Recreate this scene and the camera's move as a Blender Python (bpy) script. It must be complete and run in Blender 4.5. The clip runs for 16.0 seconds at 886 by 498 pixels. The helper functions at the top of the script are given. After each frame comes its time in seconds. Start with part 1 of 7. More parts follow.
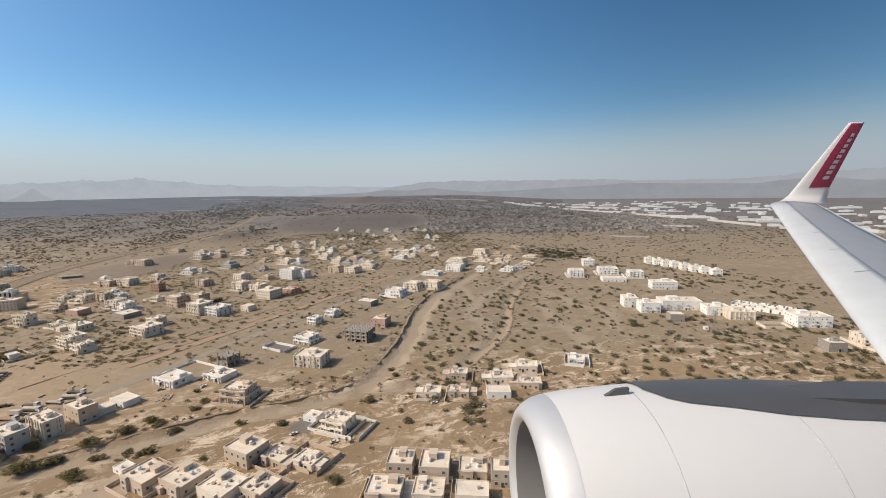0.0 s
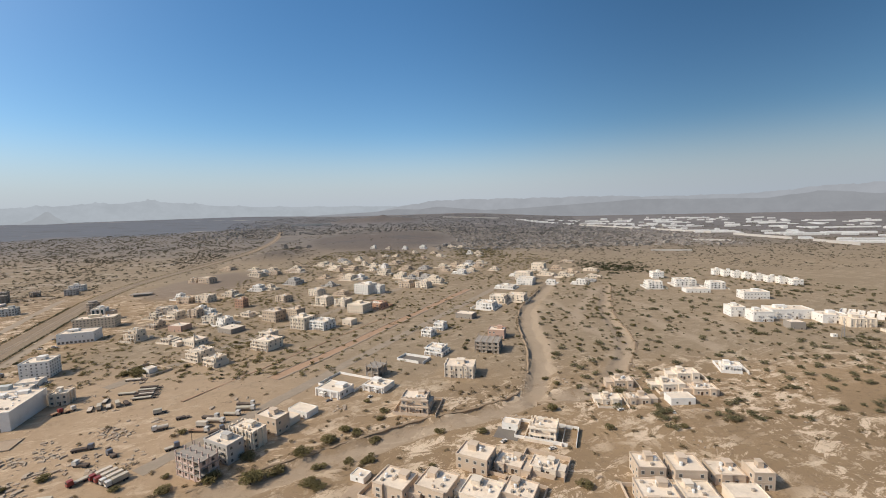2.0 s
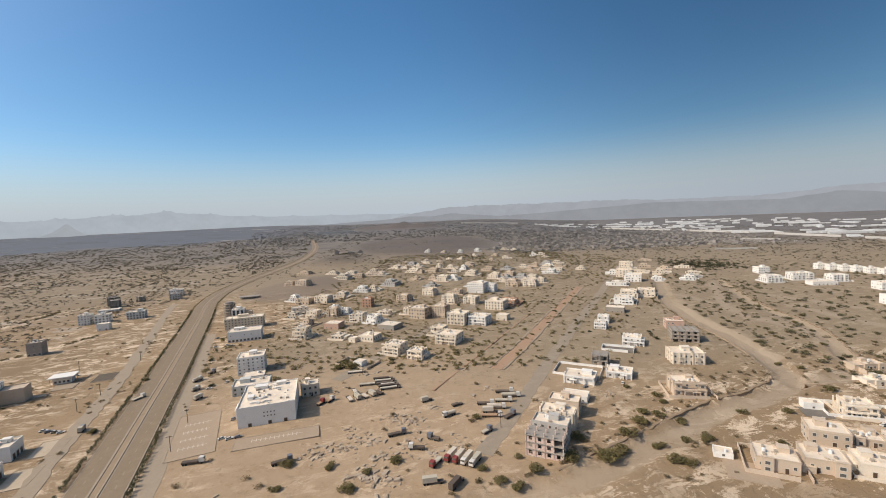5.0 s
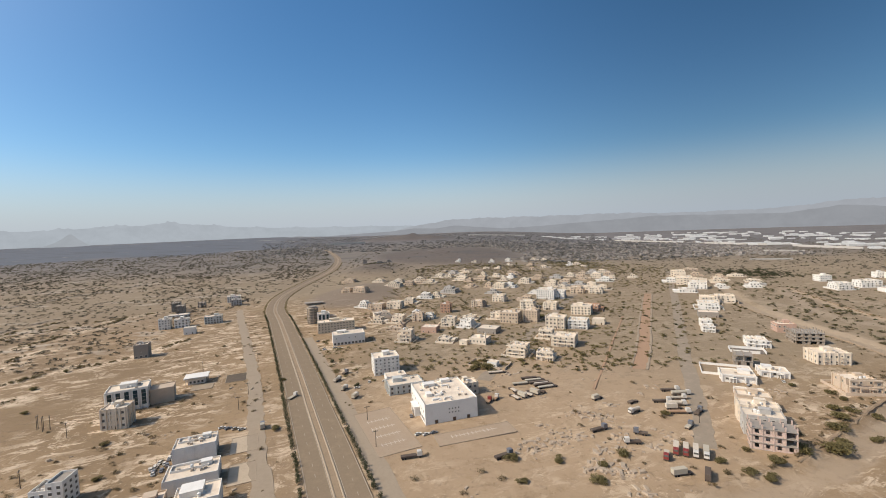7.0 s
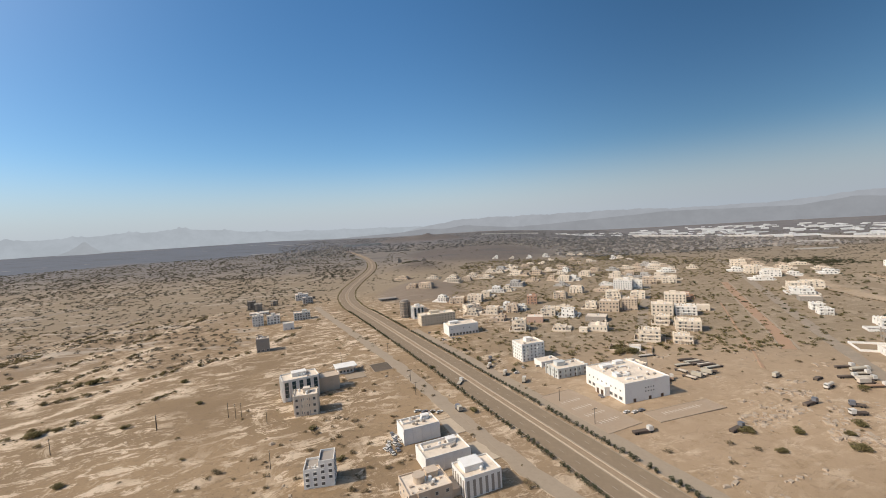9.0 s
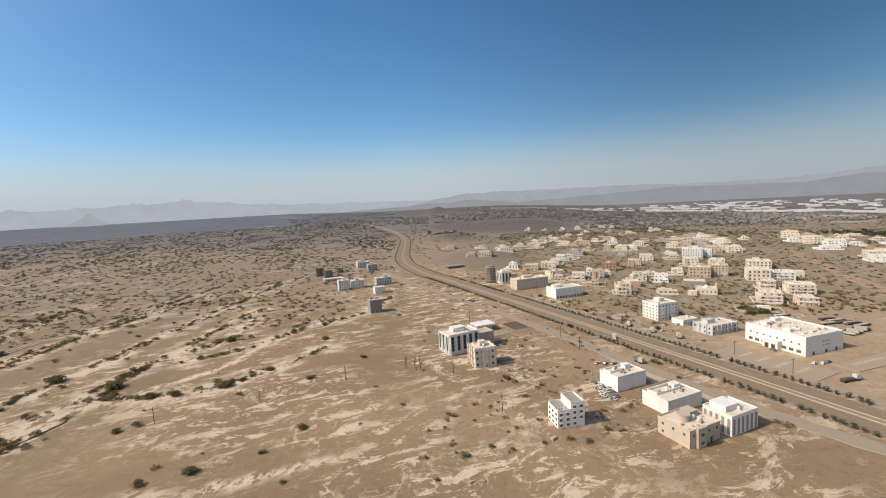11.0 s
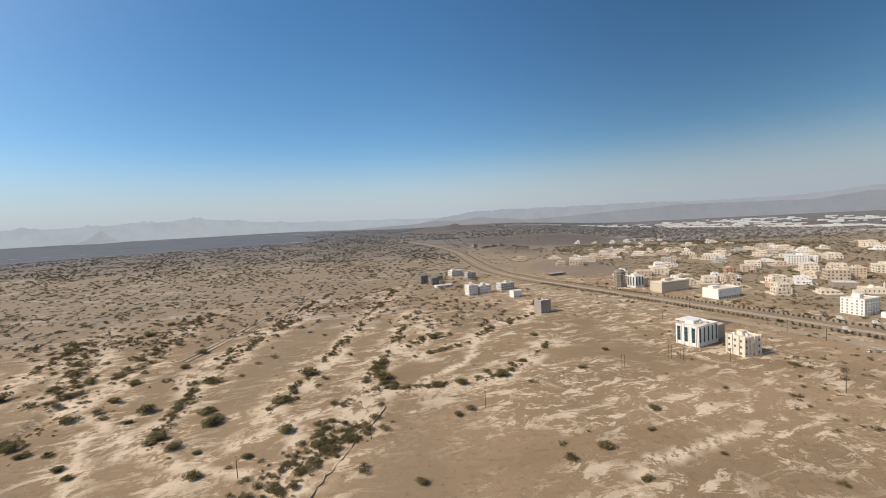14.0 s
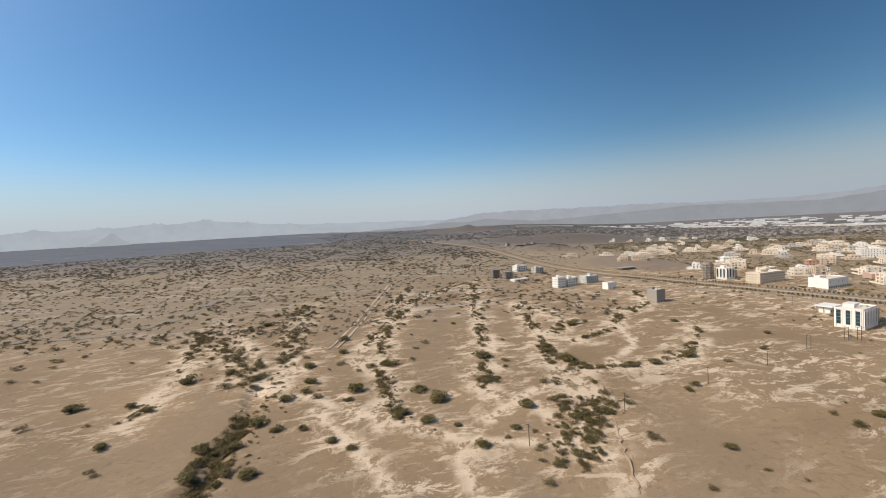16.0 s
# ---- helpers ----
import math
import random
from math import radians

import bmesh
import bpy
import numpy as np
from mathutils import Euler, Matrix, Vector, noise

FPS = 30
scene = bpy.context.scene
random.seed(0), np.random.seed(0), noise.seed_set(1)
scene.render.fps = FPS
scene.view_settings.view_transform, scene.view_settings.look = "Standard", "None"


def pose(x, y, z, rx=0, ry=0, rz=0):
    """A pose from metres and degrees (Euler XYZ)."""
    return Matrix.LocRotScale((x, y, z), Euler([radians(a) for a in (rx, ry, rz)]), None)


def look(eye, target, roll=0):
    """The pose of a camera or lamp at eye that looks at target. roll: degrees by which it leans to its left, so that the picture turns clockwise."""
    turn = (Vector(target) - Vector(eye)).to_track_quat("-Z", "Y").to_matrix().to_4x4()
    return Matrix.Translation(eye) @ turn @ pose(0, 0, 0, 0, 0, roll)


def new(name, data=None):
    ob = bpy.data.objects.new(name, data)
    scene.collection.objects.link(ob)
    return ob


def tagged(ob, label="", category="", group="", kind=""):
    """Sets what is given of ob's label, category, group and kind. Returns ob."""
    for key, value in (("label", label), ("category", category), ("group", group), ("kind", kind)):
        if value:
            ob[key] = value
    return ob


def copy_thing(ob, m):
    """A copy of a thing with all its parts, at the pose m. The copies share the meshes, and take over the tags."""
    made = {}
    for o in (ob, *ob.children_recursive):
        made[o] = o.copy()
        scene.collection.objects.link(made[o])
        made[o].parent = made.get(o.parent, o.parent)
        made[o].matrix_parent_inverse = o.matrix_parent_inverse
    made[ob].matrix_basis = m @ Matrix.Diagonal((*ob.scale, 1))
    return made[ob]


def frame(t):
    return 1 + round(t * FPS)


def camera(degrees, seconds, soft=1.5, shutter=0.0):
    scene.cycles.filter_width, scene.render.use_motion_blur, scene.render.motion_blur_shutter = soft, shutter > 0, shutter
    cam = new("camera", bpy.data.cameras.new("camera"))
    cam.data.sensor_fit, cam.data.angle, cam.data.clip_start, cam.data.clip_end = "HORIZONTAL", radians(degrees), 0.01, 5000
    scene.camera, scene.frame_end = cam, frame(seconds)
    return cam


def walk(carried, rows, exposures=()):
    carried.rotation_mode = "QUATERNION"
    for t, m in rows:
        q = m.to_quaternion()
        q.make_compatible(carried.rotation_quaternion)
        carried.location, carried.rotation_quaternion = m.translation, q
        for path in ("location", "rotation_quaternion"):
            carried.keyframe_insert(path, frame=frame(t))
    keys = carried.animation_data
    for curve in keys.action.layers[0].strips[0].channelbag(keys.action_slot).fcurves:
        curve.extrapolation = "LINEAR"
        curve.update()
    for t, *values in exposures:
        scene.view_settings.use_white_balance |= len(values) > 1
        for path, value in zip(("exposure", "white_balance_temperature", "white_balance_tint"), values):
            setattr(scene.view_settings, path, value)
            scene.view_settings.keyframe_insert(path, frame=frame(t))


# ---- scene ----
# The ground is z = 0; the flight goes towards -x and sinks slowly; +y is away from the flight line.
cam = camera(92.5, 16.0, soft=0.95)
ROWS = [
    (0.0, -0.00, 0.00, 87.84, 82.064, 1.159, -2.552),
    (0.5, -18.84, 0.34, 87.13, 82.275, 1.240, -2.479),
    (1.0, -37.70, 0.67, 86.42, 82.796, 1.254, -2.343),
    (1.5, -56.60, 1.01, 85.69, 83.882, 1.421, -2.382),
    (2.0, -75.53, 1.35, 84.96, 84.591, 1.837, -2.413),
    (2.5, -94.48, 1.69, 84.21, 84.623, 2.190, -2.294),
    (3.0, -113.47, 2.04, 83.46, 84.584, 2.253, -2.210),
    (3.5, -132.48, 2.38, 82.70, 84.182, 2.146, -2.346),
    (4.0, -151.53, 2.73, 81.94, 84.227, 2.222, -1.966),
    (4.2, -159.16, 2.87, 81.63, 84.385, 2.483, -1.972),
    (6.3, -239.53, 4.34, 78.31, 87.053, 2.889, -2.170),
    (6.5, -247.21, 4.48, 77.99, 87.029, 2.731, -2.355),
    (7.0, -266.43, 4.84, 77.17, 87.311, 2.462, -2.606),
    (7.5, -285.69, 5.20, 76.35, 87.576, 2.519, -2.501),
    (8.0, -304.97, 5.56, 75.52, 88.475, 2.461, -2.351),
    (8.5, -324.29, 5.92, 74.68, 88.644, 3.150, -2.350),
    (9.0, -343.63, 6.28, 73.83, 87.442, 3.710, -2.331),
    (9.2, -351.38, 6.42, 73.49, 86.326, 3.783, -2.320),
    (11.3, -433.00, 7.96, 69.83, 84.065, 3.199, -2.607),
    (11.5, -440.81, 8.11, 69.48, 84.134, 3.166, -2.552),
    (12.0, -460.33, 8.48, 68.58, 84.499, 3.073, -2.512),
    (12.5, -479.88, 8.86, 67.68, 84.785, 3.084, -2.713),
    (13.0, -499.47, 9.23, 66.77, 85.299, 2.971, -3.057),
    (13.5, -519.08, 9.61, 65.85, 85.899, 3.074, -3.062),
    (14.0, -538.73, 9.98, 64.92, 86.574, 3.329, -2.972),
    (14.5, -558.40, 10.36, 63.99, 86.907, 3.340, -3.143),
    (15.0, -578.10, 10.74, 63.05, 86.928, 3.418, -3.053),
    (15.5, -597.84, 11.13, 62.09, 87.015, 3.409, -2.945),
    (16.0, -617.60, 11.51, 61.14, 86.908, 3.458, -2.887),
]
walk(cam, [(t, pose(*row)) for t, *row in ROWS])

# ---- sky and sun ----
SUN_ELEVATION, SUN_AZIMUTH = 42.0, 192.0      # degrees; the azimuth from +x, counted anticlockwise
world = bpy.data.worlds.new("sky")
scene.world = world
world.use_nodes = True
wn, wl = world.node_tree.nodes, world.node_tree.links
sky = wn.new("ShaderNodeTexSky")
sky.sky_type, sky.sun_disc = "NISHITA", False
sky.sun_elevation, sky.sun_rotation = radians(SUN_ELEVATION), radians(90 - SUN_AZIMUTH)
sky.altitude, sky.air_density, sky.dust_density, sky.ozone_density = 80, 1.0, 0.35, 3.5
strength = wn.new("ShaderNodeVectorMath")
strength.operation = "SCALE"
strength.inputs[3].default_value = 0.125
vivid = wn.new("ShaderNodeHueSaturation")
vivid.inputs["Saturation"].default_value, vivid.inputs["Hue"].default_value = 1.20, 0.496
wl.new(sky.outputs[0], vivid.inputs["Color"])
wl.new(vivid.outputs[0], strength.inputs[0])
# dust haze that lies over the horizon all round
way = wn.new("ShaderNodeSeparateXYZ")
wl.new(wn.new("ShaderNodeTexCoord").outputs["Generated"], way.inputs[0])
low = wn.new("ShaderNodeMapRange")
low.interpolation_type = "SMOOTHERSTEP"
low.inputs[1].default_value, low.inputs[2].default_value, low.inputs[3].default_value, low.inputs[4].default_value = -0.02, 0.20, 1.0, 0.0
wl.new(way.outputs[2], low.inputs[0])
haze = wn.new("ShaderNodeMix")
haze.data_type = "RGBA"
dust = wn.new("ShaderNodeMix")
dust.data_type = "RGBA"
dust.inputs[6].default_value, dust.inputs[7].default_value = (0.478, 0.528, 0.59, 1.0), (0.39, 0.44, 0.50, 1.0)
aside = wn.new("ShaderNodeMapRange")
aside.interpolation_type = "SMOOTHSTEP"
aside.inputs[1].default_value, aside.inputs[2].default_value = 0.0, 0.8
wl.new(way.outputs[0], aside.inputs[0])
wl.new(aside.outputs[0], dust.inputs[0])
wl.new(dust.outputs[2], haze.inputs[7])
wl.new(low.outputs[0], haze.inputs[0])
# the sky deepens away from the sun
deep = wn.new("ShaderNodeMapRange")
deep.interpolation_type = "SMOOTHSTEP"
deep.inputs[1].default_value, deep.inputs[2].default_value, deep.inputs[3].default_value, deep.inputs[4].default_value = -0.12, 0.72, 1.03, 0.51
wl.new(way.outputs[0], deep.inputs[0])
deeper = wn.new("ShaderNodeVectorMath")
deeper.operation = "SCALE"
wl.new(strength.outputs[0], deeper.inputs[0])
wl.new(deep.outputs[0], deeper.inputs[3])
wl.new(deeper.outputs[0], haze.inputs[6])
# wide aureole, as dusty air shows round the sun: unseen, added to fill shadows
toward = wn.new("ShaderNodeVectorMath")
toward.operation = "DOT_PRODUCT"
toward.inputs[1].default_value = (math.cos(radians(SUN_AZIMUTH)) * math.cos(radians(SUN_ELEVATION)), math.sin(radians(SUN_AZIMUTH)) * math.cos(radians(SUN_ELEVATION)), math.sin(radians(SUN_ELEVATION)))
wl.new(wn["Texture Coordinate"].outputs["Generated"], toward.inputs[0])
glow = wn.new("ShaderNodeMath")
glow.operation = "POWER"
glow.inputs[1].default_value, glow.use_clamp = 6.0, True
above = wn.new("ShaderNodeMath")
above.operation = "MAXIMUM"
above.inputs[1].default_value = 0.0
wl.new(toward.outputs["Value"], above.inputs[0])
wl.new(above.outputs[0], glow.inputs[0])
aureole = wn.new("ShaderNodeMix")
aureole.data_type, aureole.blend_type = "RGBA", "ADD"
aureole.inputs[7].default_value = (1.6, 1.47, 1.30, 1.0)
wl.new(glow.outputs[0], aureole.inputs[0])
wl.new(haze.outputs[2], aureole.inputs[6])
wl.new(aureole.outputs[2], wn["Background"].inputs["Color"])
wn["Background"].inputs["Strength"].default_value = 1.0
sun_data = bpy.data.lights.new("sun", "SUN")
sun_data.energy, sun_data.angle, sun_data.color = 3.62, radians(0.6), (1.0, 0.89, 0.74)
sun = new("sun", sun_data)
_a, _e = radians(SUN_AZIMUTH), radians(SUN_ELEVATION)
sun.matrix_world = look((900 * math.cos(_a) * math.cos(_e), 900 * math.sin(_a) * math.cos(_e), 900 * math.sin(_e)), (0, 0, 0))
scene.view_settings.exposure = 0.0


# ---- materials ----
def node_material(name):
    m = bpy.data.materials.new(name)
    m.use_nodes = True
    return m, m.node_tree.nodes, m.node_tree.links, m.node_tree.nodes["Principled BSDF"]


def rgb(c):
    return (*c, 1.0)


def mixed(n, l, factor, a, b):
    """A colour mix; factor, a and b are sockets or values."""
    node = n.new("ShaderNodeMix")
    node.data_type = "RGBA"
    for socket, value in ((node.inputs[0], factor), (node.inputs[6], a), (node.inputs[7], b)):
        if isinstance(value, (tuple, float)):
            socket.default_value = value
        else:
            l.new(value, socket)
    return node.outputs[2]


def noise_of(n, l, vector, scale, detail=4.0, rough=0.55, distortion=0.0):
    node = n.new("ShaderNodeTexNoise")
    node.inputs["Scale"].default_value, node.inputs["Detail"].default_value = scale, detail
    node.inputs["Roughness"].default_value, node.inputs["Distortion"].default_value = rough, distortion
    l.new(vector, node.inputs["Vector"])
    return node.outputs["Fac"]


def ramp(n, l, socket, low, high):
    node = n.new("ShaderNodeMapRange")
    node.interpolation_type = "SMOOTHSTEP"
    node.inputs[1].default_value, node.inputs[2].default_value = low, high
    l.new(socket, node.inputs[0])
    return node.outputs[0]


def times(n, l, a, b):
    node = n.new("ShaderNodeMath")
    node.operation = "MULTIPLY"
    for socket, value in ((node.inputs[0], a), (node.inputs[1], b)):
        if isinstance(value, float):
            socket.default_value = value
        else:
            l.new(value, socket)
    return node.outputs[0]


def place_of(n):
    return n.new("ShaderNodeNewGeometry").outputs["Position"]


def bumped(n, l, bsdf, height, strength, distance):
    node = n.new("ShaderNodeBump")
    node.inputs["Strength"].default_value, node.inputs["Distance"].default_value = strength, distance
    l.new(height, node.inputs["Height"])
    l.new(node.outputs[0], bsdf.inputs["Normal"])


def plaster(name, colour, dusty=(0.42, 0.33, 0.24), rough=0.9, wear=0.5, grain=3.0, vary=0.0):
    """Painted render or concrete: patches of dust, fine grain, and a tone of its own for each object."""
    m, n, l, b = node_material(name)
    where = place_of(n)
    patches = ramp(n, l, noise_of(n, l, where, 0.22, 5.0, 0.65), 0.45, 0.75)
    fine = ramp(n, l, noise_of(n, l, where, grain, 3.0, 0.7), 0.35, 0.8)
    c = mixed(n, l, times(n, l, patches, wear), rgb(colour), rgb(dusty))
    c = mixed(n, l, times(n, l, fine, 0.22), c, rgb(tuple(v * 0.55 for v in colour)))
    if vary:
        info = n.new("ShaderNodeObjectInfo")
        c = mixed(n, l, times(n, l, info.outputs["Random"], vary), c, rgb(tuple(v * 0.6 for v in colour)))
    l.new(c, b.inputs["Base Color"])
    b.inputs["Roughness"].default_value = rough
    b.inputs["Specular IOR Level"].default_value = 0.2
    bumped(n, l, b, fine, 0.25, 0.05)
    return m


def plain(name, colour, rough=0.6, metal=0.0, grain=6.0, depth=0.25):
    m, n, l, b = node_material(name)
    fine = noise_of(n, l, place_of(n), grain, 4.0, 0.6)
    c = mixed(n, l, times(n, l, ramp(n, l, fine, 0.3, 0.75), depth), rgb(colour), rgb(tuple(v * 0.5 for v in colour)))
    l.new(c, b.inputs["Base Color"])
    b.inputs["Roughness"].default_value, b.inputs["Metallic"].default_value = rough, metal
    return m


CREAM = plaster("cream_plaster", (0.81, 0.69, 0.54), wear=0.35, vary=0.3)
WHITE = plaster("white_plaster", (0.84, 0.79, 0.71), wear=0.2, vary=0.15)
SAND = plaster("sand_plaster", (0.65, 0.51, 0.375), vary=0.35)
CONCRETE = plaster("bare_concrete", (0.35, 0.305, 0.255), wear=0.35, vary=0.3)
RAW = plaster("raw_tan_concrete", (0.40, 0.33, 0.26), wear=0.5, vary=0.2)
PALE_GREY = plaster("pale_grey_plaster", (0.52, 0.48, 0.43), wear=0.2, vary=0.2)
BLUISH = plaster("bluish_white_plaster", (0.585, 0.58, 0.53), wear=0.15)
SALMON = plaster("salmon_plaster", (0.55, 0.36, 0.27), wear=0.3)
ORANGE = plaster("terracotta_plaster", (0.50, 0.30, 0.20), wear=0.3)
PINKISH = plaster("pinkish_plaster", (0.60, 0.45, 0.37), wear=0.5)
YELLOW = plaster("yellow_plaster", (0.68, 0.57, 0.42), wear=0.15)
ROOF = plaster("roof_screed", (0.84, 0.70, 0.54), dusty=(0.58, 0.46, 0.34), wear=0.7, grain=1.2, vary=0.3)
TANK = plain("tank_plastic", (0.75, 0.73, 0.68), 0.5)
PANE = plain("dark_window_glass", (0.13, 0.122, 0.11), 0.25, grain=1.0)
TINTED = plain("green_tinted_glass", (0.035, 0.065, 0.07), 0.1, grain=0.4)
FRAME = plain("window_surround", (0.60, 0.55, 0.47), 0.8)
DOOR = plain("brown_door", (0.10, 0.06, 0.035), 0.6)
COOLER_GREY = plain("dusty_cooling_unit", (0.40, 0.34, 0.27), 0.7)
STEEL = plain("grey_steel", (0.35, 0.35, 0.36), 0.5, 0.6)
WOOD = plain("weathered_pole_wood", (0.10, 0.075, 0.055), 0.9)
ASPHALT = plaster("asphalt", (0.262, 0.193, 0.124), dusty=(0.315, 0.232, 0.148), wear=0.8, grain=1.5)
OLD_ASPHALT = plaster("old_asphalt", (0.135, 0.105, 0.075), dusty=(0.20, 0.150, 0.10), wear=0.6, grain=1.2)
GREY_PAVING = plaster("grey_paving", (0.185, 0.160, 0.132), dusty=(0.26, 0.215, 0.165), wear=0.5, grain=1.4)
PALE_PAVING = plaster("pale_paving", (0.52, 0.41, 0.29), dusty=(0.42, 0.32, 0.22), wear=0.5, grain=1.2)
STALL_PAINT = plain("stall_paint", (0.66, 0.56, 0.44), 0.8)
KERB = plaster("pale_kerb", (0.39, 0.305, 0.215), wear=0.5)
MARKING = plain("road_marking", (0.42, 0.345, 0.26), 0.8)
PAVING = plaster("paved_yard", (0.40, 0.295, 0.20), wear=0.5, grain=1.0)
SOIL_PALE = plaster("pale_packed_sand", (0.365, 0.285, 0.200), dusty=(0.325, 0.248, 0.168), wear=0.6, grain=0.8)
RUT = plaster("pale_wheel_ruts", (0.52, 0.40, 0.28), dusty=(0.36, 0.26, 0.17), wear=0.6, grain=0.8)
SOIL_RED = plaster("reddish_soil", (0.405, 0.258, 0.160), dusty=(0.37, 0.240, 0.152), wear=0.9, grain=0.8)
BARK = plain("acacia_bark", (0.09, 0.065, 0.045), 0.95)


def foliage(name, a, b_, spread):
    m, n, l, b = node_material(name)
    info, island = n.new("ShaderNodeObjectInfo"), n.new("ShaderNodeNewGeometry")
    c = mixed(n, l, island.outputs["Random Per Island"], rgb(a), rgb(b_))
    c = mixed(n, l, times(n, l, info.outputs["Random"], 0.5), c, rgb(spread))
    l.new(c, b.inputs["Base Color"])
    b.inputs["Roughness"].default_value = 0.85
    b.inputs["Specular IOR Level"].default_value = 0.2
    through_leaf, both = n.new("ShaderNodeBsdfTranslucent"), n.new("ShaderNodeMixShader")
    l.new(c, through_leaf.inputs["Color"])
    both.inputs[0].default_value = 0.4
    l.new(b.outputs[0], both.inputs[1])
    l.new(through_leaf.outputs[0], both.inputs[2])
    l.new(both.outputs[0], n["Material Output"].inputs["Surface"])
    return m


LEAF = foliage("acacia_leaves", (0.150, 0.118, 0.050), (0.240, 0.190, 0.086), (0.195, 0.146, 0.068))
LEAF_DARK = foliage("dark_tree_leaves", (0.165, 0.138, 0.056), (0.262, 0.214, 0.096), (0.215, 0.170, 0.080))
# haze painted into leaf colour: far leaves lightened, distant ones greyed as well
LEAF_FAR = foliage("dark_plain_leaves", (0.098, 0.086, 0.060), (0.165, 0.140, 0.096), (0.13, 0.108, 0.074))
LEAF_DISTANT = foliage("hazed_distant_leaves", (0.155, 0.148, 0.138), (0.225, 0.210, 0.190), (0.18, 0.17, 0.155))
LEAF_OLIVE = foliage("olive_flat_leaves", (0.140, 0.128, 0.062), (0.225, 0.200, 0.108), (0.19, 0.16, 0.085))
LEAF_DRY = foliage("dry_scrub_leaves", (0.17, 0.130, 0.066), (0.29, 0.22, 0.125), (0.21, 0.155, 0.085))
LEAF_GREEN = foliage("garden_leaves", (0.062, 0.068, 0.034), (0.120, 0.120, 0.062), (0.105, 0.095, 0.052))


def ground_material():
    """Desert gravel: tan soil with pale sheet-wash streaks, darker stony ground, wadi sand, brown slopes and far soils
    tinted for haze.
    """
    m, n, l, b = node_material("desert_ground")
    where = place_of(n)
    turn = n.new("ShaderNodeMapping")
    turn.inputs["Rotation"].default_value = (0, 0, radians(-70))
    turn.inputs["Scale"].default_value = (1.0, 0.75, 1.0)
    l.new(where, turn.inputs["Vector"])
    broad = ramp(n, l, noise_of(n, l, where, 0.012, 4.0, 0.6), 0.38, 0.66)
    wash = ramp(n, l, noise_of(n, l, turn.outputs[0], 0.085, 9.0, 0.76, 0.9), 0.545, 0.60)
    rills = ramp(n, l, noise_of(n, l, turn.outputs[0], 0.21, 7.0, 0.74, 1.2), 0.585, 0.64)
    turned = n.new("ShaderNodeMapping")
    turned.inputs["Rotation"].default_value = (0, 0, radians(-18))
    l.new(where, turned.inputs["Vector"])
    across = n.new("ShaderNodeMapping")
    across.inputs["Scale"].default_value = (0.5, 1.0, 1.0)
    l.new(turned.outputs[0], across.inputs["Vector"])
    crust = ramp(n, l, noise_of(n, l, across.outputs[0], 0.15, 9.0, 0.78, 0.5), 0.525, 0.556)
    lean = ramp(n, l, noise_of(n, l, where, 0.021, 3.0, 0.6), 0.345, 0.565)
    stones = ramp(n, l, noise_of(n, l, where, 0.45, 6.0, 0.75), 0.50, 0.72)
    specks = ramp(n, l, noise_of(n, l, where, 1.6, 3.0, 0.7), 0.58, 0.70)
    pans = n.new("ShaderNodeAttribute")
    pans.attribute_name = "calm"
    streaky = n.new("ShaderNodeMath")
    streaky.operation = "MULTIPLY_ADD"
    streaky.inputs[1].default_value, streaky.inputs[2].default_value = -0.72, 1.0
    l.new(pans.outputs["Fac"], streaky.inputs[0])
    lean = times(n, l, lean, streaky.outputs[0])
    c = mixed(n, l, broad, rgb((0.262, 0.179, 0.102)), rgb((0.340, 0.233, 0.133)))
    c = mixed(n, l, times(n, l, times(n, l, wash, lean), 0.6), c, rgb((0.62, 0.475, 0.325)))
    c = mixed(n, l, times(n, l, times(n, l, crust, lean), 0.95), c, rgb((0.66, 0.512, 0.358)))
    c = mixed(n, l, times(n, l, times(n, l, rills, lean), 0.6), c, rgb((0.60, 0.465, 0.31)))
    c = mixed(n, l, times(n, l, stones, 0.45), c, rgb((0.17, 0.125, 0.085)))
    c = mixed(n, l, times(n, l, specks, 0.5), c, rgb((0.12, 0.09, 0.06)))

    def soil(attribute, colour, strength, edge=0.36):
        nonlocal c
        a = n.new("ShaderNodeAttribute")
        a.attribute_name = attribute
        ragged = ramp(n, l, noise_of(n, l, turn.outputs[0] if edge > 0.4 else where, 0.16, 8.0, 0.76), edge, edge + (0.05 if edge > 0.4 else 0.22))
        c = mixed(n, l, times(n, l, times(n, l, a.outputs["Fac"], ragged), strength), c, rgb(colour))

    soil("calm", (0.262, 0.190, 0.122), 0.55, 0.3)
    soil("wash", (0.68, 0.53, 0.372), 0.95, 0.452)
    soil("gravel", (0.288, 0.222, 0.146), 0.86, 0.2)
    strips = n.new("ShaderNodeAttribute")
    strips.attribute_name = "strips"
    drawn = n.new("ShaderNodeMapping")
    drawn.inputs["Rotation"].default_value = (0, 0, radians(-28))
    drawn.inputs["Scale"].default_value = (0.35, 1.0, 1.0)
    l.new(where, drawn.inputs["Vector"])
    sheet = ramp(n, l, noise_of(n, l, drawn.outputs[0], 0.034, 8.0, 0.7, 0.6), 0.55, 0.60)
    c = mixed(n, l, times(n, l, times(n, l, sheet, strips.outputs["Fac"]), 0.75), c, rgb((0.44, 0.362, 0.275)))
    # scrubby far soil, greyed with distance: haze is put into the base colour
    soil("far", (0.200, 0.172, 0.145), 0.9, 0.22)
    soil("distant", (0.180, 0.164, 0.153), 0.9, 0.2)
    soil("brown", (0.135, 0.108, 0.090), 0.85, 0.3)
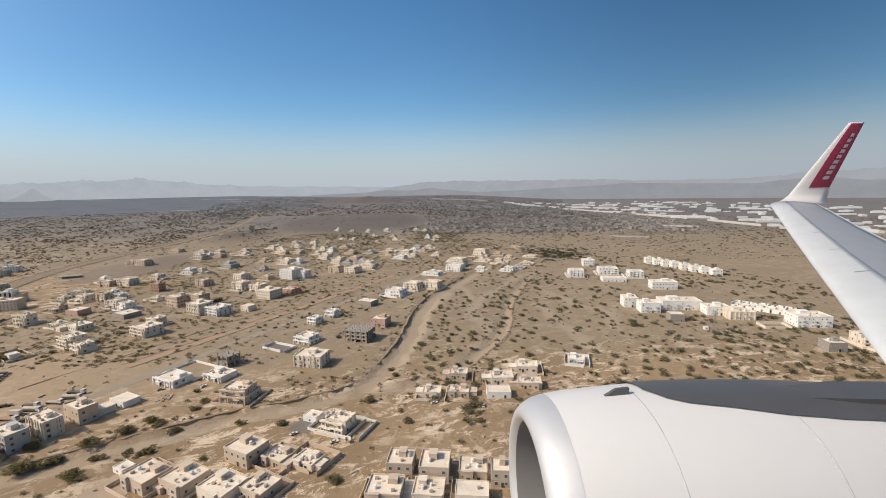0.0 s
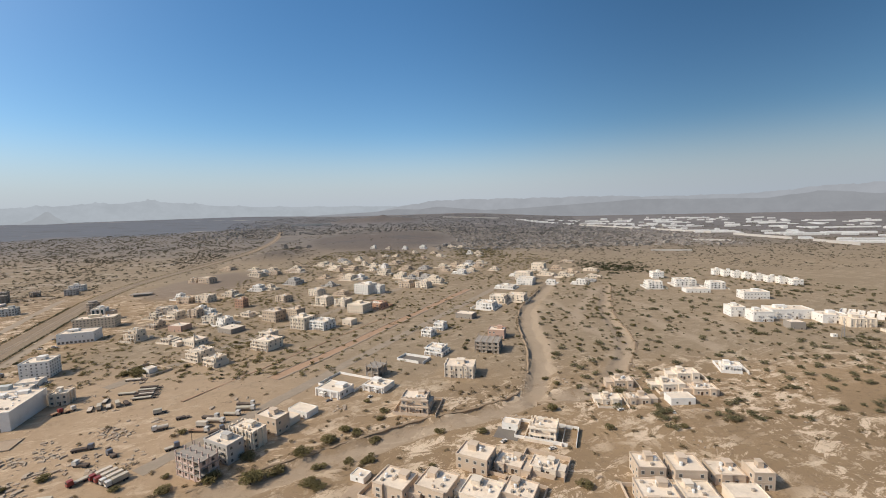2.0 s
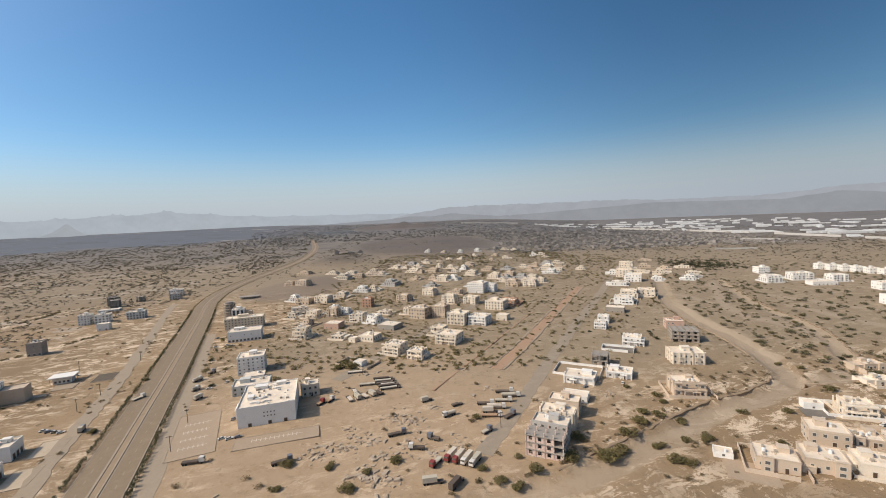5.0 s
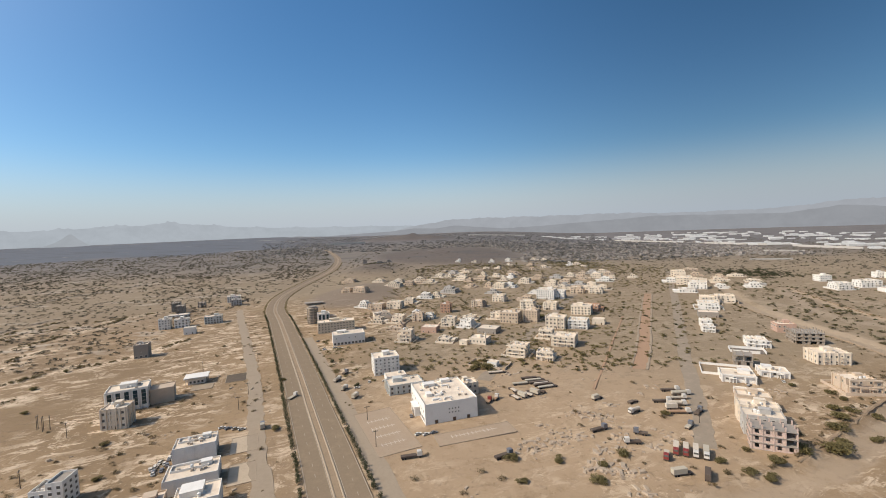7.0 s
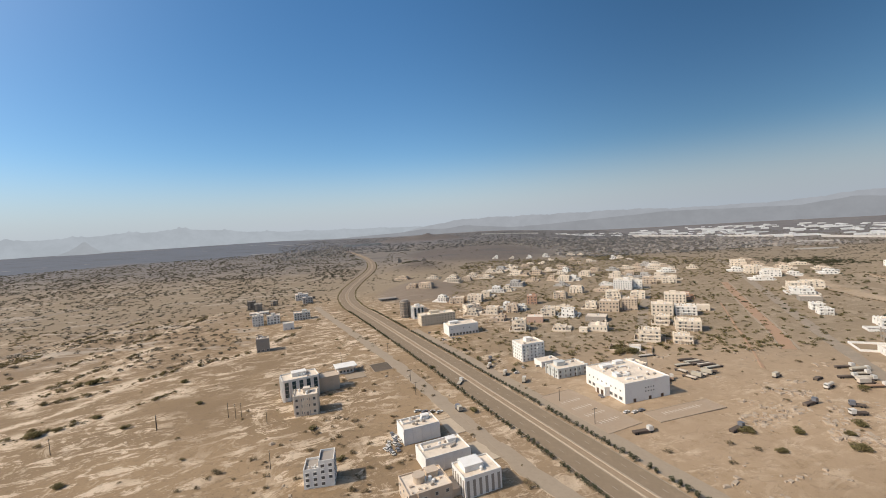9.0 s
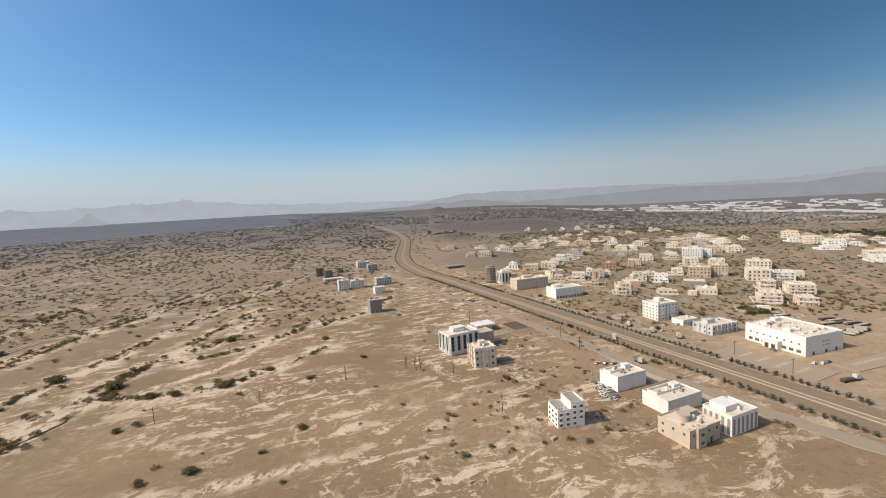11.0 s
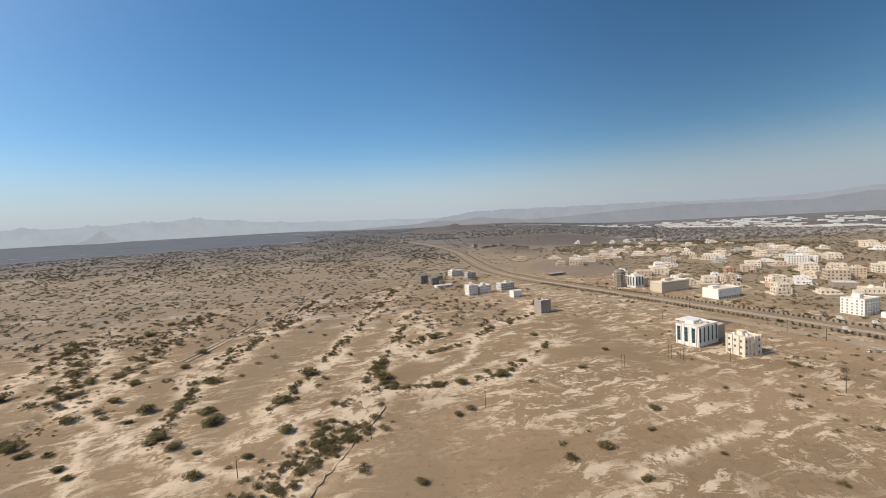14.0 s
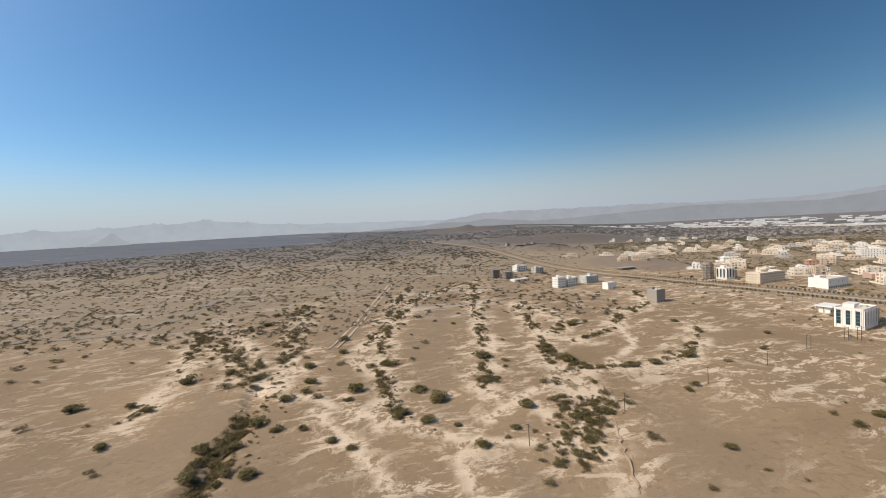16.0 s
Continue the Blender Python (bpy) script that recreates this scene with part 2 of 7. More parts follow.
    soil("bare", (0.235, 0.180, 0.132), 0.85, 0.2)
    soil("wadi", (0.375, 0.287, 0.198), 0.85, 0.27)
    # dark farm belt, its base colour blued to paint haze
    soil("hazed_farm", (0.140, 0.148, 0.163), 1.0, 0.27)
    # dark scrub and pale fields of the far plain, at the size of fields
    plots = n.new("ShaderNodeMapping")
    plots.inputs["Rotation"].default_value = (0, 0, radians(12))
    plots.inputs["Scale"].default_value = (0.5, 1.0, 1.0)
    l.new(where, plots.inputs["Vector"])
    spread = n.new("ShaderNodeAttribute")
    spread.attribute_name = "far"
    thick = ramp(n, l, noise_of(n, l, plots.outputs[0], 0.011, 9.0, 0.72), 0.50, 0.62)
    c = mixed(n, l, times(n, l, times(n, l, thick, spread.outputs["Fac"]), 0.6), c, rgb((0.115, 0.106, 0.098)))
    fields = ramp(n, l, noise_of(n, l, plots.outputs[0], 0.0045, 6.0, 0.7, 0.4), 0.625, 0.66)
    c = mixed(n, l, times(n, l, times(n, l, fields, spread.outputs["Fac"]), 0.7), c, rgb((0.40, 0.345, 0.29)))
    soil("yard", (0.43, 0.305, 0.192), 0.75, 0.3)
    l.new(c, b.inputs["Base Color"])
    b.inputs["Roughness"].default_value = 0.95
    b.inputs["Specular IOR Level"].default_value = 0.15
    bumped(n, l, b, stones, 0.5, 0.35)
    return m


GROUND = ground_material()


# ---- mesh helpers ----
def box(bm, x0, y0, z0, x1, y1, z1, m=0):
    v = [bm.verts.new(p) for p in ((x0, y0, z0), (x1, y0, z0), (x1, y1, z0), (x0, y1, z0), (x0, y0, z1), (x1, y0, z1), (x1, y1, z1), (x0, y1, z1))]
    for q in ((0, 3, 2, 1), (4, 5, 6, 7), (0, 1, 5, 4), (1, 2, 6, 5), (2, 3, 7, 6), (3, 0, 4, 7)):
        bm.faces.new([v[i] for i in q]).material_index = m


def ring(bm, x0, y0, z0, x1, y1, z1, t):
    """A hollow rectangle of walls t thick."""
    box(bm, x0, y0, z0, x1, y0 + t, z1)
    box(bm, x0, y1 - t, z0, x1, y1, z1)
    box(bm, x0, y0 + t, z0, x0 + t, y1 - t, z1)
    box(bm, x1 - t, y0 + t, z0, x1, y1 - t, z1)


def tube(bm, a, b, r0, r1, sides=7, caps=True, m=0):
    a, b = Vector(a), Vector(b)
    turn = (b - a).to_track_quat("Z", "Y").to_matrix()
    rings = []
    for at, r in ((a, r0), (b, r1)):
        rings.append([bm.verts.new(at + turn @ Vector((r * math.cos(2 * math.pi * k / sides), r * math.sin(2 * math.pi * k / sides), 0))) for k in range(sides)])
    for k in range(sides):
        bm.faces.new((rings[0][k], rings[0][(k + 1) % sides], rings[1][(k + 1) % sides], rings[1][k])).material_index = m
    if caps:
        bm.faces.new(rings[0][::-1]).material_index = m
        bm.faces.new(rings[1]).material_index = m


def mesh_of(name, bm, *mats, smooth=False):
    me = bpy.data.meshes.new(name)
    bm.to_mesh(me)
    bm.free()
    for m in mats:
        me.materials.append(m)
    if smooth:
        me.shade_smooth()
    return me


def part(name, bm, material, parent, label=""):
    ob = new(name, mesh_of(name, bm, *(material if isinstance(material, tuple) else (material,))))
    ob.parent = parent
    return tagged(ob, label)


def stamp(name, me, parent, m):
    """One more object on a shared mesh, as a part."""
    ob = new(name, me)
    ob.parent, ob.matrix_basis = parent, m
    return ob


def mesh_raw(name, verts, faces, material, smooth=False):
    me = bpy.data.meshes.new(name)
    me.from_pydata(verts, [], faces)
    me.materials.append(material)
    if smooth:
        me.shade_smooth()
    return me


# ---- the plan: lines of the roads and the dry river ----
HIGHWAY = [(-180, -260), (-228, -90), (-262, 30), (-280, 88), (-295, 128), (-305, 154), (-320, 192), (-334, 228), (-350, 268), (-374, 328), (-400, 392), (-426, 455),
           (-446, 530), (-455, 610), (-458, 700), (-460, 800), (-466, 930), (-490, 1100), (-530, 1290), (-600, 1540), (-680, 1800)]
WADI = [(-260, 60), (-200, 108), (-150, 123), (-107, 145.5), (-78, 161), (-57, 167.5), (-33, 181), (-22, 201), (-12, 240), (-8, 270), (-3, 305), (10, 352), (43, 420), (90, 520)]
BRANCH = [(-30, 181), (0, 184), (29, 222), (48, 259), (66, 328), (110, 430)]
GULLY = [(-672, 40), (-678, 105), (-677, 124), (-681, 139), (-681, 156), (-688, 184)]
# drainage lines of the open desert, along which sand is washed pale and bushes grow: in a thicket, and one by one
THICKETS = [
    [(-688, 184), (-704, 222), (-740, 286), (-783, 348)],
    [(-672, 170), (-682, 209), (-701, 275), (-715, 347), (-710, 409)],
    [(-770, 294), (-724, 236), (-696, 191)],
    [(-576, 115), (-575, 128), (-569, 138), (-560, 147), (-561, 174), (-557, 184)],
]
CHANNELS = [
    [(-628, 144), (-635, 173), (-641, 200), (-643, 259), (-644, 345), (-634, 445)],
    [(-598, 166), (-594, 197), (-589, 244), (-581, 322), (-569, 457)],
    [(-569, 165), (-564, 198), (-558, 248), (-549, 322)],
    [(-559, 178), (-541, 178), (-527, 178), (-510, 184), (-496, 199), (-477, 224)],
    [(-556, 178), (-563, 201), (-556, 225), (-543, 244), (-538, 272), (-547, 304)],
    [(-724, 161), (-726, 186), (-741, 231), (-767, 308)],
    [(-638, 192), (-651, 221), (-650, 251), (-640, 290), (-630, 345)],
    [(-546, 216), (-516, 237), (-496, 270), (-470, 290), (-452, 340)],
    [(-640, 320), (-625, 372), (-596, 422), (-560, 470)],
]
# pale rills without bushes
RILLS = [
    [(-667, 173), (-650, 159), (-636, 148), (-618, 135), (-609, 129), (-590, 125)],
    [(-659, 158), (-642, 133), (-629, 110)],
    [(-609, 107), (-611, 120), (-609, 128)],
    [(-543, 184), (-523, 204), (-511, 237), (-500, 256)],
    [(-488, 109), (-481, 115), (-463, 120), (-453, 123)],
    [(-597, 165), (-591, 154), (-584, 147), (-579, 132), (-578, 123)],
    [(-560, 178), (-590, 152), (-600, 140)],
]
# shallow braids and footpaths of the river flat
BRAIDS = [
    [(95, 420), (68, 371), (42, 326), (31, 292), (34, 276), (38, 262), (41, 241), (29, 229)],
    [(30, 383), (33, 361), (37, 334), (34, 309)],
    [(20, 352), (5, 314), (-2, 277), (-3, 255), (-9, 237), (-14, 212)],
    [(85, 306), (86, 278), (88, 255), (89, 231)],
    [(100, 353), (109, 328), (114, 301), (128, 288), (116, 251)],
]
FAR_TRACK = [(-1010, 285), (-930, 306), (-886, 309), (-840, 310), (-823, 326), (-814, 362), (-824, 423), (-822, 501), (-797, 617), (-770, 800)]


# graded ways, beside which the ground is levelled
SERVICE = [(-200, -60), (-262, 40), (-300, 100), (-319, 133), (-337, 175), (-359, 229), (-382, 280), (-406, 332), (-434, 392), (-466, 462)]
STREET = [(-175, 140), (-157, 171), (-128, 225), (-98, 278), (-68, 330), (-20, 414), (62, 560), (110, 650)]
STRIP = [(-158, 218), (-139, 249), (-101, 318), (-66, 381), (-34, 439)]
LANE = [(-240, 215), (-211, 268), (-176, 333), (-135, 405), (-97, 475)]


def smooth_line(points, step):
    """Catmull-Rom through the points, resampled about every step metres."""
    p = [Vector(q) for q in points]
    p = [2 * p[0] - p[1], *p, 2 * p[-1] - p[-2]]
    out = []
    for a, b, c, d in zip(p, p[1:], p[2:], p[3:]):
        n = max(1, round((c - b).length / step))
        for k in range(n):
            u = k / n
            out.append(0.5 * (2 * b + (c - a) * u + (2 * a - 5 * b + 4 * c - d) * u * u + (3 * b - a - 3 * c + d) * u ** 3))
    return out + [p[-2]]


def offset_line(line, off):
    out = []
    for k, q in enumerate(line):
        d = (line[min(k + 1, len(line) - 1)] - line[max(k - 1, 0)]).normalized()
        out.append(q + off * Vector((d.y, -d.x)))      # to the right of the way
    return out


def distance_to(line, x, y):
    """The distances of many places to a line, with numpy."""
    best = np.full(np.shape(x), 1e9)
    for a, b in zip(line, line[1:]):
        dx, dy = b[0] - a[0], b[1] - a[1]
        u = np.clip(((x - a[0]) * dx + (y - a[1]) * dy) / (dx * dx + dy * dy), 0, 1)
        best = np.minimum(best, np.hypot(x - a[0] - u * dx, y - a[1] - u * dy))
    return best


def waves(x, y, size, seed):
    """Smooth, cheap relief between about -1 and 1."""
    rng = np.random.default_rng(seed)
    out = np.zeros(np.shape(x))
    for k in range(7):
        a, ph, s = rng.uniform(0, 6.28), rng.uniform(0, 6.28), size * rng.uniform(0.5, 1.6)
        out += np.sin((x * np.cos(a) + y * np.sin(a)) * 6.28 / s + ph + 1.3 * np.sin((x * np.sin(a) - y * np.cos(a)) * 4.1 / s))
    return out / 4.0


def smoothstep(low, high, v):
    u = np.clip((v - low) / (high - low), 0, 1)
    return u * u * (3 - 2 * u)


def hills(x, y):
    z = 36 * np.exp(-(((x + 372) / 115) ** 2 + ((y - 2600) / 200) ** 2)) * (1 + 0.25 * waves(x, y, 130, 50))
    z += 22 * np.exp(-(((x + 215) / 90) ** 2 + ((y - 2520) / 170) ** 2)) * (1 + 0.2 * waves(x, y, 110, 51))
    z += 18 * np.exp(-(((x + 545) / 90) ** 2 + ((y - 2600) / 180) ** 2))
    z += 12 * np.exp(-(((x + 372) / 48) ** 2 + ((y - 850) / 95) ** 2))
    z += 5 * np.exp(-(((x + 275) / 80) ** 2 + ((y - 1010) / 120) ** 2))
    z += 4 * np.exp(-(((x + 170) / 120) ** 2 + ((y - 1330) / 190) ** 2))
    z += 5 * np.exp(-(((x + 352) / 36) ** 2 + ((y - 565) / 70) ** 2))
    return z


def swell(x, y):
    """The broad lie of the land: it climbs inland, and sinks into a shallow basin where the industrial estate stands."""
    r, side = np.hypot(x + 300, y), np.degrees(np.arctan2(-x - 300, y))
    inland, west = smoothstep(-24, -6, side), smoothstep(4, 22, side)
    z = (0.011 * np.maximum(r - 850, 0) + 0.012 * west * np.maximum(r - 2300, 0)) * inland
    return np.where(y > 0, z - 21 * smoothstep(650, 1700, r) * (1 - inland), 0.0)


def ground_height(x, y):
    x, y = np.asarray(x, float), np.asarray(y, float)
    road = distance_to(HIGHWAY, x, y)
    z = hills(x, y) * smoothstep(12, 45, road) + swell(x, y)
    graded = np.minimum.reduce([distance_to(line, x, y) for line in (SERVICE, STREET, STRIP, LANE)])
    z = z + 0.22 * waves(x, y, 46, 4) * smoothstep(14, 40, road) * smoothstep(7, 22, graded) * (np.abs(y) < 1200)
    for line, width, depth in ((WADI_LINE, 5.6, 1.6), (BRANCH_LINE, 3.6, 1.2), (GULLY_LINE, 3.2, 1.3)):
        d = distance_to(line, x, y) + 1.2 * waves(x, y, 17, 9)
        z = z - depth * (1 - smoothstep(width - 1.3, width + 0.9, d)) * smoothstep(16, 30, road)
    return z


WADI_LINE, BRANCH_LINE, GULLY_LINE = smooth_line(WADI, 14), smooth_line(BRANCH, 14), smooth_line(GULLY, 14)


def build_ground():
    def axis(fine0, fine1, step, low, high):
        a = list(np.arange(fine0, fine1 + 0.1, step))
        s = step
        while a[-1] < high:
            s *= 1.05
            a.append(a[-1] + s)
        s = step
        while a[0] > low:
            s *= 1.05
            a.insert(0, a[0] - s)
        return np.array(a)

    xs, ys = axis(-900, 320, 2.2, -5200, 5200), axis(60, 470, 2.2, -5200, 5200)
    gx, gy = np.meshgrid(xs, ys)
    gz = ground_height(gx, gy)
    w, h = len(xs), len(ys)
    verts = np.stack([gx.ravel(), gy.ravel(), gz.ravel()], 1)
    k = (np.arange(h - 1)[:, None] * w + np.arange(w - 1)).ravel()
    me = bpy.data.meshes.new("ground")
    me.from_pydata(verts.tolist(), [], np.stack([k, k + 1, k + 1 + w, k + w], 1).tolist())
    x, y = gx.ravel(), gy.ravel()
    wob = 60 * waves(x, y, 400, 12)
    wash = np.full(len(x), 1e9)
    for line in THICKETS + CHANNELS:
        wash = np.minimum(wash, distance_to(smooth_line(line, 15), x, y))
    rill = np.full(len(x), 1e9)
    for line in RILLS:
        rill = np.minimum(rill, distance_to(smooth_line(line, 8), x, y))
    braid = np.full(len(x), 1e9)
    for line in BRAIDS:
        braid = np.minimum(braid, distance_to(smooth_line(line, 12), x, y))
    layers = {
        "wash": np.maximum.reduce([0.9 * (1 - smoothstep(1, 10, wash + 5 * waves(x, y, 23, 31))), 1 - smoothstep(0.8, 3.6, rill + 1.5 * waves(x, y, 13, 34)), 0.8 * (1 - smoothstep(1, 6, braid + 2 * waves(x, y, 15, 32)))]),
        "strips": smoothstep(-450, -520, x + 0.3 * wob) * smoothstep(250, 340, y) * (1 - smoothstep(1500, 2000, y)),
        "calm": smoothstep(8, 22, np.minimum(wash, rill + 4) + 6 * waves(x, y, 31, 33)) * smoothstep(-500, -570, x + 0.2 * wob) * (1 - 0.5 * smoothstep(-700, -760, x)),
        "gravel": np.maximum(smoothstep(380, 640, y + wob * 0.8 + 0.45 * np.maximum(-x - 420, 0)), 0.9 * smoothstep(-330, -250, x + 0.4 * wob) * smoothstep(165, 235, y + 0.3 * wob)),
        # masks of the haze-tinted soils: far, distant and the farm belt below
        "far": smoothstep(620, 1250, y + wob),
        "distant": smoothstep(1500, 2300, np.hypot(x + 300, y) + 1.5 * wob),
        "brown": np.maximum(np.clip(hills(x, y) / 9.0 - 0.15, 0, 1), 1 - smoothstep(0.75, 1.1, np.hypot((x + 200) / 210, (y - 1250) / 380) + 0.002 * wob)),
        "bare": 1 - smoothstep(0.8, 1.15, np.hypot((x + 352) / 62, (y - 545) / 95) + 0.003 * wob),
        "wadi": np.maximum.reduce([1 - smoothstep(3.4, 7.0, distance_to(WADI_LINE, x, y) + 2.0 * waves(x, y, 19, 61)), 1 - smoothstep(3, 8, distance_to(BRANCH_LINE, x, y)), 0.9 * (1 - smoothstep(1.5, 6, braid + 2 * waves(x, y, 15, 32)))]),
        "hazed_farm": smoothstep(1950, 2250, np.hypot(x + 300, y) + 2.4 * wob + 130 * waves(x, y, 700, 55)) * smoothstep(0.1, 0.42, np.arctan2(-x - 300, y)),
        "yard": (1 - smoothstep(45, 120, np.hypot((x + 222) * 0.8, y - 178) + 0.3 * wob)),
    }
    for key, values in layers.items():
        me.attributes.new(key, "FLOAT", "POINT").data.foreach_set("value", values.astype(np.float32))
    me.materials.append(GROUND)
    me.shade_smooth()
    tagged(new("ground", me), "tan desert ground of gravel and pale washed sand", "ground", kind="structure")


build_ground()


def ribbon(line, width, z, material, name, wobble=0.0, seed=0):
    """A road ribbon with a low skirt down into the ground."""
    rng = random.Random(seed)
    verts, faces = [], []
    left = offset_line(line, -width / 2)
    right = offset_line(line, width / 2)
    for a, b in zip(left, right):
        w0, w1 = rng.uniform(-wobble, wobble), rng.uniform(-wobble, wobble)
        d = (b - a).normalized()
        a, b = a + d * w0, b + d * w1
        lift = z + float(swell(0.5 * (a.x + b.x), 0.5 * (a.y + b.y)))
        verts += [(*(a - d * 0.5), lift - 0.6), (*a, lift), (*b, lift), (*(b + d * 0.5), lift - 0.6)]
    for k in range(len(left) - 1):
        for j in range(3):
            faces.append((4 * k + j, 4 * k + 4 + j, 4 * k + 5 + j, 4 * k + 1 + j))
    me = mesh_raw(name, verts, [f[::-1] for f in faces], material)
    return new(name, me)


# ---- highway and tracks ----
BANK_SOIL = plaster("bank_soil", (0.34, 0.245, 0.155), dusty=(0.25, 0.175, 0.11), wear=0.8, grain=0.9)


def build_roads():
    line = smooth_line(HIGHWAY, 8)
    for off in (-5.2, 5.2):
        ob = ribbon(offset_line(line, off), 7.4, 0.30, ASPHALT, "road")
        tagged(ob, "dusty grey asphalt carriageway of a dual highway", "road", kind="structure")
    tagged(ribbon(line, 2.6, 0.34, BANK_SOIL, "median"), "sandy median strip between the carriageways", "median", kind="structure")
    for off in (-1.3, 1.3):
        tagged(ribbon(offset_line(line, off), 0.35, 0.52, KERB, "kerb"), "pale concrete kerb along the median", "kerb", kind="structure")
    for off in (-8.6, -1.9, 1.9, 8.6):
        tagged(ribbon(offset_line(line, off), 0.16, 0.312, MARKING, "road_line"), "worn white edge line on asphalt", "road marking", kind="structure")
    bm = bmesh.new()
    for off in (-5.2, 5.2):
        lane = offset_line(smooth_line(HIGHWAY, 4), off)
        for a, b in list(zip(lane, lane[1:]))[::2]:
            d = (b - a).normalized()
            e = a + d * 2.0
            s = Vector((d.y, -d.x)) * 0.07
            v = [bm.verts.new((*q, 0.306 + float(swell(q.x, q.y)))) for q in (a - s, a + s, e + s, e - s)]
            bm.faces.new(v)
    tagged(new("lane_dashes", mesh_of("lane_dashes", bm, MARKING)), "faded white lane dashes on the asphalt", "road marking", kind="structure")
    service = smooth_line(SERVICE, 4)
    tagged(ribbon(service, 6.2, 0.13, SOIL_PALE, "service_track", 0.7, 1), "pale packed-sand track along the highway", "track", kind="structure")
    other = offset_line(smooth_line(HIGHWAY, 4.5), 14.4)[12:136]
    tagged(ribbon(other, 6.4, 0.06, SOIL_PALE, "frontage_track", 0.3, 2), "wide sandy frontage track beside the highway", "track", kind="structure")
    street = smooth_line(STREET, 5)
    tagged(ribbon(street, 6.5, 0.07, plaster("grey_street", (0.315, 0.250, 0.180), wear=0.6, grain=1.0), "street", 0.5, 3), "dusty grey village street", "street", kind="structure")
    bed = smooth_line(STRIP, 4)
    tagged(ribbon(bed, 7.0, 0.075, SOIL_RED, "red_track", 0.5, 4), "reddish graded strip between two earth banks", "track", kind="structure")
    for off in (-3.9, 3.9):
        tagged(ribbon(offset_line(bed, off), 1.0, 0.28, SOIL_PALE, "earth_bank", 0.35, 5), "low pale earth bank beside the red strip", "bank", kind="structure")
    trench = smooth_line([(-191, 195), (-166, 238), (-143, 279), (-120, 319), (-108, 340)], 5)
    tagged(ribbon(trench, 0.9, 0.28, SOIL_RED, "pipe_trench", 0.15, 8), "narrow backfilled trench across bare ground", "trench", kind="structure")
    lane = smooth_line(LANE, 5)
    tagged(ribbon(lane, 7.0, 0.065, bpy.data.materials["grey_street"], "village_lane", 0.5, 9), "dusty grey lane between village houses", "street", kind="structure")
    for line, off, seed, skirt in ((smooth_line(WADI[2:13], 3), -6.4, 10, 1.2), (smooth_line(BRANCH, 3), 4.4, 11, 1.6), (smooth_line([(-577, 100), (-571, 121), (-564, 143), (-559, 162)], 1.6), 3.4, 12, 0.5)):
        rng, verts = random.Random(seed), []
        side = 1 if off < 0 else -1
        edge = offset_line(line, off)
        inner = offset_line(line, off + side)
        for p, q in zip(edge, inner):
            d, j = q - p, rng.uniform(-0.5, 0.5)
            rim = rng.uniform(0.1, 0.5)
            verts += [(*(p + d * (j - skirt)), -0.1), (*(p + d * (j - 0.2)), rim), (*(p + d * (j + 0.3)), rim - 0.25), (*(p + d * (j + 0.1)), -0.8), (*(p + d * (j + 0.8)), -2.0)]
        faces = [(5 * k + i, 5 * k + 5 + i, 5 * k + 6 + i, 5 * k + 1 + i) for k in range(len(edge) - 1) for i in range(4)]
        bank = new("river_bank", mesh_raw("river_bank", verts, faces if side > 0 else [f[::-1] for f in faces], BANK_SOIL))
        tagged(bank, "steep eroded brown bank of the dry river", "bank", kind="structure")
    far = smooth_line(FAR_TRACK, 9)
    tagged(ribbon(far, 9.0, 0.34, plaster("brown_track", (0.27, 0.215, 0.155), wear=0.5, grain=0.8), "far_track", 0.6, 6), "brown dirt road across the plain", "track", kind="structure")
    for off in (-2.0, 2.0):
        wheel = offset_line(smooth_line([(-668, 236), (-665, 270), (-662, 325), (-659, 400), (-656, 477)], 8), off)
        tagged(ribbon(wheel, 1.3, 0.30, RUT, "wheel_track", 0.35, 7), "pale graded vehicle track across the desert", "track", kind="structure")


build_roads()


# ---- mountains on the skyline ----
# Unlit emission: haze and the slopes' light and dark are put into the colour.
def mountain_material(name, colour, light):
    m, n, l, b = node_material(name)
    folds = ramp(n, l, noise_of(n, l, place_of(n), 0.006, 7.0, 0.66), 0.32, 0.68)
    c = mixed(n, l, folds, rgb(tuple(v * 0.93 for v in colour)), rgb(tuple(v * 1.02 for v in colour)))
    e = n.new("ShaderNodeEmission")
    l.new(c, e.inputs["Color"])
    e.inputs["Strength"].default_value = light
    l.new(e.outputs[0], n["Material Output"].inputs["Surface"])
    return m


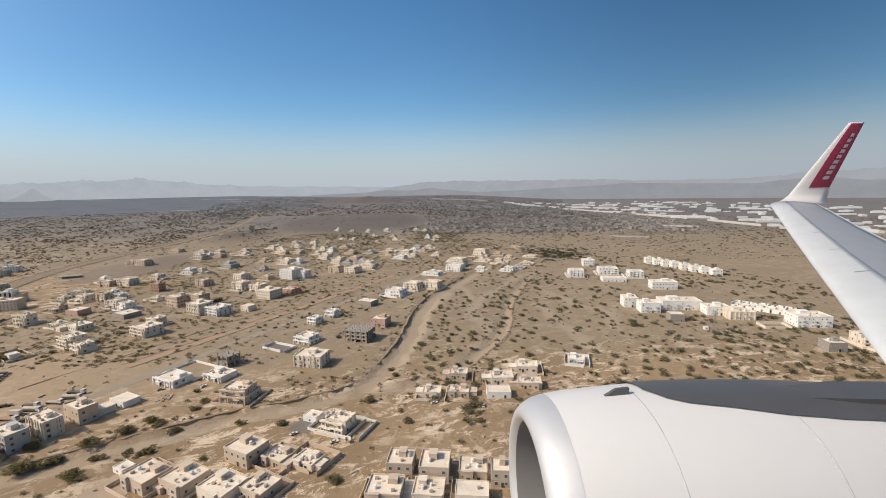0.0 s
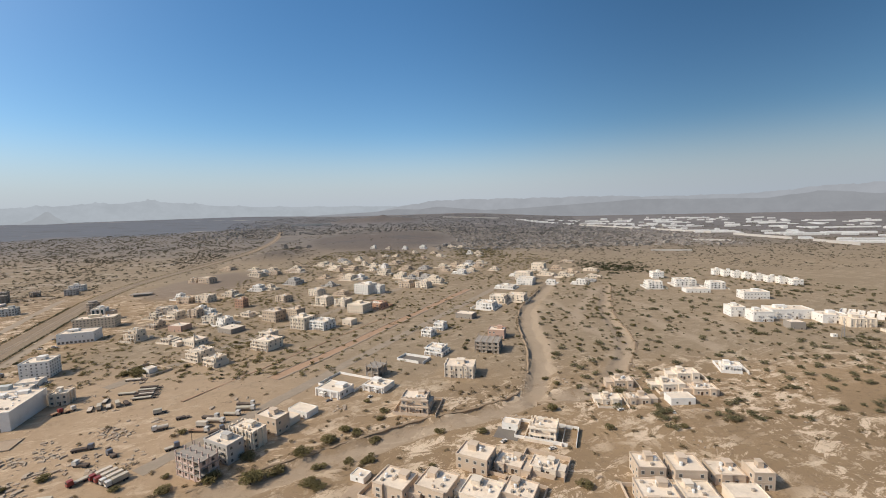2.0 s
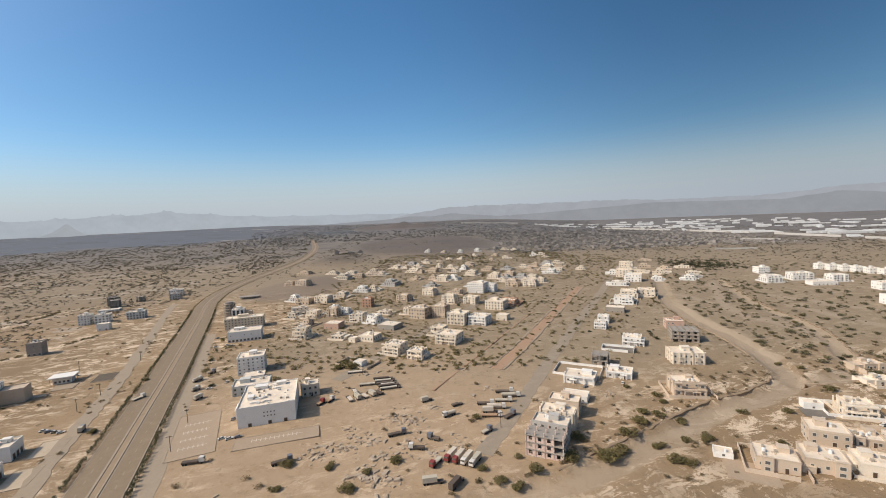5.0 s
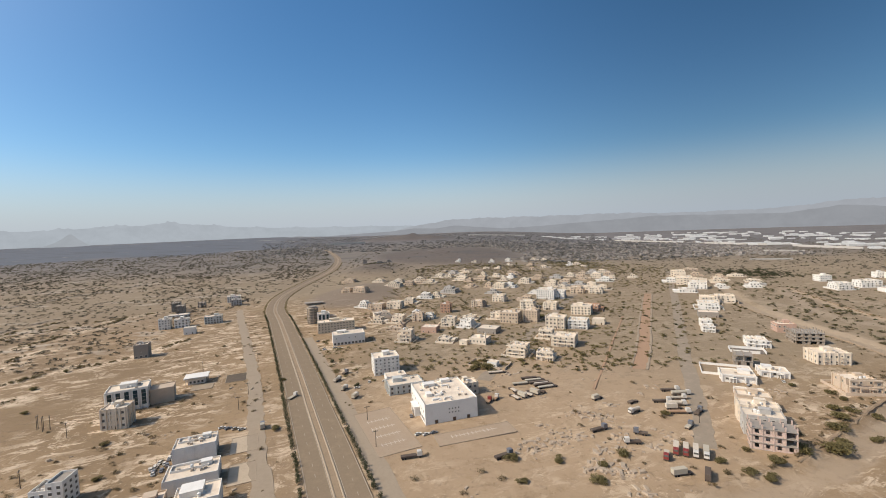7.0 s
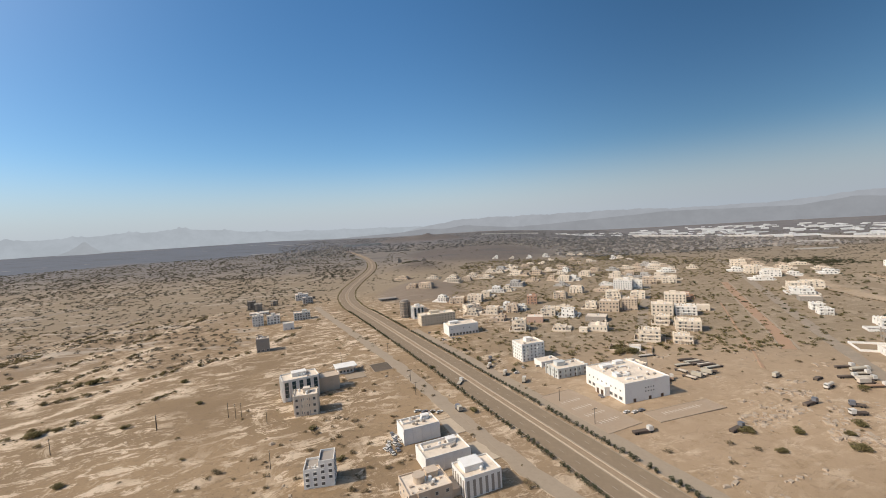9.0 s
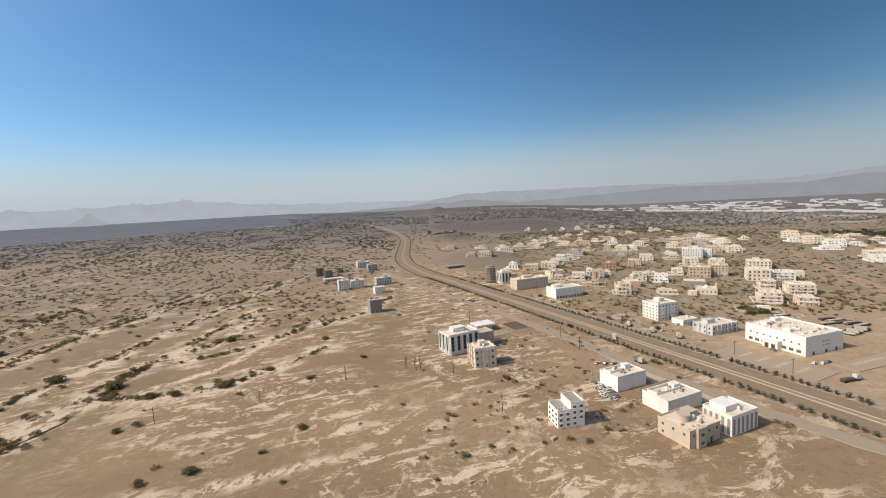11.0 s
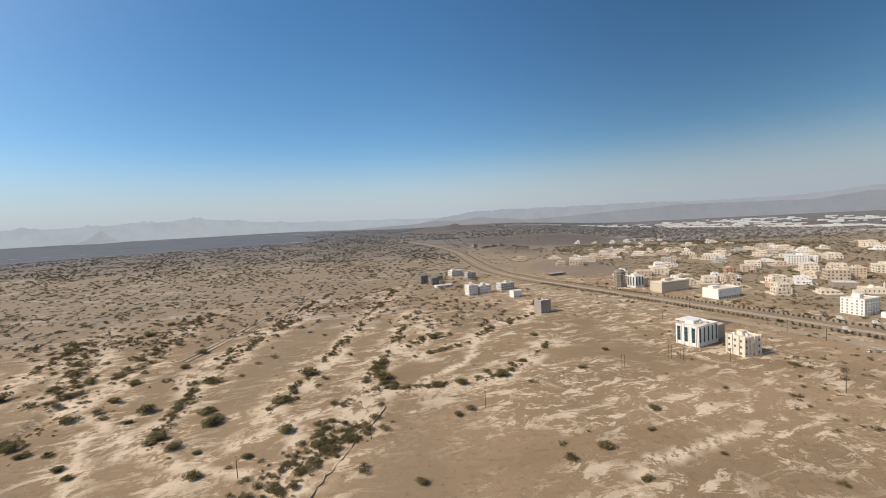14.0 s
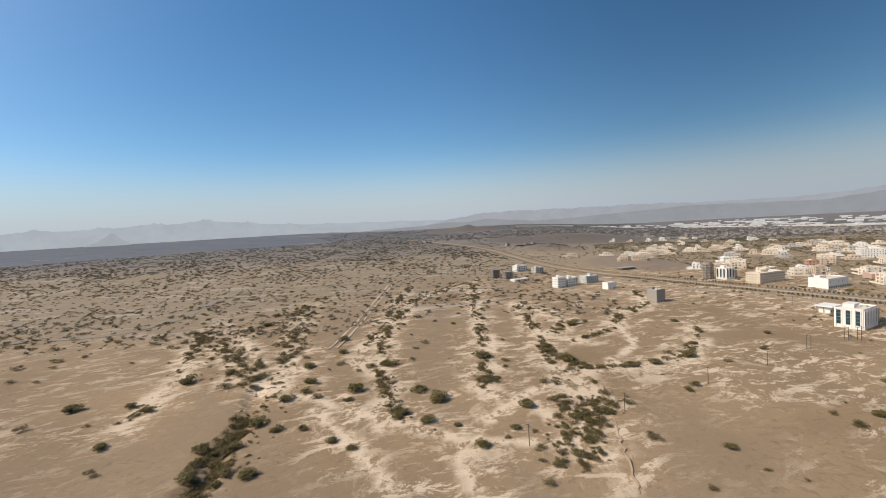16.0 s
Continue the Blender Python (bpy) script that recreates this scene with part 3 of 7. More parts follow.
def ridge(name, material, radius, spans, seed, foot=-40.0, label=""):
    """A range of mountains: a crest that follows (azimuth, degrees high) pairs, with slopes before and behind it."""
    rng = np.random.default_rng(seed)
    az = np.arange(spans[0][0], spans[-1][0] + 0.01, 0.22)
    high = np.interp(az, [s[0] for s in spans], [s[1] for s in spans])
    rough = np.zeros(len(az))
    for k in range(1, 26):
        rough += np.sin(az * k * 1.35 + rng.uniform(0, 6.28)) / k ** 0.85 * rng.uniform(0.5, 1.0)
    high = np.where(high > 0, high * (1 + 0.055 * rough), high)
    verts, faces = [], []
    for a, e in zip(az, high):
        c, s = -math.sin(radians(a)), math.cos(radians(a))
        top = 75 + radius * math.tan(radians(e))
        for r, z in ((radius - 330, foot), (radius - 150, foot + 0.45 * (top - foot) * rng.uniform(0.85, 1.15)), (radius, top), (radius + 250, foot)):
            verts.append((-300 + r * c, r * s, z))
    for k in range(len(az) - 1):
        for j in range(3):
            faces.append((4 * k + j, 4 * k + 4 + j, 4 * k + 5 + j, 4 * k + 1 + j))
    ob = new(name, mesh_raw(name, verts, faces, material, True))
    tagged(ob, label, "mountains", kind="structure")


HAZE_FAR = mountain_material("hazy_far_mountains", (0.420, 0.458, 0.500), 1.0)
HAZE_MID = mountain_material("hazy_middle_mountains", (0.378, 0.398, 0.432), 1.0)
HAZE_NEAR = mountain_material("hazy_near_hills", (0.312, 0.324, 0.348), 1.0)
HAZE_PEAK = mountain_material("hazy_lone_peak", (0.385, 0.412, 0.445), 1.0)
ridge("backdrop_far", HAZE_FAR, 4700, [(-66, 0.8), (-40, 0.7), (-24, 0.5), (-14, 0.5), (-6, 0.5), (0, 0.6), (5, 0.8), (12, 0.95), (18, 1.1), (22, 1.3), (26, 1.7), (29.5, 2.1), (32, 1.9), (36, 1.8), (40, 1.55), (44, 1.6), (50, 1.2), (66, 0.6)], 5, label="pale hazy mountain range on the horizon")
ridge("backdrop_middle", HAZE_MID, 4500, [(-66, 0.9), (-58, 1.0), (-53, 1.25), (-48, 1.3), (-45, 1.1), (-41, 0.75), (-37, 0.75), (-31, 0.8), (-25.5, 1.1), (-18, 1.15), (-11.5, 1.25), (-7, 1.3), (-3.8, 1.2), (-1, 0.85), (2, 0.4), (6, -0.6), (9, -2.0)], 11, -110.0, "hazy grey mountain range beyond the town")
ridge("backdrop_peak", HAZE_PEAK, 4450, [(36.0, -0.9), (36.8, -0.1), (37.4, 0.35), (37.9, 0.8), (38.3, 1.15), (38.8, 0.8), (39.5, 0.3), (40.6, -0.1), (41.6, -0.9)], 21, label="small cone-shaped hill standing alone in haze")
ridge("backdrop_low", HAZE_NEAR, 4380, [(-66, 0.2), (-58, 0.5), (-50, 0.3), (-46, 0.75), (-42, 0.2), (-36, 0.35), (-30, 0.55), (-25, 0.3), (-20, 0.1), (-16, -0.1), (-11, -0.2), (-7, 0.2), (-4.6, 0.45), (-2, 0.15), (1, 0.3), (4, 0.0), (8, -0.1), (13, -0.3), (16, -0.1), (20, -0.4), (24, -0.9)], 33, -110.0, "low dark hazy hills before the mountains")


# ---- houses ----
def lathe(bm, profile, sides, at=(0.0, 0.0)):
    """A closed body of rings: (height, radius) from foot to top."""
    loops = [[bm.verts.new((at[0] + r * math.cos(2 * math.pi * k / sides), at[1] + r * math.sin(2 * math.pi * k / sides), z)) for k in range(sides)] for z, r in profile]
    bm.faces.new(loops[0][::-1])
    bm.faces.new(loops[-1])
    for a, b in zip(loops, loops[1:]):
        for k in range(sides):
            bm.faces.new((a[k], a[(k + 1) % sides], b[(k + 1) % sides], b[k]))


def unit_window():
    """A window one metre square in the xz plane, looking to -y: a proud surround and a set-back pane."""
    bm = bmesh.new()
    box(bm, -0.5, -0.07, -0.5, -0.40, 0.05, 0.5)
    box(bm, 0.40, -0.07, -0.5, 0.5, 0.05, 0.5)
    box(bm, -0.40, -0.07, 0.40, 0.40, 0.05, 0.5)
    box(bm, -0.40, -0.10, -0.5, 0.40, 0.05, -0.40)
    box(bm, -0.40, -0.025, -0.40, 0.40, 0.05, 0.40, 1)
    return mesh_of("window", bm, FRAME, PANE)


def unit_door():
    bm = bmesh.new()
    box(bm, -0.5, -0.08, 0.0, -0.42, 0.05, 1.0)
    box(bm, 0.42, -0.08, 0.0, 0.5, 0.05, 1.0)
    box(bm, -0.42, -0.08, 0.93, 0.42, 0.05, 1.0)
    box(bm, -0.42, -0.03, 0.0, 0.42, 0.05, 0.93, 1)
    return mesh_of("door", bm, FRAME, DOOR)


def unit_tank():
    bm = bmesh.new()
    lathe(bm, ((0, 0.5), (0.85, 0.5), (0.97, 0.25), (1.0, 0.22)), 10)
    return mesh_of("water_tank", bm, TANK, smooth=False)


def unit_cooler():
    bm = bmesh.new()
    box(bm, -0.5, -0.35, 0, 0.5, 0.35, 0.7)
    box(bm, -0.42, -0.39, 0.08, 0.2, -0.35, 0.62)
    return mesh_of("cooling_unit", bm, COOLER_GREY)


WINDOW, DOORWAY, WATER_TANK, COOLER = unit_window(), unit_door(), unit_tank(), unit_cooler()
FOOTPRINTS = []
STOREY = 2.35
COLOUR_WORDS = {"raw_tan_concrete": "bare tan concrete", "cream_plaster": "cream-painted", "white_plaster": "white-painted", "sand_plaster": "sand-coloured", "bare_concrete": "bare grey concrete",
                "pale_grey_plaster": "pale grey", "bluish_white_plaster": "bluish-white", "salmon_plaster": "salmon-pink", "terracotta_plaster": "terracotta-coloured",
                "pinkish_plaster": "pinkish unpainted", "yellow_plaster": "yellow-cream"}
NUMBER_WORDS = ("no", "one", "two", "three", "four", "five", "six", "seven")


def thing(name, x, y, rot, label, category, group="", r=0.0):
    ob = new(name)
    ob.empty_display_size = 0.5
    ob.matrix_basis = pose(x, y, float(ground_height(x, y)) - 0.05, 0, 0, rot)
    if r:
        FOOTPRINTS.append((x, y, r))
    return tagged(ob, label, category, group)


def panes_on(bm, at, w, d, z0, z1, rows, gap, size, sides, rng, skip=0.1):
    """Dark panes with sills set on the sides of a box, in the mesh of the wall itself (its second and first material)."""
    for side in sides:
        span, out, rz = {"f": (w, d / 2, 0), "b": (w, d / 2, 180), "l": (d, w / 2, 270), "r": (d, w / 2, 90)}[side]
        n = max(1, int(span / gap))
        turn = pose(at[0], at[1], 0, 0, 0, rz)
        for k in range(n):
            for row in range(rows):
                if rng.random() < skip:
                    continue
                u, z = (k + 0.5) / n * span - span / 2, z0 + (z1 - z0) * (row + 0.5) / rows
                for x0, y0, lo, x1, hi, m in ((-0.5, -0.03, -0.5, 0.5, 0.5, 1), (-0.6, -0.16, -0.62, 0.6, -0.5, 0), (-0.6, -0.16, 0.5, 0.6, 0.62, 0)):
                    corners = [bm.verts.new(turn @ Vector((u + x * size[0], -out + y, z + v * size[1]))) for y in (y0, 0.05) for x, v in ((x0, lo), (x1, lo), (x1, hi), (x0, hi))]
                    for q in ((0, 1, 2, 3), (0, 4, 5, 1), (2, 6, 7, 3), (1, 5, 6, 2), (3, 7, 4, 0)):
                        bm.faces.new([corners[i] for i in q]).material_index = m


def windows_on(parent, w, d, h, z0, sides, gap, size, rng, skip=0.08, storey=STOREY):
    """Rows of windows on the named sides of a box w x d, centred on the parent."""
    rows = max(1, int((h - z0) / storey + 0.35))
    if parent.matrix_basis.translation.y > 300:
        wall = next(c for c in parent.children if c.name.startswith("wall"))
        bm = bmesh.new()
        bm.from_mesh(wall.data)
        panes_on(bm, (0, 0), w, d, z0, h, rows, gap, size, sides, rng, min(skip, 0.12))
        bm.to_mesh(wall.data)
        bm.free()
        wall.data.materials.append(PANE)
        return
    for side in sides:
        span, out, rz = {"f": (w, d / 2, 0), "r": (d, w / 2, 90), "b": (w, d / 2, 180), "l": (d, w / 2, 270)}[side]
        n = max(1, int(span / gap))
        for k in range(n):
            for row in range(rows):
                if rng.random() < skip:
                    continue
                at = (k + 0.5) / n * span - span / 2
                z = z0 + (h - z0) * (row + 0.5) / rows
                m = pose(0, 0, 0, 0, 0, rz) @ pose(at, -out, z) @ Matrix.Diagonal((size[0], 1, size[1], 1))
                stamp("window", WINDOW, parent, m)


def roof_clutter(parent, w, d, h, rng, amount=1.0):
    for k in range(rng.randint(1, 3) if amount >= 1 else rng.randint(0, 1)):
        s = rng.uniform(0.8, 1.2)
        stamp("water_tank", WATER_TANK, parent, pose(rng.uniform(-0.35, 0.35) * w, rng.uniform(-0.3, 0.35) * d, h) @ Matrix.Diagonal((s, s, s * 1.1, 1)))
    for k in range(int(rng.uniform(1, 4) * amount)):
        stamp("cooling_unit", COOLER, parent, pose(rng.uniform(-0.4, 0.4) * w, rng.uniform(-0.4, 0.4) * d, h, 0, 0, rng.choice((0, 90, 15))))


PIER_MESHES = {}


def piers_on(parent, w, d, h, wall, places, proud=0.5, width=0.5):
    """Tall plastered piers before a facade, each with a cap above the parapet: (side, place along it)."""
    if wall.name not in PIER_MESHES:
        bm = bmesh.new()
        loft(bm, 1.0, 1.0, [(0, 0), (0.93, 0), (0.93, 0.1), (0.97, 0.1), (1.0, -0.1)])
        PIER_MESHES[wall.name] = mesh_of("pier", bm, wall)
    for side, at in places:
        rz, out = {"f": (0, d / 2), "r": (90, w / 2), "l": (270, w / 2)}[side]
        span = w if side == "f" else d
        stamp("pier", PIER_MESHES[wall.name], parent, pose(0, 0, 0, 0, 0, rz) @ pose(at * (span - width * 1.3), -out - proud / 2 - 0.003, -1.0) @ Matrix.Diagonal((width, proud, h + 1.0, 1)))


def merlons(bm, x0, y0, x1, y1, z, t, rise=0.42):
    """Raised pieces along a parapet, at the corners and between."""
    nx, ny = max(2, round((x1 - x0) / 2.1)), max(2, round((y1 - y0) / 2.1))
    for k in range(nx + 1):
        a = x0 + (x1 - x0 - 0.8) * k / nx
        for b in (y0, y1 - t):
            box(bm, a, b, z, a + 0.8, b + t, z + rise)
    for k in range(1, ny):
        b = y0 + (y1 - y0 - 0.8) * k / ny
        for a in (x0, x1 - t):
            box(bm, a, b, z, a + t, b + 0.8, z + rise)


def loft(bm, w, d, levels):
    """One closed body of rectangles: (height, how far it stands out) from foot to top."""
    loops = []
    for z, o in levels:
        x, y = w / 2 + o, d / 2 + o
        loops.append([bm.verts.new(p) for p in ((-x, -y, z), (x, -y, z), (x, y, z), (-x, y, z))])
    bm.faces.new(loops[0][::-1])
    bm.faces.new(loops[-1])
    for a, b in zip(loops, loops[1:]):
        for k in range(4):
            bm.faces.new((a[k], a[(k + 1) % 4], b[(k + 1) % 4], b[k]))


def shell(parent, w, d, h, wall, parapet=0.55, bands=True, storey=STOREY, lip=0.0):
    """Walls with a sunk plinth and floor bands, a roof set down behind a parapet."""
    levels = [(-1.2, 0.0)]
    if bands:
        rows = max(1, int(h / storey + 0.35))
        for k in range(1, rows):
            z = h * k / rows
            levels += [(z - 0.08, 0.0), (z - 0.08, 0.07), (z + 0.08, 0.07), (z + 0.08, 0.0)]
    bm = bmesh.new()
    loft(bm, w, d, levels + [(h, 0.0)])
    part("wall", bm, wall, parent)
    bm = bmesh.new()
    box(bm, -w / 2 + 0.2, -d / 2 + 0.2, h + 0.004, w / 2 - 0.2, d / 2 - 0.2, h + 0.06)
    part("roof", bm, ROOF, parent, "pale stained flat roof")
    bm = bmesh.new()
    ring(bm, -w / 2 - lip, -d / 2 - lip, h + 0.002, w / 2 + lip, d / 2 + lip, h + parapet, 0.18 + lip)
    part("parapet", bm, wall, parent)


def stair_room(parent, x, y, w, d, z, wall, h=1.9):
    bm = bmesh.new()
    box(bm, x - w / 2, y - d / 2, z + 0.06, x + w / 2, y + d / 2, z + h)
    box(bm, x - w / 2 - 0.12, y - d / 2 - 0.12, z + h, x + w / 2 + 0.12, y + d / 2 + 0.12, z + h + 0.15)
    part("stair_room", bm, wall, parent)


def words(wall):
    return COLOUR_WORDS[wall.name]


def villa(x, y, w, d, h, rot, wall):
    """A flat-roofed family house with a stepped upper floor, a porch and a stair room."""
    rng = random.Random(int(x * 7 + y * 13))
    floors = max(1, round(h / STOREY))
    low = h if floors == 1 else h * (floors - 1) / floors
    house = thing("house", x, y, rot, f"{words(wall)} {NUMBER_WORDS[floors]}-storey villa with flat parapet roof", "house", "village houses", math.hypot(w, d) / 2)
    side = rng.choice((-1, 1))
    if floors == 1:
        shell(house, w, d, h - 0.45, wall, 0.5)
        top, zx = h - 0.45, 0
        stair_room(house, side * w * 0.2, d * 0.12, w * 0.34, d * 0.36, top, wall, 1.6)
    else:
        shell(house, w, d, low, wall, 0.45)
        uw, ud = w * rng.uniform(0.78, 0.97), d * rng.uniform(0.80, 0.97)
        ux, uy = side * (w - uw) / 2 * 0.9, (d - ud) / 2 * 0.6
        bm = bmesh.new()
        box(bm, ux - uw / 2, uy - ud / 2, low + 0.06, ux + uw / 2, uy + ud / 2, h - 0.4)
        part("upper_wall", bm, wall, house)
        bm = bmesh.new()
        box(bm, ux - uw / 2 + 0.2, uy - ud / 2 + 0.2, h - 0.396, ux + uw / 2 - 0.2, uy + ud / 2 - 0.2, h - 0.34)
        part("roof", bm, ROOF, house, "pale stained flat roof")
        bm = bmesh.new()
        ring(bm, ux - uw / 2 - 0.08, uy - ud / 2 - 0.08, h - 0.398, ux + uw / 2 + 0.08, uy + ud / 2 + 0.08, h + 0.15, 0.24)
        merlons(bm, ux - uw / 2 - 0.08, uy - ud / 2 - 0.08, ux + uw / 2 + 0.08, uy + ud / 2 + 0.08, h + 0.15, 0.24)
        part("parapet", bm, wall, house)
        stair_room(house, ux - side * uw * 0.2, uy + ud * 0.2, uw * 0.24, ud * 0.24, h - 0.4, wall, 1.2)
        for k in range(max(1, int(uw / 3.0))):
            at = ux + ((k + 0.5) / max(1, int(uw / 3.0)) - 0.5) * uw
            stamp("window", WINDOW, house, pose(at, uy - ud / 2, (low + h) / 2) @ Matrix.Diagonal((1.0, 1, 1.15, 1)))
        for sx, rz in ((-1, 270), (1, 90)):
            for k in range(max(1, int(ud / 3.6))):
                at = uy + ((k + 0.5) / max(1, int(ud / 3.6)) - 0.5) * ud
                stamp("window", WINDOW, house, pose(ux + sx * uw / 2, at, (low + h) / 2, 0, 0, rz) @ Matrix.Diagonal((0.9, 1, 1.1, 1)))
        top = low
    bays = rng.choice(((-0.33,), (0.33,), (-0.36, 0.36), (0.0,)))
    for f in bays:
        bw = w * rng.uniform(0.2, 0.28)
        bm = bmesh.new()
        box(bm, f * w - bw / 2, -d / 2 - 0.75, -1.0, f * w + bw / 2, -d / 2 - 0.002, h + (0.35 if len(bays) > 1 else -0.1))
        part("front_bay", bm, wall, house)
        for s in range(floors):
            stamp("window", WINDOW, house, pose(f * w, -d / 2 - 0.75, h * (s + 0.5) / floors) @ Matrix.Diagonal((bw * 0.5, 1, 1.1, 1)))
    windows_on(house, w, d, low, 0.25, "flr", 3.2, (1.25, 1.35), rng, 0.25)
    if y < 330 and w > 7.5:
        for f in range(1, floors + 1):
            bm = bmesh.new()
            z = low * f / max(1, floors - 1) if floors > 1 else h
            if z < h + 0.1:
                box(bm, -w / 2, -d / 2 - 1.25, z - 0.2, w / 2, -d / 2 - 0.76, z + 0.35)
                part("gallery_beam", bm, wall, house)
        piers_on(house, w, d + 1.5, (low if floors > 1 else h) + 0.3, wall, (("f", -0.5), ("f", -0.18), ("f", 0.18), ("f", 0.5)), 0.5, 0.55)
        piers_on(house, w, d, h + 0.2, wall, (("l", -0.5), ("l", 0.1)), 0.4, 0.6)
    bm = bmesh.new()
    px = -side * w * 0.18
    box(bm, px - 1.6, -d / 2 - 1.7, 2.0, px + 1.6, -d / 2 - 0.002, 2.25)
    part("porch_roof", bm, wall, house)
    for sx in (-1.35, 1.35):
        bm = bmesh.new()
        tube(bm, (px + sx, -d / 2 - 1.45, -1.0), (px + sx, -d / 2 - 1.45, 2.0), 0.15, 0.15, 6)
        part("porch_column", bm, wall, house)
    stamp("door", DOORWAY, house, pose(px, -d / 2, 0) @ Matrix.Diagonal((1.1, 1, 1.75, 1)))
    roof_clutter(house, w * 0.8, d * 0.8, h - 0.34 if floors > 1 else h - 0.39, rng, 1.0)
    return house


def town_house(x, y, w, d, h, rot, wall):
    """A plain walled house of the settlement's edge: a box with a thick parapet, a littered pale roof, a bay, an annex and a walled yard."""
    rng = random.Random(int(x * 11 + y * 19))
    floors = max(1, round(h / STOREY))
    house = thing("house", x, y, rot, f"{words(wall)} {NUMBER_WORDS[floors]}-storey box house with littered flat roof", "house", "village houses", math.hypot(w, d) / 2)
    top = h - 0.45
    shell(house, w, d, top, wall, 0.45, floors > 1, lip=0.07)
    windows_on(house, w, d, top, 0.2, "flr", 2.7, (1.0, 1.1), rng, 0.22)
    side = rng.choice((-1, 1))
    bw, bx = w * rng.uniform(0.26, 0.36), side * w * rng.uniform(0.16, 0.3)
    bm = bmesh.new()
    box(bm, bx - bw / 2, -d / 2 - 0.9, -1.0, bx + bw / 2, -d / 2 - 0.075, top + 0.75)
    box(bm, bx - bw / 2 - 0.1, -d / 2 - 1.0, top + 0.752, bx + bw / 2 + 0.1, -d / 2 - 0.07, top + 0.95)
    part("front_bay", bm, wall, house)
    for s in range(floors):
        stamp("window", WINDOW, house, pose(bx, -d / 2 - 0.9, top * (s + 0.55) / floors) @ Matrix.Diagonal((bw * 0.5, 1, 1.2, 1)))
    stamp("door", DOORWAY, house, pose(-side * w * 0.2, -d / 2 - 0.01, 0) @ Matrix.Diagonal((1.1, 1, 1.8, 1)))
    stair_room(house, -side * w * 0.22, d * 0.2, w * 0.26, d * 0.3, top, wall, 1.5)
    for k in range(rng.randint(5, 9)):
        bm = bmesh.new()
        a, b, c = rng.uniform(0.35, 1.1), rng.uniform(0.3, 0.8), rng.uniform(0.2, 0.55)
        px, py = rng.uniform(-0.4, 0.4) * w, rng.uniform(-0.4, 0.38) * d
        box(bm, px - a / 2, py - b / 2, top + 0.062, px + a / 2, py + b / 2, top + c)
        part("roof_curb", bm, wall, house)
    roof_clutter(house, w * 0.8, d * 0.8, top + 0.06, rng, 1.0)
    bm = bmesh.new()
    aw, ad = w * rng.uniform(0.3, 0.42), d * rng.uniform(0.5, 0.8)
    ax = -side * (w / 2 + aw / 2 + 0.072)
    loft(bm, aw, ad, [(-1.0, 0), (2.0, 0), (2.0, 0.1), (2.2, 0.1), (2.2, -0.1), (2.08, -0.1)])
    bm.transform(Matrix.Translation((ax, rng.uniform(-0.1, 0.15) * d, 0)))
    part("annex", bm, wall, house)
    return house


def block(x, y, w, d, h, rot, wall):
    """An apartment or office block with rows of windows, corner piers and a stair room."""
    rng = random.Random(int(x * 5 + y * 11))
    floors = max(2, round(h / STOREY))
    house = thing("apartment_block", x, y, rot, f"{words(wall)} {NUMBER_WORDS[min(floors, 7)]}-storey block with rows of windows", "apartment building", "blocks", math.hypot(w, d) / 2)
    shell(house, w, d, h - 0.5, wall, 0.55, lip=0.06)
    tall = h > 8.9 or wall is YELLOW
    windows_on(house, w, d, h - 0.5, 0.1, "flr", 2.2 if tall else 2.35, (0.85, 0.95) if tall else (0.8, 0.8) if x > 120 else (1.15, 1.25), rng, 0.5 if x > 120 else 0.2 if wall is SAND else 0.06, 1.85 if tall else STOREY)
    if y < 330 and wall in (CREAM, YELLOW, BLUISH):
        piers_on(house, w, d, h + 0.35, wall, [("f", s * u) for s in (-1, 1) for u in ((0.5, 0.29, 0.13) if w > 8.5 else (0.5, 0.2))], 0.35, 0.5)
        piers_on(house, w, d, h + 0.3, wall, (("l", -0.5), ("l", -0.15), ("l", 0.25), ("r", -0.5), ("r", -0.15), ("r", 0.25)), 0.55, 0.5)
    if w > 8.5 and y < 300 and wall is not SAND:
        n = max(1, int(w / 5.5))
        for k in range(n):
            bx = ((k + 0.5) / n - 0.5) * w
            for f in range(1, floors):
                z = (h - 0.5) * f / floors
                bm = bmesh.new()
                box(bm, bx - 1.0, -d / 2 - 0.85, z - 0.12, bx + 1.0, -d / 2 - 0.062, z + 0.06)
                box(bm, bx - 1.0, -d / 2 - 0.85, z + 0.06, bx + 1.0, -d / 2 - 0.75, z + 0.62)
                part("balcony", bm, wall, house)
    stair_room(house, rng.uniform(-0.2, 0.2) * w, d * 0.12, w * 0.28, d * 0.32, h - 0.5, wall, 1.9)
    stamp("door", DOORWAY, house, pose(w * 0.1, -d / 2 - 0.01, 0) @ Matrix.Diagonal((1.3, 1, 1.9, 1)))
    roof_clutter(house, w * 0.85, d * 0.85, h - 0.44, rng, 1.0)
    return house


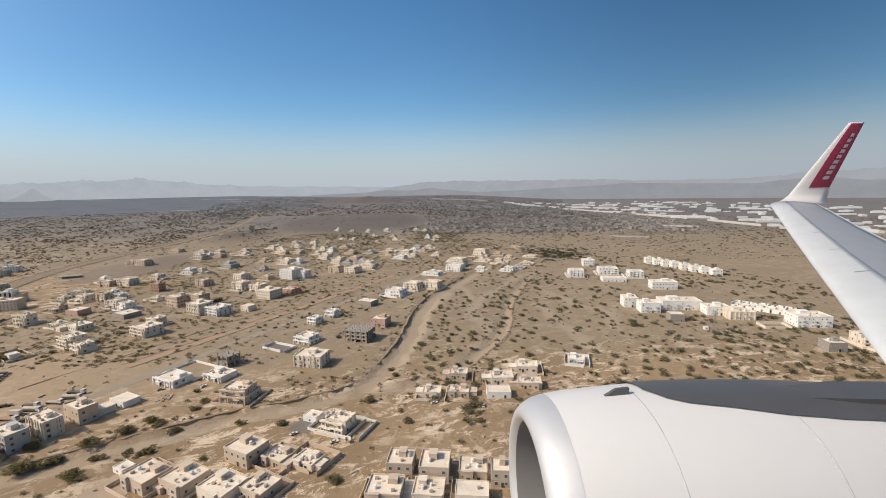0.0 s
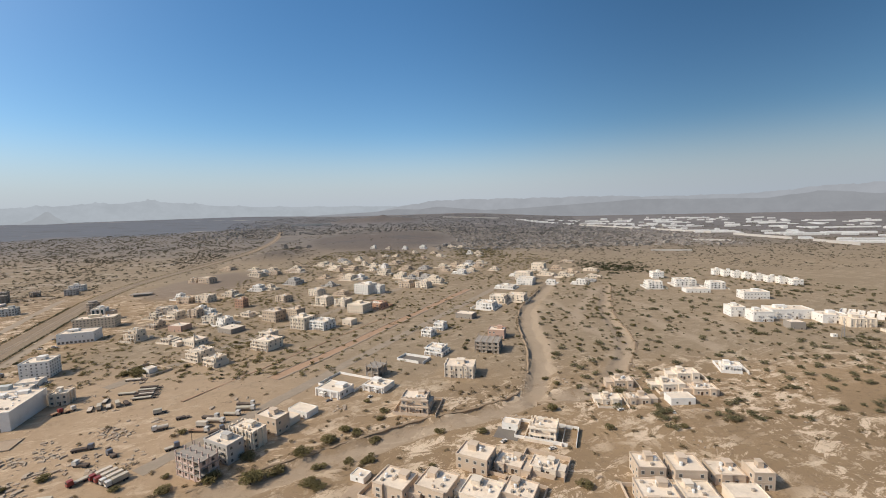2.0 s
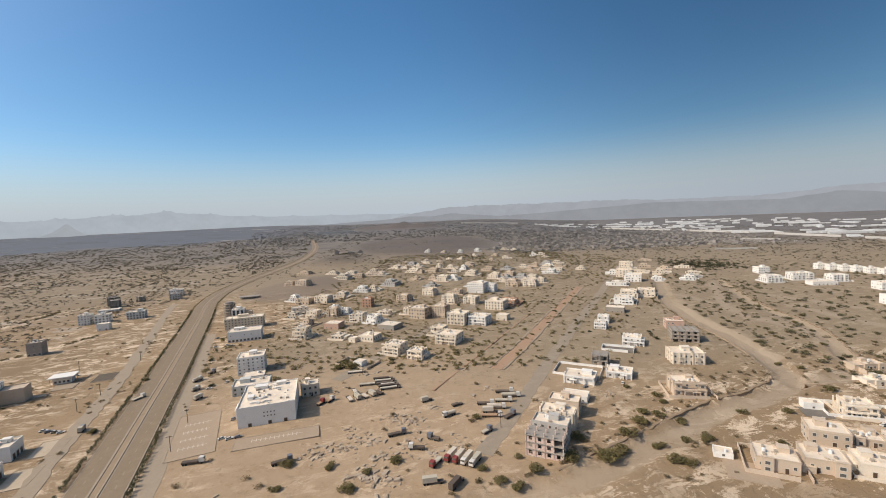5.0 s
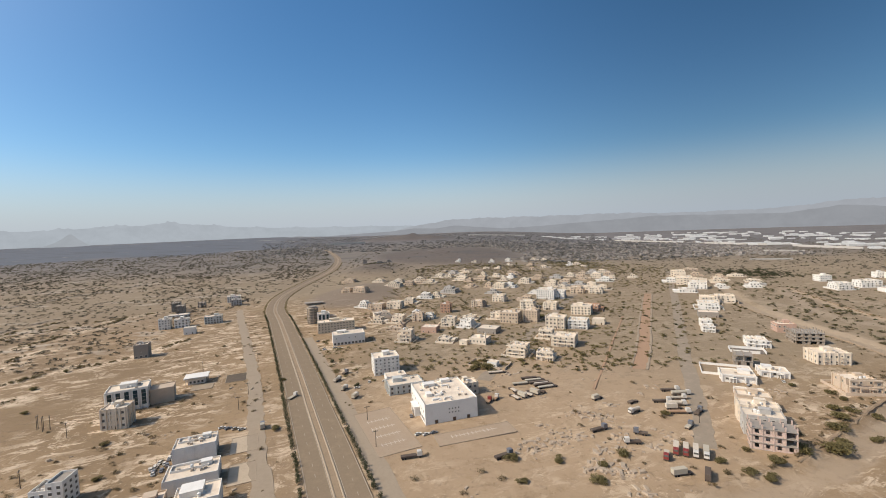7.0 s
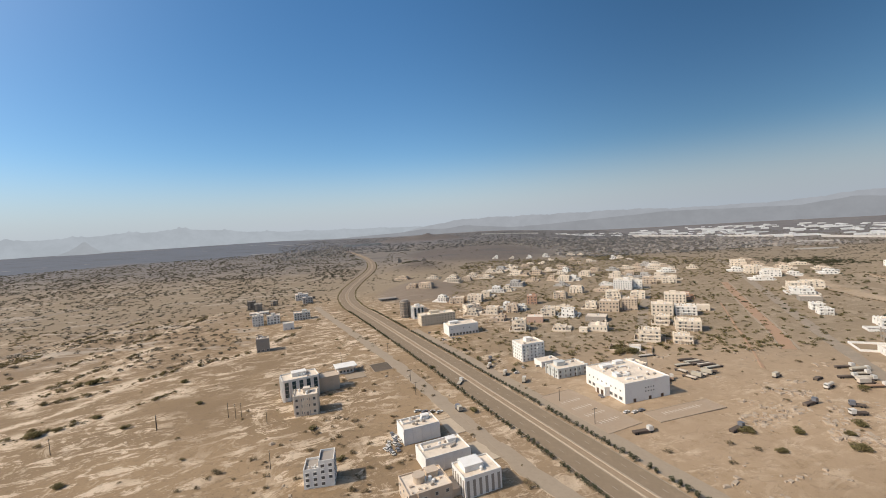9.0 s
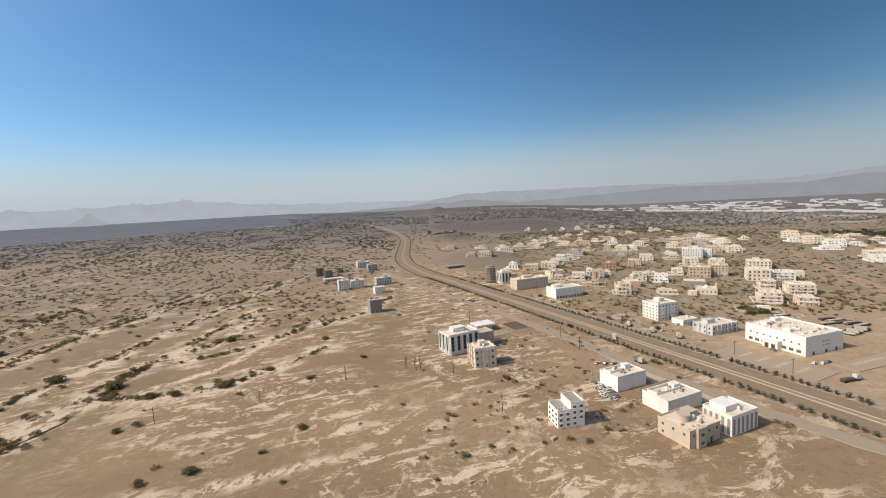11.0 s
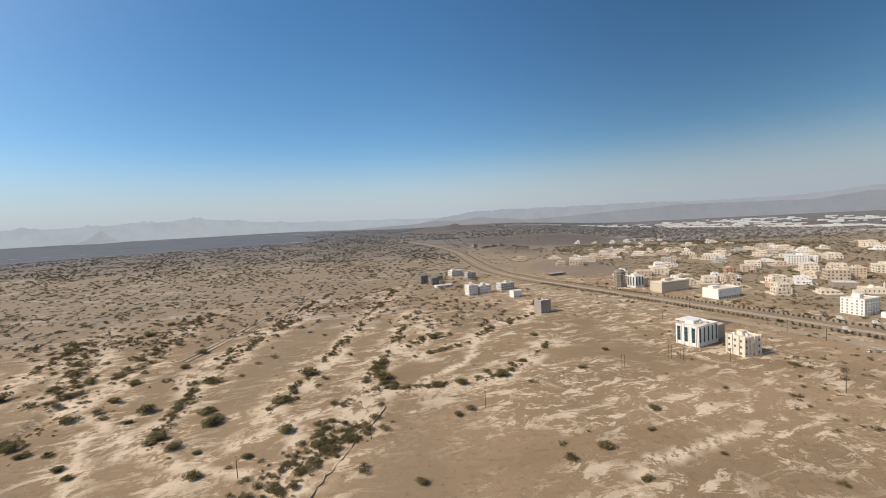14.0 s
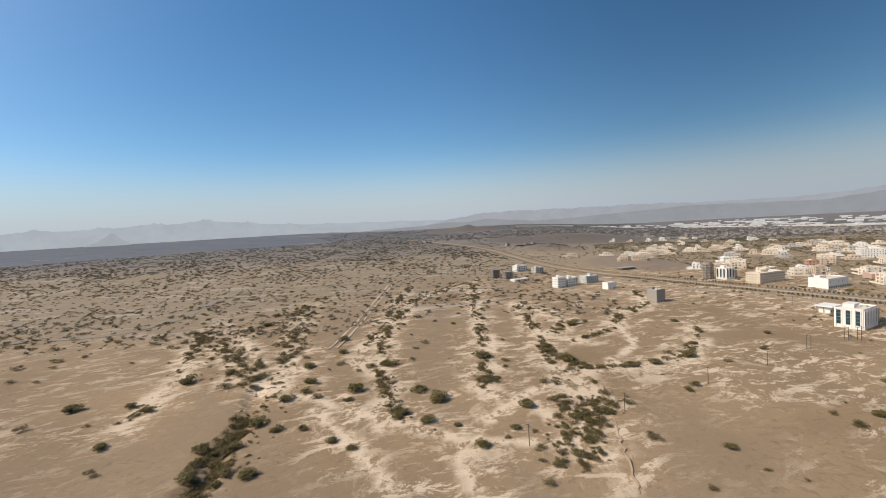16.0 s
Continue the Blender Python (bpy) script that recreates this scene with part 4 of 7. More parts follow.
def unfinished_block(x, y, w, d, h, rot, wall):
    """A raw concrete frame: slabs, columns, infill walls with open bays and starter bars on the roof."""
    rng = random.Random(int(x * 3 + y * 17))
    floors = max(2, round(h / STOREY))
    house = thing("unfinished_building", x, y, rot, f"{words(wall)} unfinished {NUMBER_WORDS[min(floors, 7)]}-storey building with open bays", "building", "unfinished buildings", math.hypot(w, d) / 2)
    nx, ny = max(2, round(w / 3.2)), max(2, round(d / 3.2))
    for f in range(floors + 1):
        z = h * f / floors
        bm = bmesh.new()
        box(bm, -w / 2 - 0.15, -d / 2 - 0.15, z - 0.22, w / 2 + 0.15, d / 2 + 0.15, z)
        part("slab", bm, CONCRETE, house)
    for i in range(nx + 1):
        for j in range(ny + 1):
            inner = 0 < i < nx and 0 < j < ny
            cx, cy = (i / nx - 0.5) * (w - 0.4), (j / ny - 0.5) * (d - 0.4)
            bm = bmesh.new()
            box(bm, cx - 0.19, cy - 0.19, h + 0.004 if inner else -1.0, cx + 0.19, cy + 0.19, h + 1.1 + 0.5 * rng.random())
            part("column", bm, wall, house)
    for f in range(floors):
        z0, z1 = h * f / floors, h * (f + 1) / floors - 0.22
        bays = [((i / nx - 0.5) * (w - 0.4), ((i + 1) / nx - 0.5) * (w - 0.4), d / 2 - 0.3, rz) for i in range(nx) for rz in (0, 180)]
        bays += [((i / ny - 0.5) * (d - 0.4), ((i + 1) / ny - 0.5) * (d - 0.4), w / 2 - 0.3, rz) for i in range(ny) for rz in (90, 270)]
        for a, b, out, rz in bays:
            if rng.random() < 0.78:
                bm = bmesh.new()
                a, b = a + 0.2, b - 0.2
                m, sill = (b - a) * 0.28, z0 + 0.6
                front, back = [[bm.verts.new((x, s, z)) for x, z in ((a, z0), (b, z0), (b, z1), (b - m, z1), (b - m, sill), (a + m, sill), (a + m, z1), (a, z1))] for s in (-out - 0.1, -out + 0.1)]
                bm.faces.new(front)
                bm.faces.new(back[::-1])
                for k in range(8):
                    bm.faces.new((front[k], back[k], back[(k + 1) % 8], front[(k + 1) % 8]))
                bm.transform(pose(0, 0, 0, 0, 0, rz))
                part("infill_panel", bm, wall, house)
        bm = bmesh.new()
        box(bm, -w * 0.2, -d * 0.2, z0, w * 0.2, d * 0.25, z1)
        part("core", bm, wall, house)
    return house


def outbuilding(x, y, w, d, h, rot, wall):
    rng = random.Random(int(x * 9 + y * 5))
    house = thing("outbuilding", x, y, rot, f"{words(wall)} low single-storey building with flat roof", "outbuilding", "low buildings", math.hypot(w, d) / 2)
    shell(house, w, d, max(h - 0.3, 1.6), wall, 0.3, False)
    for k in range(max(1, int(w / 3.4))):
        at = ((k + 0.5) / max(1, int(w / 3.4)) - 0.5) * w
        if k % 2:
            stamp("door", DOORWAY, house, pose(at, -d / 2, 0) @ Matrix.Diagonal((1.0, 1, 1.6, 1)))
        else:
            stamp("window", WINDOW, house, pose(at, -d / 2, 1.1) @ Matrix.Diagonal((0.9, 1, 0.8, 1)))
    roof_clutter(house, w * 0.8, d * 0.8, max(h - 0.3, 1.6) + 0.06, rng, 0.4)
    return house


def warehouse(x, y, w, d, h, rot, wall):
    """A showroom or shed with blank walls, wall panels, shutters and roof coolers."""
    rng = random.Random(int(x + y * 3))
    house = thing("warehouse", x, y, rot, f"{words(wall)} warehouse with blank panelled walls and flat roof", "warehouse", "warehouses", math.hypot(w, d) / 2)
    shell(house, w, d, h - 0.5, wall, 0.5, False)
    n = max(2, int(w / 3))
    for k in range(n + 1):
        bm = bmesh.new()
        at = (k / n - 0.5) * w
        box(bm, at - 0.12, -d / 2 - 0.1, -0.8, at + 0.12, -d / 2 - 0.001, h - 0.51)
        part("pilaster", bm, wall, house)
    bm = bmesh.new()
    ring(bm, -w * 0.42, d * 0.02, h - 0.438, w * 0.3, d * 0.42, h + 0.25, 0.2)
    part("roof_upstand", bm, wall, house)
    for k in range(3):
        stamp("shutter", DOORWAY, house, pose(w / 2, (k - 1) * d * 0.28, 0, 0, 0, 90) @ Matrix.Diagonal((1.8, 1, 2.2, 1)))
    roof_clutter(house, w * 0.85, d * 0.85, h - 0.44, rng, 1.6)
    stair_room(house, w * 0.25, d * 0.2, w * 0.2, d * 0.22, h - 0.5, wall, 1.4)
    return house


def plain_block(x, y, w, d, h, rot, wall):
    """A tall, nearly blank block with few small windows and an arcade of dark openings at the foot."""
    rng = random.Random(int(x * 2 + y))
    house = thing("apartment_block", x, y, rot, f"{words(wall)} nearly blank block with dark ground-floor openings", "building", "blocks", math.hypot(w, d) / 2)
    shell(house, w, d, h - 0.5, wall, 0.55, False)
    n = max(2, int(w / 2.4))
    for k in range(n):
        stamp("shop_window", WINDOW, house, pose(((k + 0.5) / n - 0.5) * w, -d / 2, 1.1) @ Matrix.Diagonal((1.7, 1, 1.7, 1)))
    windows_on(house, w, d, h - 0.8, 3.0, "fr", 4.2, (0.5, 0.7), rng, 0.3)
    roof_clutter(house, w * 0.85, d * 0.85, h - 0.44, rng, 1.4)
    stair_room(house, -w * 0.2, d * 0.2, w * 0.3, d * 0.3, h - 0.5, wall, 1.5)
    return house


def glass_block(x, y, w, d, h, rot, wall):
    """An office block of pale piers with tall strips of tinted glass between them."""
    rng = random.Random(int(x + y * 7))
    house = thing("office_block", x, y, rot, f"{words(wall)} office block with tall strips of dark tinted glass", "office building", "blocks", math.hypot(w, d) / 2)
    shell(house, w, d, h - 0.5, wall, 0.6, False, lip=0.1)
    floors = max(3, round(h / STOREY))
    bm = bmesh.new()
    loft(bm, w * 0.6, d * 0.8, [(-1.0, 0), (h * 0.66, 0), (h * 0.66, 0.12), (h * 0.72, 0.12), (h * 0.72, -0.12), (h * 0.68, -0.12)])
    bm.transform(Matrix.Translation((w * 0.82, d * 0.1, 0)))
    part("rear_wing", bm, SAND, house, "lower sand-coloured rear wing")
    windows_on(house, w, d, h - 0.5, 0.5, "r", 4.4, (0.8, 1.2), rng, 0.15)
    for side, span, out, rz in (("l", d, w / 2, 270), ("f", w, d / 2, 0)):
        n = max(3, round(span / 3.4))
        for k in range(n):
            at = ((k + 0.5) / n - 0.5) * span
            m = pose(0, 0, 0, 0, 0, rz) @ pose(at, -out, 0)
            bm = bmesh.new()
            box(bm, -0.95, -0.05, 1.9, 0.95, 0.05, h - 1.0)
            bm.transform(m)
            strip = part("glass_strip", bm, TINTED, house, "dark green tinted glass")
            for f in range(1, floors):
                z = 1.9 + (h - 2.9) * f / floors
                bm = bmesh.new()
                box(bm, -0.92, -0.10, z - 0.07, 0.92, -0.052, z + 0.07)
                bm.transform(m)
                part("transom", bm, STEEL, house, "thin grey steel transom")
            for sx in (-1.08, 1.08):
                bm = bmesh.new()
                box(bm, sx - 0.2, -0.45, -0.5, sx + 0.2, -0.001, h - 0.6)
                bm.transform(m)
                part("pier", bm, wall, house)
    roof_clutter(house, w * 0.8, d * 0.8, h - 0.44, rng, 1.2)
    stair_room(house, 0, d * 0.15, w * 0.4, d * 0.4, h - 0.5, wall, 1.8)
    return house


def stepped_block(x, y, w, d, h, rot, wall):
    """A narrow raw block of two heights, the higher half with an open roof; dark panes stand in for the shade in its
    unglazed square openings.
    """
    rng = random.Random(int(x + y))
    house = thing("unfinished_building", x, y, rot, f"{words(wall)} stepped block with dark panes for unglazed square openings", "building", "unfinished buildings", math.hypot(w, d) / 2)
    for sx, top, rows in ((-1, h * 0.72, 3), (1, h, 4)):
        bm = bmesh.new()
        loft(bm, w / 2 - 0.004, d, [(-1.2, 0), (top, 0)])
        ring(bm, -w / 4, -d / 2, top + 0.002, w / 4, d / 2, top + 0.7, 0.2)
        # no holes are cut: dark panes paint the shade inside the openings
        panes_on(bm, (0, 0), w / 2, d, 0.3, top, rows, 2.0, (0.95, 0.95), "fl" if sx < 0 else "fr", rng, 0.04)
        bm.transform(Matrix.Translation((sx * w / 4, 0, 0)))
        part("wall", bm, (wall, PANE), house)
        bm = bmesh.new()
        box(bm, sx * w / 4 - w / 4 + 0.22, -d / 2 + 0.22, top + 0.004, sx * w / 4 + w / 4 - 0.22, d / 2 - 0.22, top + 0.06)
        part("roof", bm, CONCRETE, house, "raw concrete roof slab")
    for k in range(6):
        bm = bmesh.new()
        px, py = rng.uniform(-0.42, 0.0) * w, rng.uniform(-0.4, 0.4) * d
        box(bm, px, py, h * 0.72 + 0.062, px + rng.uniform(0.2, 0.8), py + 0.3, h * 0.72 + rng.uniform(0.2, 1.0))
        part("roof_curb", bm, wall, house)
    return house


def ribbed_block(x, y, w, d, h, rot, wall):
    """A white hall whose walls are tall ribs with grey panels between them, under a stepped roof."""
    rng = random.Random(int(x * 2 + y * 5))
    house = thing("office_block", x, y, rot, f"{words(wall)} block with tall ribs and grey panels between", "office building", "blocks", math.hypot(w, d) / 2)
    shell(house, w, d, h - 0.5, wall, 0.5, False)
    for side, span, out, rz in (("f", w, d / 2, 0), ("l", d, w / 2, 270)):
        n = max(3, round(span / 1.9))
        for k in range(n):
            bm = bmesh.new()
            box(bm, -0.42, -0.06, 0.3, 0.42, 0.03, h - 1.1)
            bm.transform(pose(0, 0, 0, 0, 0, rz) @ pose(((k + 0.5) / n - 0.5) * span, -out, 0))
            part("wall_panel", bm, CONCRETE, house, "tall flat grey wall panel")
    bm = bmesh.new()
    loft(bm, w * 0.5, d * 0.55, [(h - 0.43, 0), (h + 1.0, 0), (h + 1.0, 0.08), (h + 1.3, 0.08)])
    bm.transform(Matrix.Translation((-w * 0.12, d * 0.1, 0)))
    part("roof_storey", bm, wall, house)
    roof_clutter(house, w * 0.85, d * 0.85, h - 0.44, rng, 2.0)
    return house


def canopy(x, y, w, d, h, rot, wall):
    house = thing("canopy", x, y, rot, f"{words(wall)} flat canopy roof on slim columns", "canopy", "", math.hypot(w, d) / 2)
    bm = bmesh.new()
    box(bm, -w / 2, -d / 2, h - 0.5, w / 2, d / 2, h)
    part("roof", bm, wall, house)
    for sx in (-0.42, 0.42):
        for sy in (-0.38, 0.0, 0.38):
            bm = bmesh.new()
            tube(bm, (sx * w, sy * d, -0.6), (sx * w, sy * d, h - 0.5), 0.16, 0.16, 8)
            part("column", bm, STEEL, house)
    bm = bmesh.new()
    loft(bm, w * 0.7, d * 0.6, [(-0.5, 0), (h - 1.5, 0), (h - 1.5, 0.5), (h - 1.2, 0.5), (h - 1.2, -0.3), (h - 0.502, -0.3)])
    part("kiosk", bm, wall, house)
    for k in range(4):
        stamp("window", WINDOW, house, pose((k - 1.5) * w * 0.16, -d * 0.3, 1.2) @ Matrix.Diagonal((1.2, 1, 1.3, 1)))
    return house


def unfinished_terrace(x, y, nx, ny, cell, depth, rot, wall):
    """A terrace of roofless rooms: outer and party walls, broken at the doors, some a storey higher."""
    rng = random.Random(17)
    house = thing("unfinished_terrace", x, y, rot, f"{words(wall)} roofless terrace of unfinished small rooms", "building", "unfinished buildings", nx * cell / 2)
    for i in range(nx + 1):
        for j in range(ny):
            bm = bmesh.new()
            px, py = (i - nx / 2) * cell, (j - ny / 2) * depth
            box(bm, px - 0.16, py + 0.17, -1.0, px + 0.16, py + depth - 0.17, rng.choice((2.3, 2.6, 2.6, 3.4)))
            part("party_wall", bm, wall, house)
    for j in range(ny + 1):
        for i in range(nx):
            bm = bmesh.new()
            px, py, high = (i - nx / 2) * cell, (j - ny / 2) * depth, rng.choice((2.4, 2.6, 3.2))
            box(bm, px - 0.16, py - 0.16, -1.0, px + cell * 0.52, py + 0.16, high)
            box(bm, px + cell * 0.74, py - 0.16, -1.0, px + cell - 0.165, py + 0.16, high)
            part("front_wall", bm, wall, house)
    for i, j in ((1, 0), (3, 1), (4, 0), (6, 1)):
        bm = bmesh.new()
        px, py = (i - nx / 2) * cell, (j - ny / 2) * depth
        box(bm, px + 0.2, py + depth * 0.3, 2.0, px + cell - 0.2, py + depth - 0.2, 2.25)
        part("roof_slab", bm, ROOF, house)
    return house


def lattice_mast(x, y, h):
    """A slim three-legged steel mast with cross bracing."""
    mast = thing("lattice_mast", x, y, 0, "slim grey steel lattice mast on bare ground", "mast", "", 1.5)
    def at(k, z):
        r, a = 1.0 - 0.75 * z / h, k * math.tau / 3
        return (r * math.cos(a), r * math.sin(a), z)
    for k in range(3):
        bm = bmesh.new()
        tube(bm, at(k, -0.5), at(k, h), 0.09, 0.06, 6)
        part("leg", bm, STEEL, mast)
        for n in range(6):
            bm = bmesh.new()
            tube(bm, at(k, h * n / 6), at(k + 1, h * (n + 1) / 6), 0.04, 0.04, 5)
            part("brace", bm, STEEL, mast)


def mosque(x, y, w, d, h, rot, wall):
    house = thing("mosque", x, y, rot, f"{words(wall)} small mosque with a low dome and slim minaret", "mosque", "", math.hypot(w, d) / 2)
    shell(house, w, d, h - 0.4, wall, 0.4, False)
    bm = bmesh.new()
    bmesh.ops.create_uvsphere(bm, u_segments=14, v_segments=10, radius=1.9, matrix=Matrix.Translation((0, 0, h - 0.2)))
    part("dome", bm, wall, house)
    bm = bmesh.new()
    lathe(bm, ((-0.5, 0.6), (h * 1.7, 0.5), (h * 1.7, 0.85), (h * 1.7 + 0.3, 0.85), (h * 1.7 + 0.3, 0.45), (h * 2.1, 0.05)), 10, (w * 0.45, -d * 0.4))
    part("minaret", bm, wall, house)
    windows_on(house, w, d, h - 0.4, 0.3, "flr", 2.2, (0.9, 1.5), random.Random(1), 0.0)
    return house


unfinished_block(-153.9, 138.0, 12.6, 6.6, 7.2, -29, PINKISH)
block(-149.4, 147.2, 12.2, 6.6, 7.2, -29, PALE_GREY)
block(-144.5, 155.6, 12.2, 6.4, 7.0, -29, CREAM)
block(-138.8, 165.0, 11.4, 6.6, 6.8, -29, SAND)
outbuilding(-130.4, 177.2, 10.6, 6.6, 2.9, -29, WHITE)
outbuilding(-134.3, 170.1, 6.4, 6.4, 2.8, -29, CREAM)
villa(-120.9, 197.0, 13.7, 9.8, 3.5, -29, WHITE)
villa(-100.6, 200.3, 11.5, 8.9, 2.9, -29, WHITE)
unfinished_block(-103.7, 215.7, 7.8, 7.8, 5.8, -29, RAW)
villa(-81.7, 178.0, 12.5, 9.6, 5.6, -14, SAND)
block(-60.3, 213.2, 14.8, 10.6, 6.2, -14, CREAM)
villa(-71.0, 246.3, 11.8, 9.8, 4.1, -29, WHITE)
unfinished_block(-40.5, 247.2, 14.4, 12.0, 6.7, -19, RAW)
block(-30.9, 273.4, 10.6, 9.6, 5.7, -19, SALMON)
villa(-75.7, 282.9, 7.7, 7.0, 4.1, -29, WHITE)
villa(-67.4, 297.5, 7.6, 6.9, 4.6, -29, WHITE)
outbuilding(-46.5, 325.7, 13.7, 9.8, 4.0, -29, CONCRETE)
villa(-25.8, 354.8, 15.3, 12.7, 5.1, -29, WHITE)
villa(-11.5, 375.0, 14.7, 12.3, 6.2, -29, CREAM)
villa(5.6, 378.4, 15.4, 11.8, 6.2, -29, CREAM)
town_house(14.3, 191.1, 8.4, 7.0, 3.1, -9, SAND)
town_house(12.9, 174.1, 9.2, 6.5, 2.6, -9, SAND)
town_house(1.3, 174.2, 7.8, 6.5, 2.6, -9, CREAM)
town_house(33.6, 184.4, 9.9, 8.2, 3.4, -4, CREAM)
outbuilding(29.7, 170.7, 10.1, 6.3, 3.0, -4, WHITE)
town_house(48.0, 196.0, 10.2, 7.9, 3.2, -9, CREAM)
town_house(45.1, 178.5, 10.3, 7.4, 2.9, -9, SAND)
villa(75.1, 202.4, 7.8, 6.5, 2.8, -19, WHITE)
villa(-34.1, 150.9, 9.8, 8.2, 4.5, -24, CREAM)
outbuilding(-45.3, 157.0, 6.2, 4.7, 2.8, -24, WHITE)
block(-61.5, 134.3, 10.8, 9.0, 5.3, -29, SAND)
town_house(-50.4, 132.5, 8.8, 7.3, 2.7, -29, SAND)
town_house(-39.9, 129.8, 8.3, 6.4, 2.6, -29, CREAM)
town_house(-87.6, 124.0, 10.8, 9.0, 4.2, -29, SAND)
town_house(-74.8, 121.6, 10.5, 9.6, 4.2, -29, SAND)
town_house(-61.8, 117.5, 10.9, 9.1, 3.8, -29, CREAM)
town_house(-50.6, 117.0, 9.0, 8.2, 3.6, -29, SAND)
outbuilding(-99.1, 130.6, 5.3, 4.1, 2.0, -29, WHITE)
block(-9.3, 123.8, 8.1, 8.1, 5.4, -8, SAND)
block(1.3, 121.8, 9.1, 9.1, 5.3, -8, SAND)
town_house(13.1, 121.0, 8.6, 7.9, 3.5, -8, SAND)
block(21.0, 117.2, 5.8, 6.4, 5.5, -8, SAND)
town_house(-13.3, 111.7, 10.0, 8.4, 4.9, -8, SAND)
town_house(-0.8, 112.4, 8.9, 7.4, 3.1, -8, CREAM)
outbuilding(11.5, 109.7, 9.5, 6.3, 3.8, -8, CREAM)
for _k in range(8):
    block(256.5 + 4.0 * _k, 470.0 - 10.4 * _k, 9.6 - 0.1 * _k, 8.4, 6.6 - 0.12 * _k, -12, WHITE)
block(149.9, 299.9, 9.7, 10.8, 7.3, -10, WHITE)
block(156.0, 284.0, 12.9, 10.7, 7.2, -10, WHITE)
block(181.5, 290.1, 26.6, 13.3, 6.7, -10, WHITE)
outbuilding(163.3, 263.4, 8.9, 7.4, 4.9, -10, CONCRETE)
block(197.9, 274.5, 15.1, 10.8, 5.9, -10, WHITE)
block(206.0, 263.4, 15.3, 10.2, 5.7, -10, CREAM)
unfinished_terrace(236.0, 279.5, 7, 2, 5.0, 7.0, -50, WHITE)
block(236.4, 244.9, 19.3, 12.9, 7.3, -10, WHITE)
block(213.2, 205.3, 8.7, 7.9, 5.1, -10, CONCRETE)
villa(239.3, 212.1, 10.5, 8.7, 6.0, -10, CREAM)
villa(239.3, 200.7, 10.0, 8.3, 5.8, -10, CREAM)
block(203.6, 349.6, 20.3, 11.3, 6.7, -10, WHITE)
villa(203.1, 397.4, 13.6, 11.3, 6.2, -10, WHITE)
villa(185.0, 417.6, 19.0, 12.7, 6.4, -10, WHITE)
block(182.6, 464.3, 11.8, 11.8, 7.1, -10, WHITE)
villa(149.3, 411.0, 14.6, 13.3, 6.3, -10, WHITE)
outbuilding(175.7, 383.9, 21.0, 10.5, 3.7, -10, WHITE)
lattice_mast(174.0, 241.0, 12.5)
outbuilding(170.5, 243.5, 2.6, 2.2, 1.9, -10, WHITE)
block(-279.3, 208.7, 16.4, 10.3, 4.7, 15, BLUISH)
block(-291.0, 237.9, 13.6, 11.4, 9.4, 15, WHITE)
outbuilding(-284.7, 224.7, 10.4, 7.5, 2.9, 15, WHITE)
block(-249.1, 201.0, 7.2, 7.2, 5.7, 15, CREAM)
block(-339.6, 343.5, 28.0, 11.7, 8.6, 15, YELLOW)
glass_block(-355.1, 368.5, 9.4, 9.4, 10.2, 15, WHITE)
plain_block(-323.3, 305.9, 21.7, 12.8, 7.3, 15, WHITE)
villa(-306.9, 380.1, 14.3, 11.0, 6.1, 15, CREAM)
warehouse(-351.1, 157.2, 13.3, 8.9, 5.6, 20, WHITE)
warehouse(-342.9, 139.5, 15.0, 10.0, 4.9, 20, WHITE)
ribbed_block(-333.7, 124.9, 11.5, 8.9, 6.1, 20, WHITE)
_tan = town_house(-348.5, 121.6, 12.3, 10.3, 5.3, 20, SAND)
_bm = bmesh.new()
lathe(_bm, ((4.92, 1.7), (6.6, 1.7), (6.6, 1.85), (6.9, 1.85)), 14, (-1.5, 0.5))
part("roof_drum", _bm, SAND, _tan, "round sand-coloured stair drum")
stepped_block(-380.4, 133.7, 8.9, 7.0, 7.4, 8, WHITE)
block(-399.6, 187.9, 9.4, 8.5, 8.7, 12, CREAM)
glass_block(-408.0, 207.3, 16.1, 10.7, 9.8, 25, WHITE)
canopy(-392.4, 236.8, 11.5, 8.9, 4.0, 20, WHITE)
plain_block(-458.7, 295.5, 8.1, 8.1, 9.1, 20, CONCRETE)
block(-463.4, 402.0, 14.1, 9.4, 6.9, 20, BLUISH)
outbuilding(-462.6, 360.7, 8.5, 6.5, 5.7, 20, WHITE)
block(-497.3, 386.0, 8.8, 8.8, 9.2, 20, WHITE)
block(-485.6, 391.0, 10.8, 9.0, 7.6, 20, WHITE)
block(-500.1, 528.0, 14.4, 11.1, 7.2, 20, WHITE)
block(-485.4, 500.4, 10.7, 8.9, 6.9, 20, PALE_GREY)
unfinished_block(-539.9, 478.0, 8.3, 8.3, 9.3, 20, CONCRETE)
unfinished_block(-528.1, 465.2, 8.0, 8.0, 8.0, 20, CONCRETE)
unfinished_block(-521.9, 496.0, 7.4, 7.4, 5.7, 20, CONCRETE)
outbuilding(-519.2, 444.9, 17.9, 8.9, 2.3, 20, WHITE)
canopy(-391.0, 476.5, 20.0, 10.0, 2.6, 15, CONCRETE)
villa(-281.9, 301.7, 9.6, 8.0, 7.6, -17, CREAM)
outbuilding(-264.7, 324.9, 12.0, 10.0, 4.3, -17, SALMON)
villa(-212.8, 254.7, 11.6, 9.7, 6.4, -29, CREAM)
villa(-198.6, 244.4, 9.9, 8.3, 4.8, -29, CREAM)
outbuilding(-231.2, 236.3, 5.6, 4.6, 2.8, -29, WHITE)
mosque(-232.0, 284.7, 11.9, 9.9, 4.2, -29, CREAM)
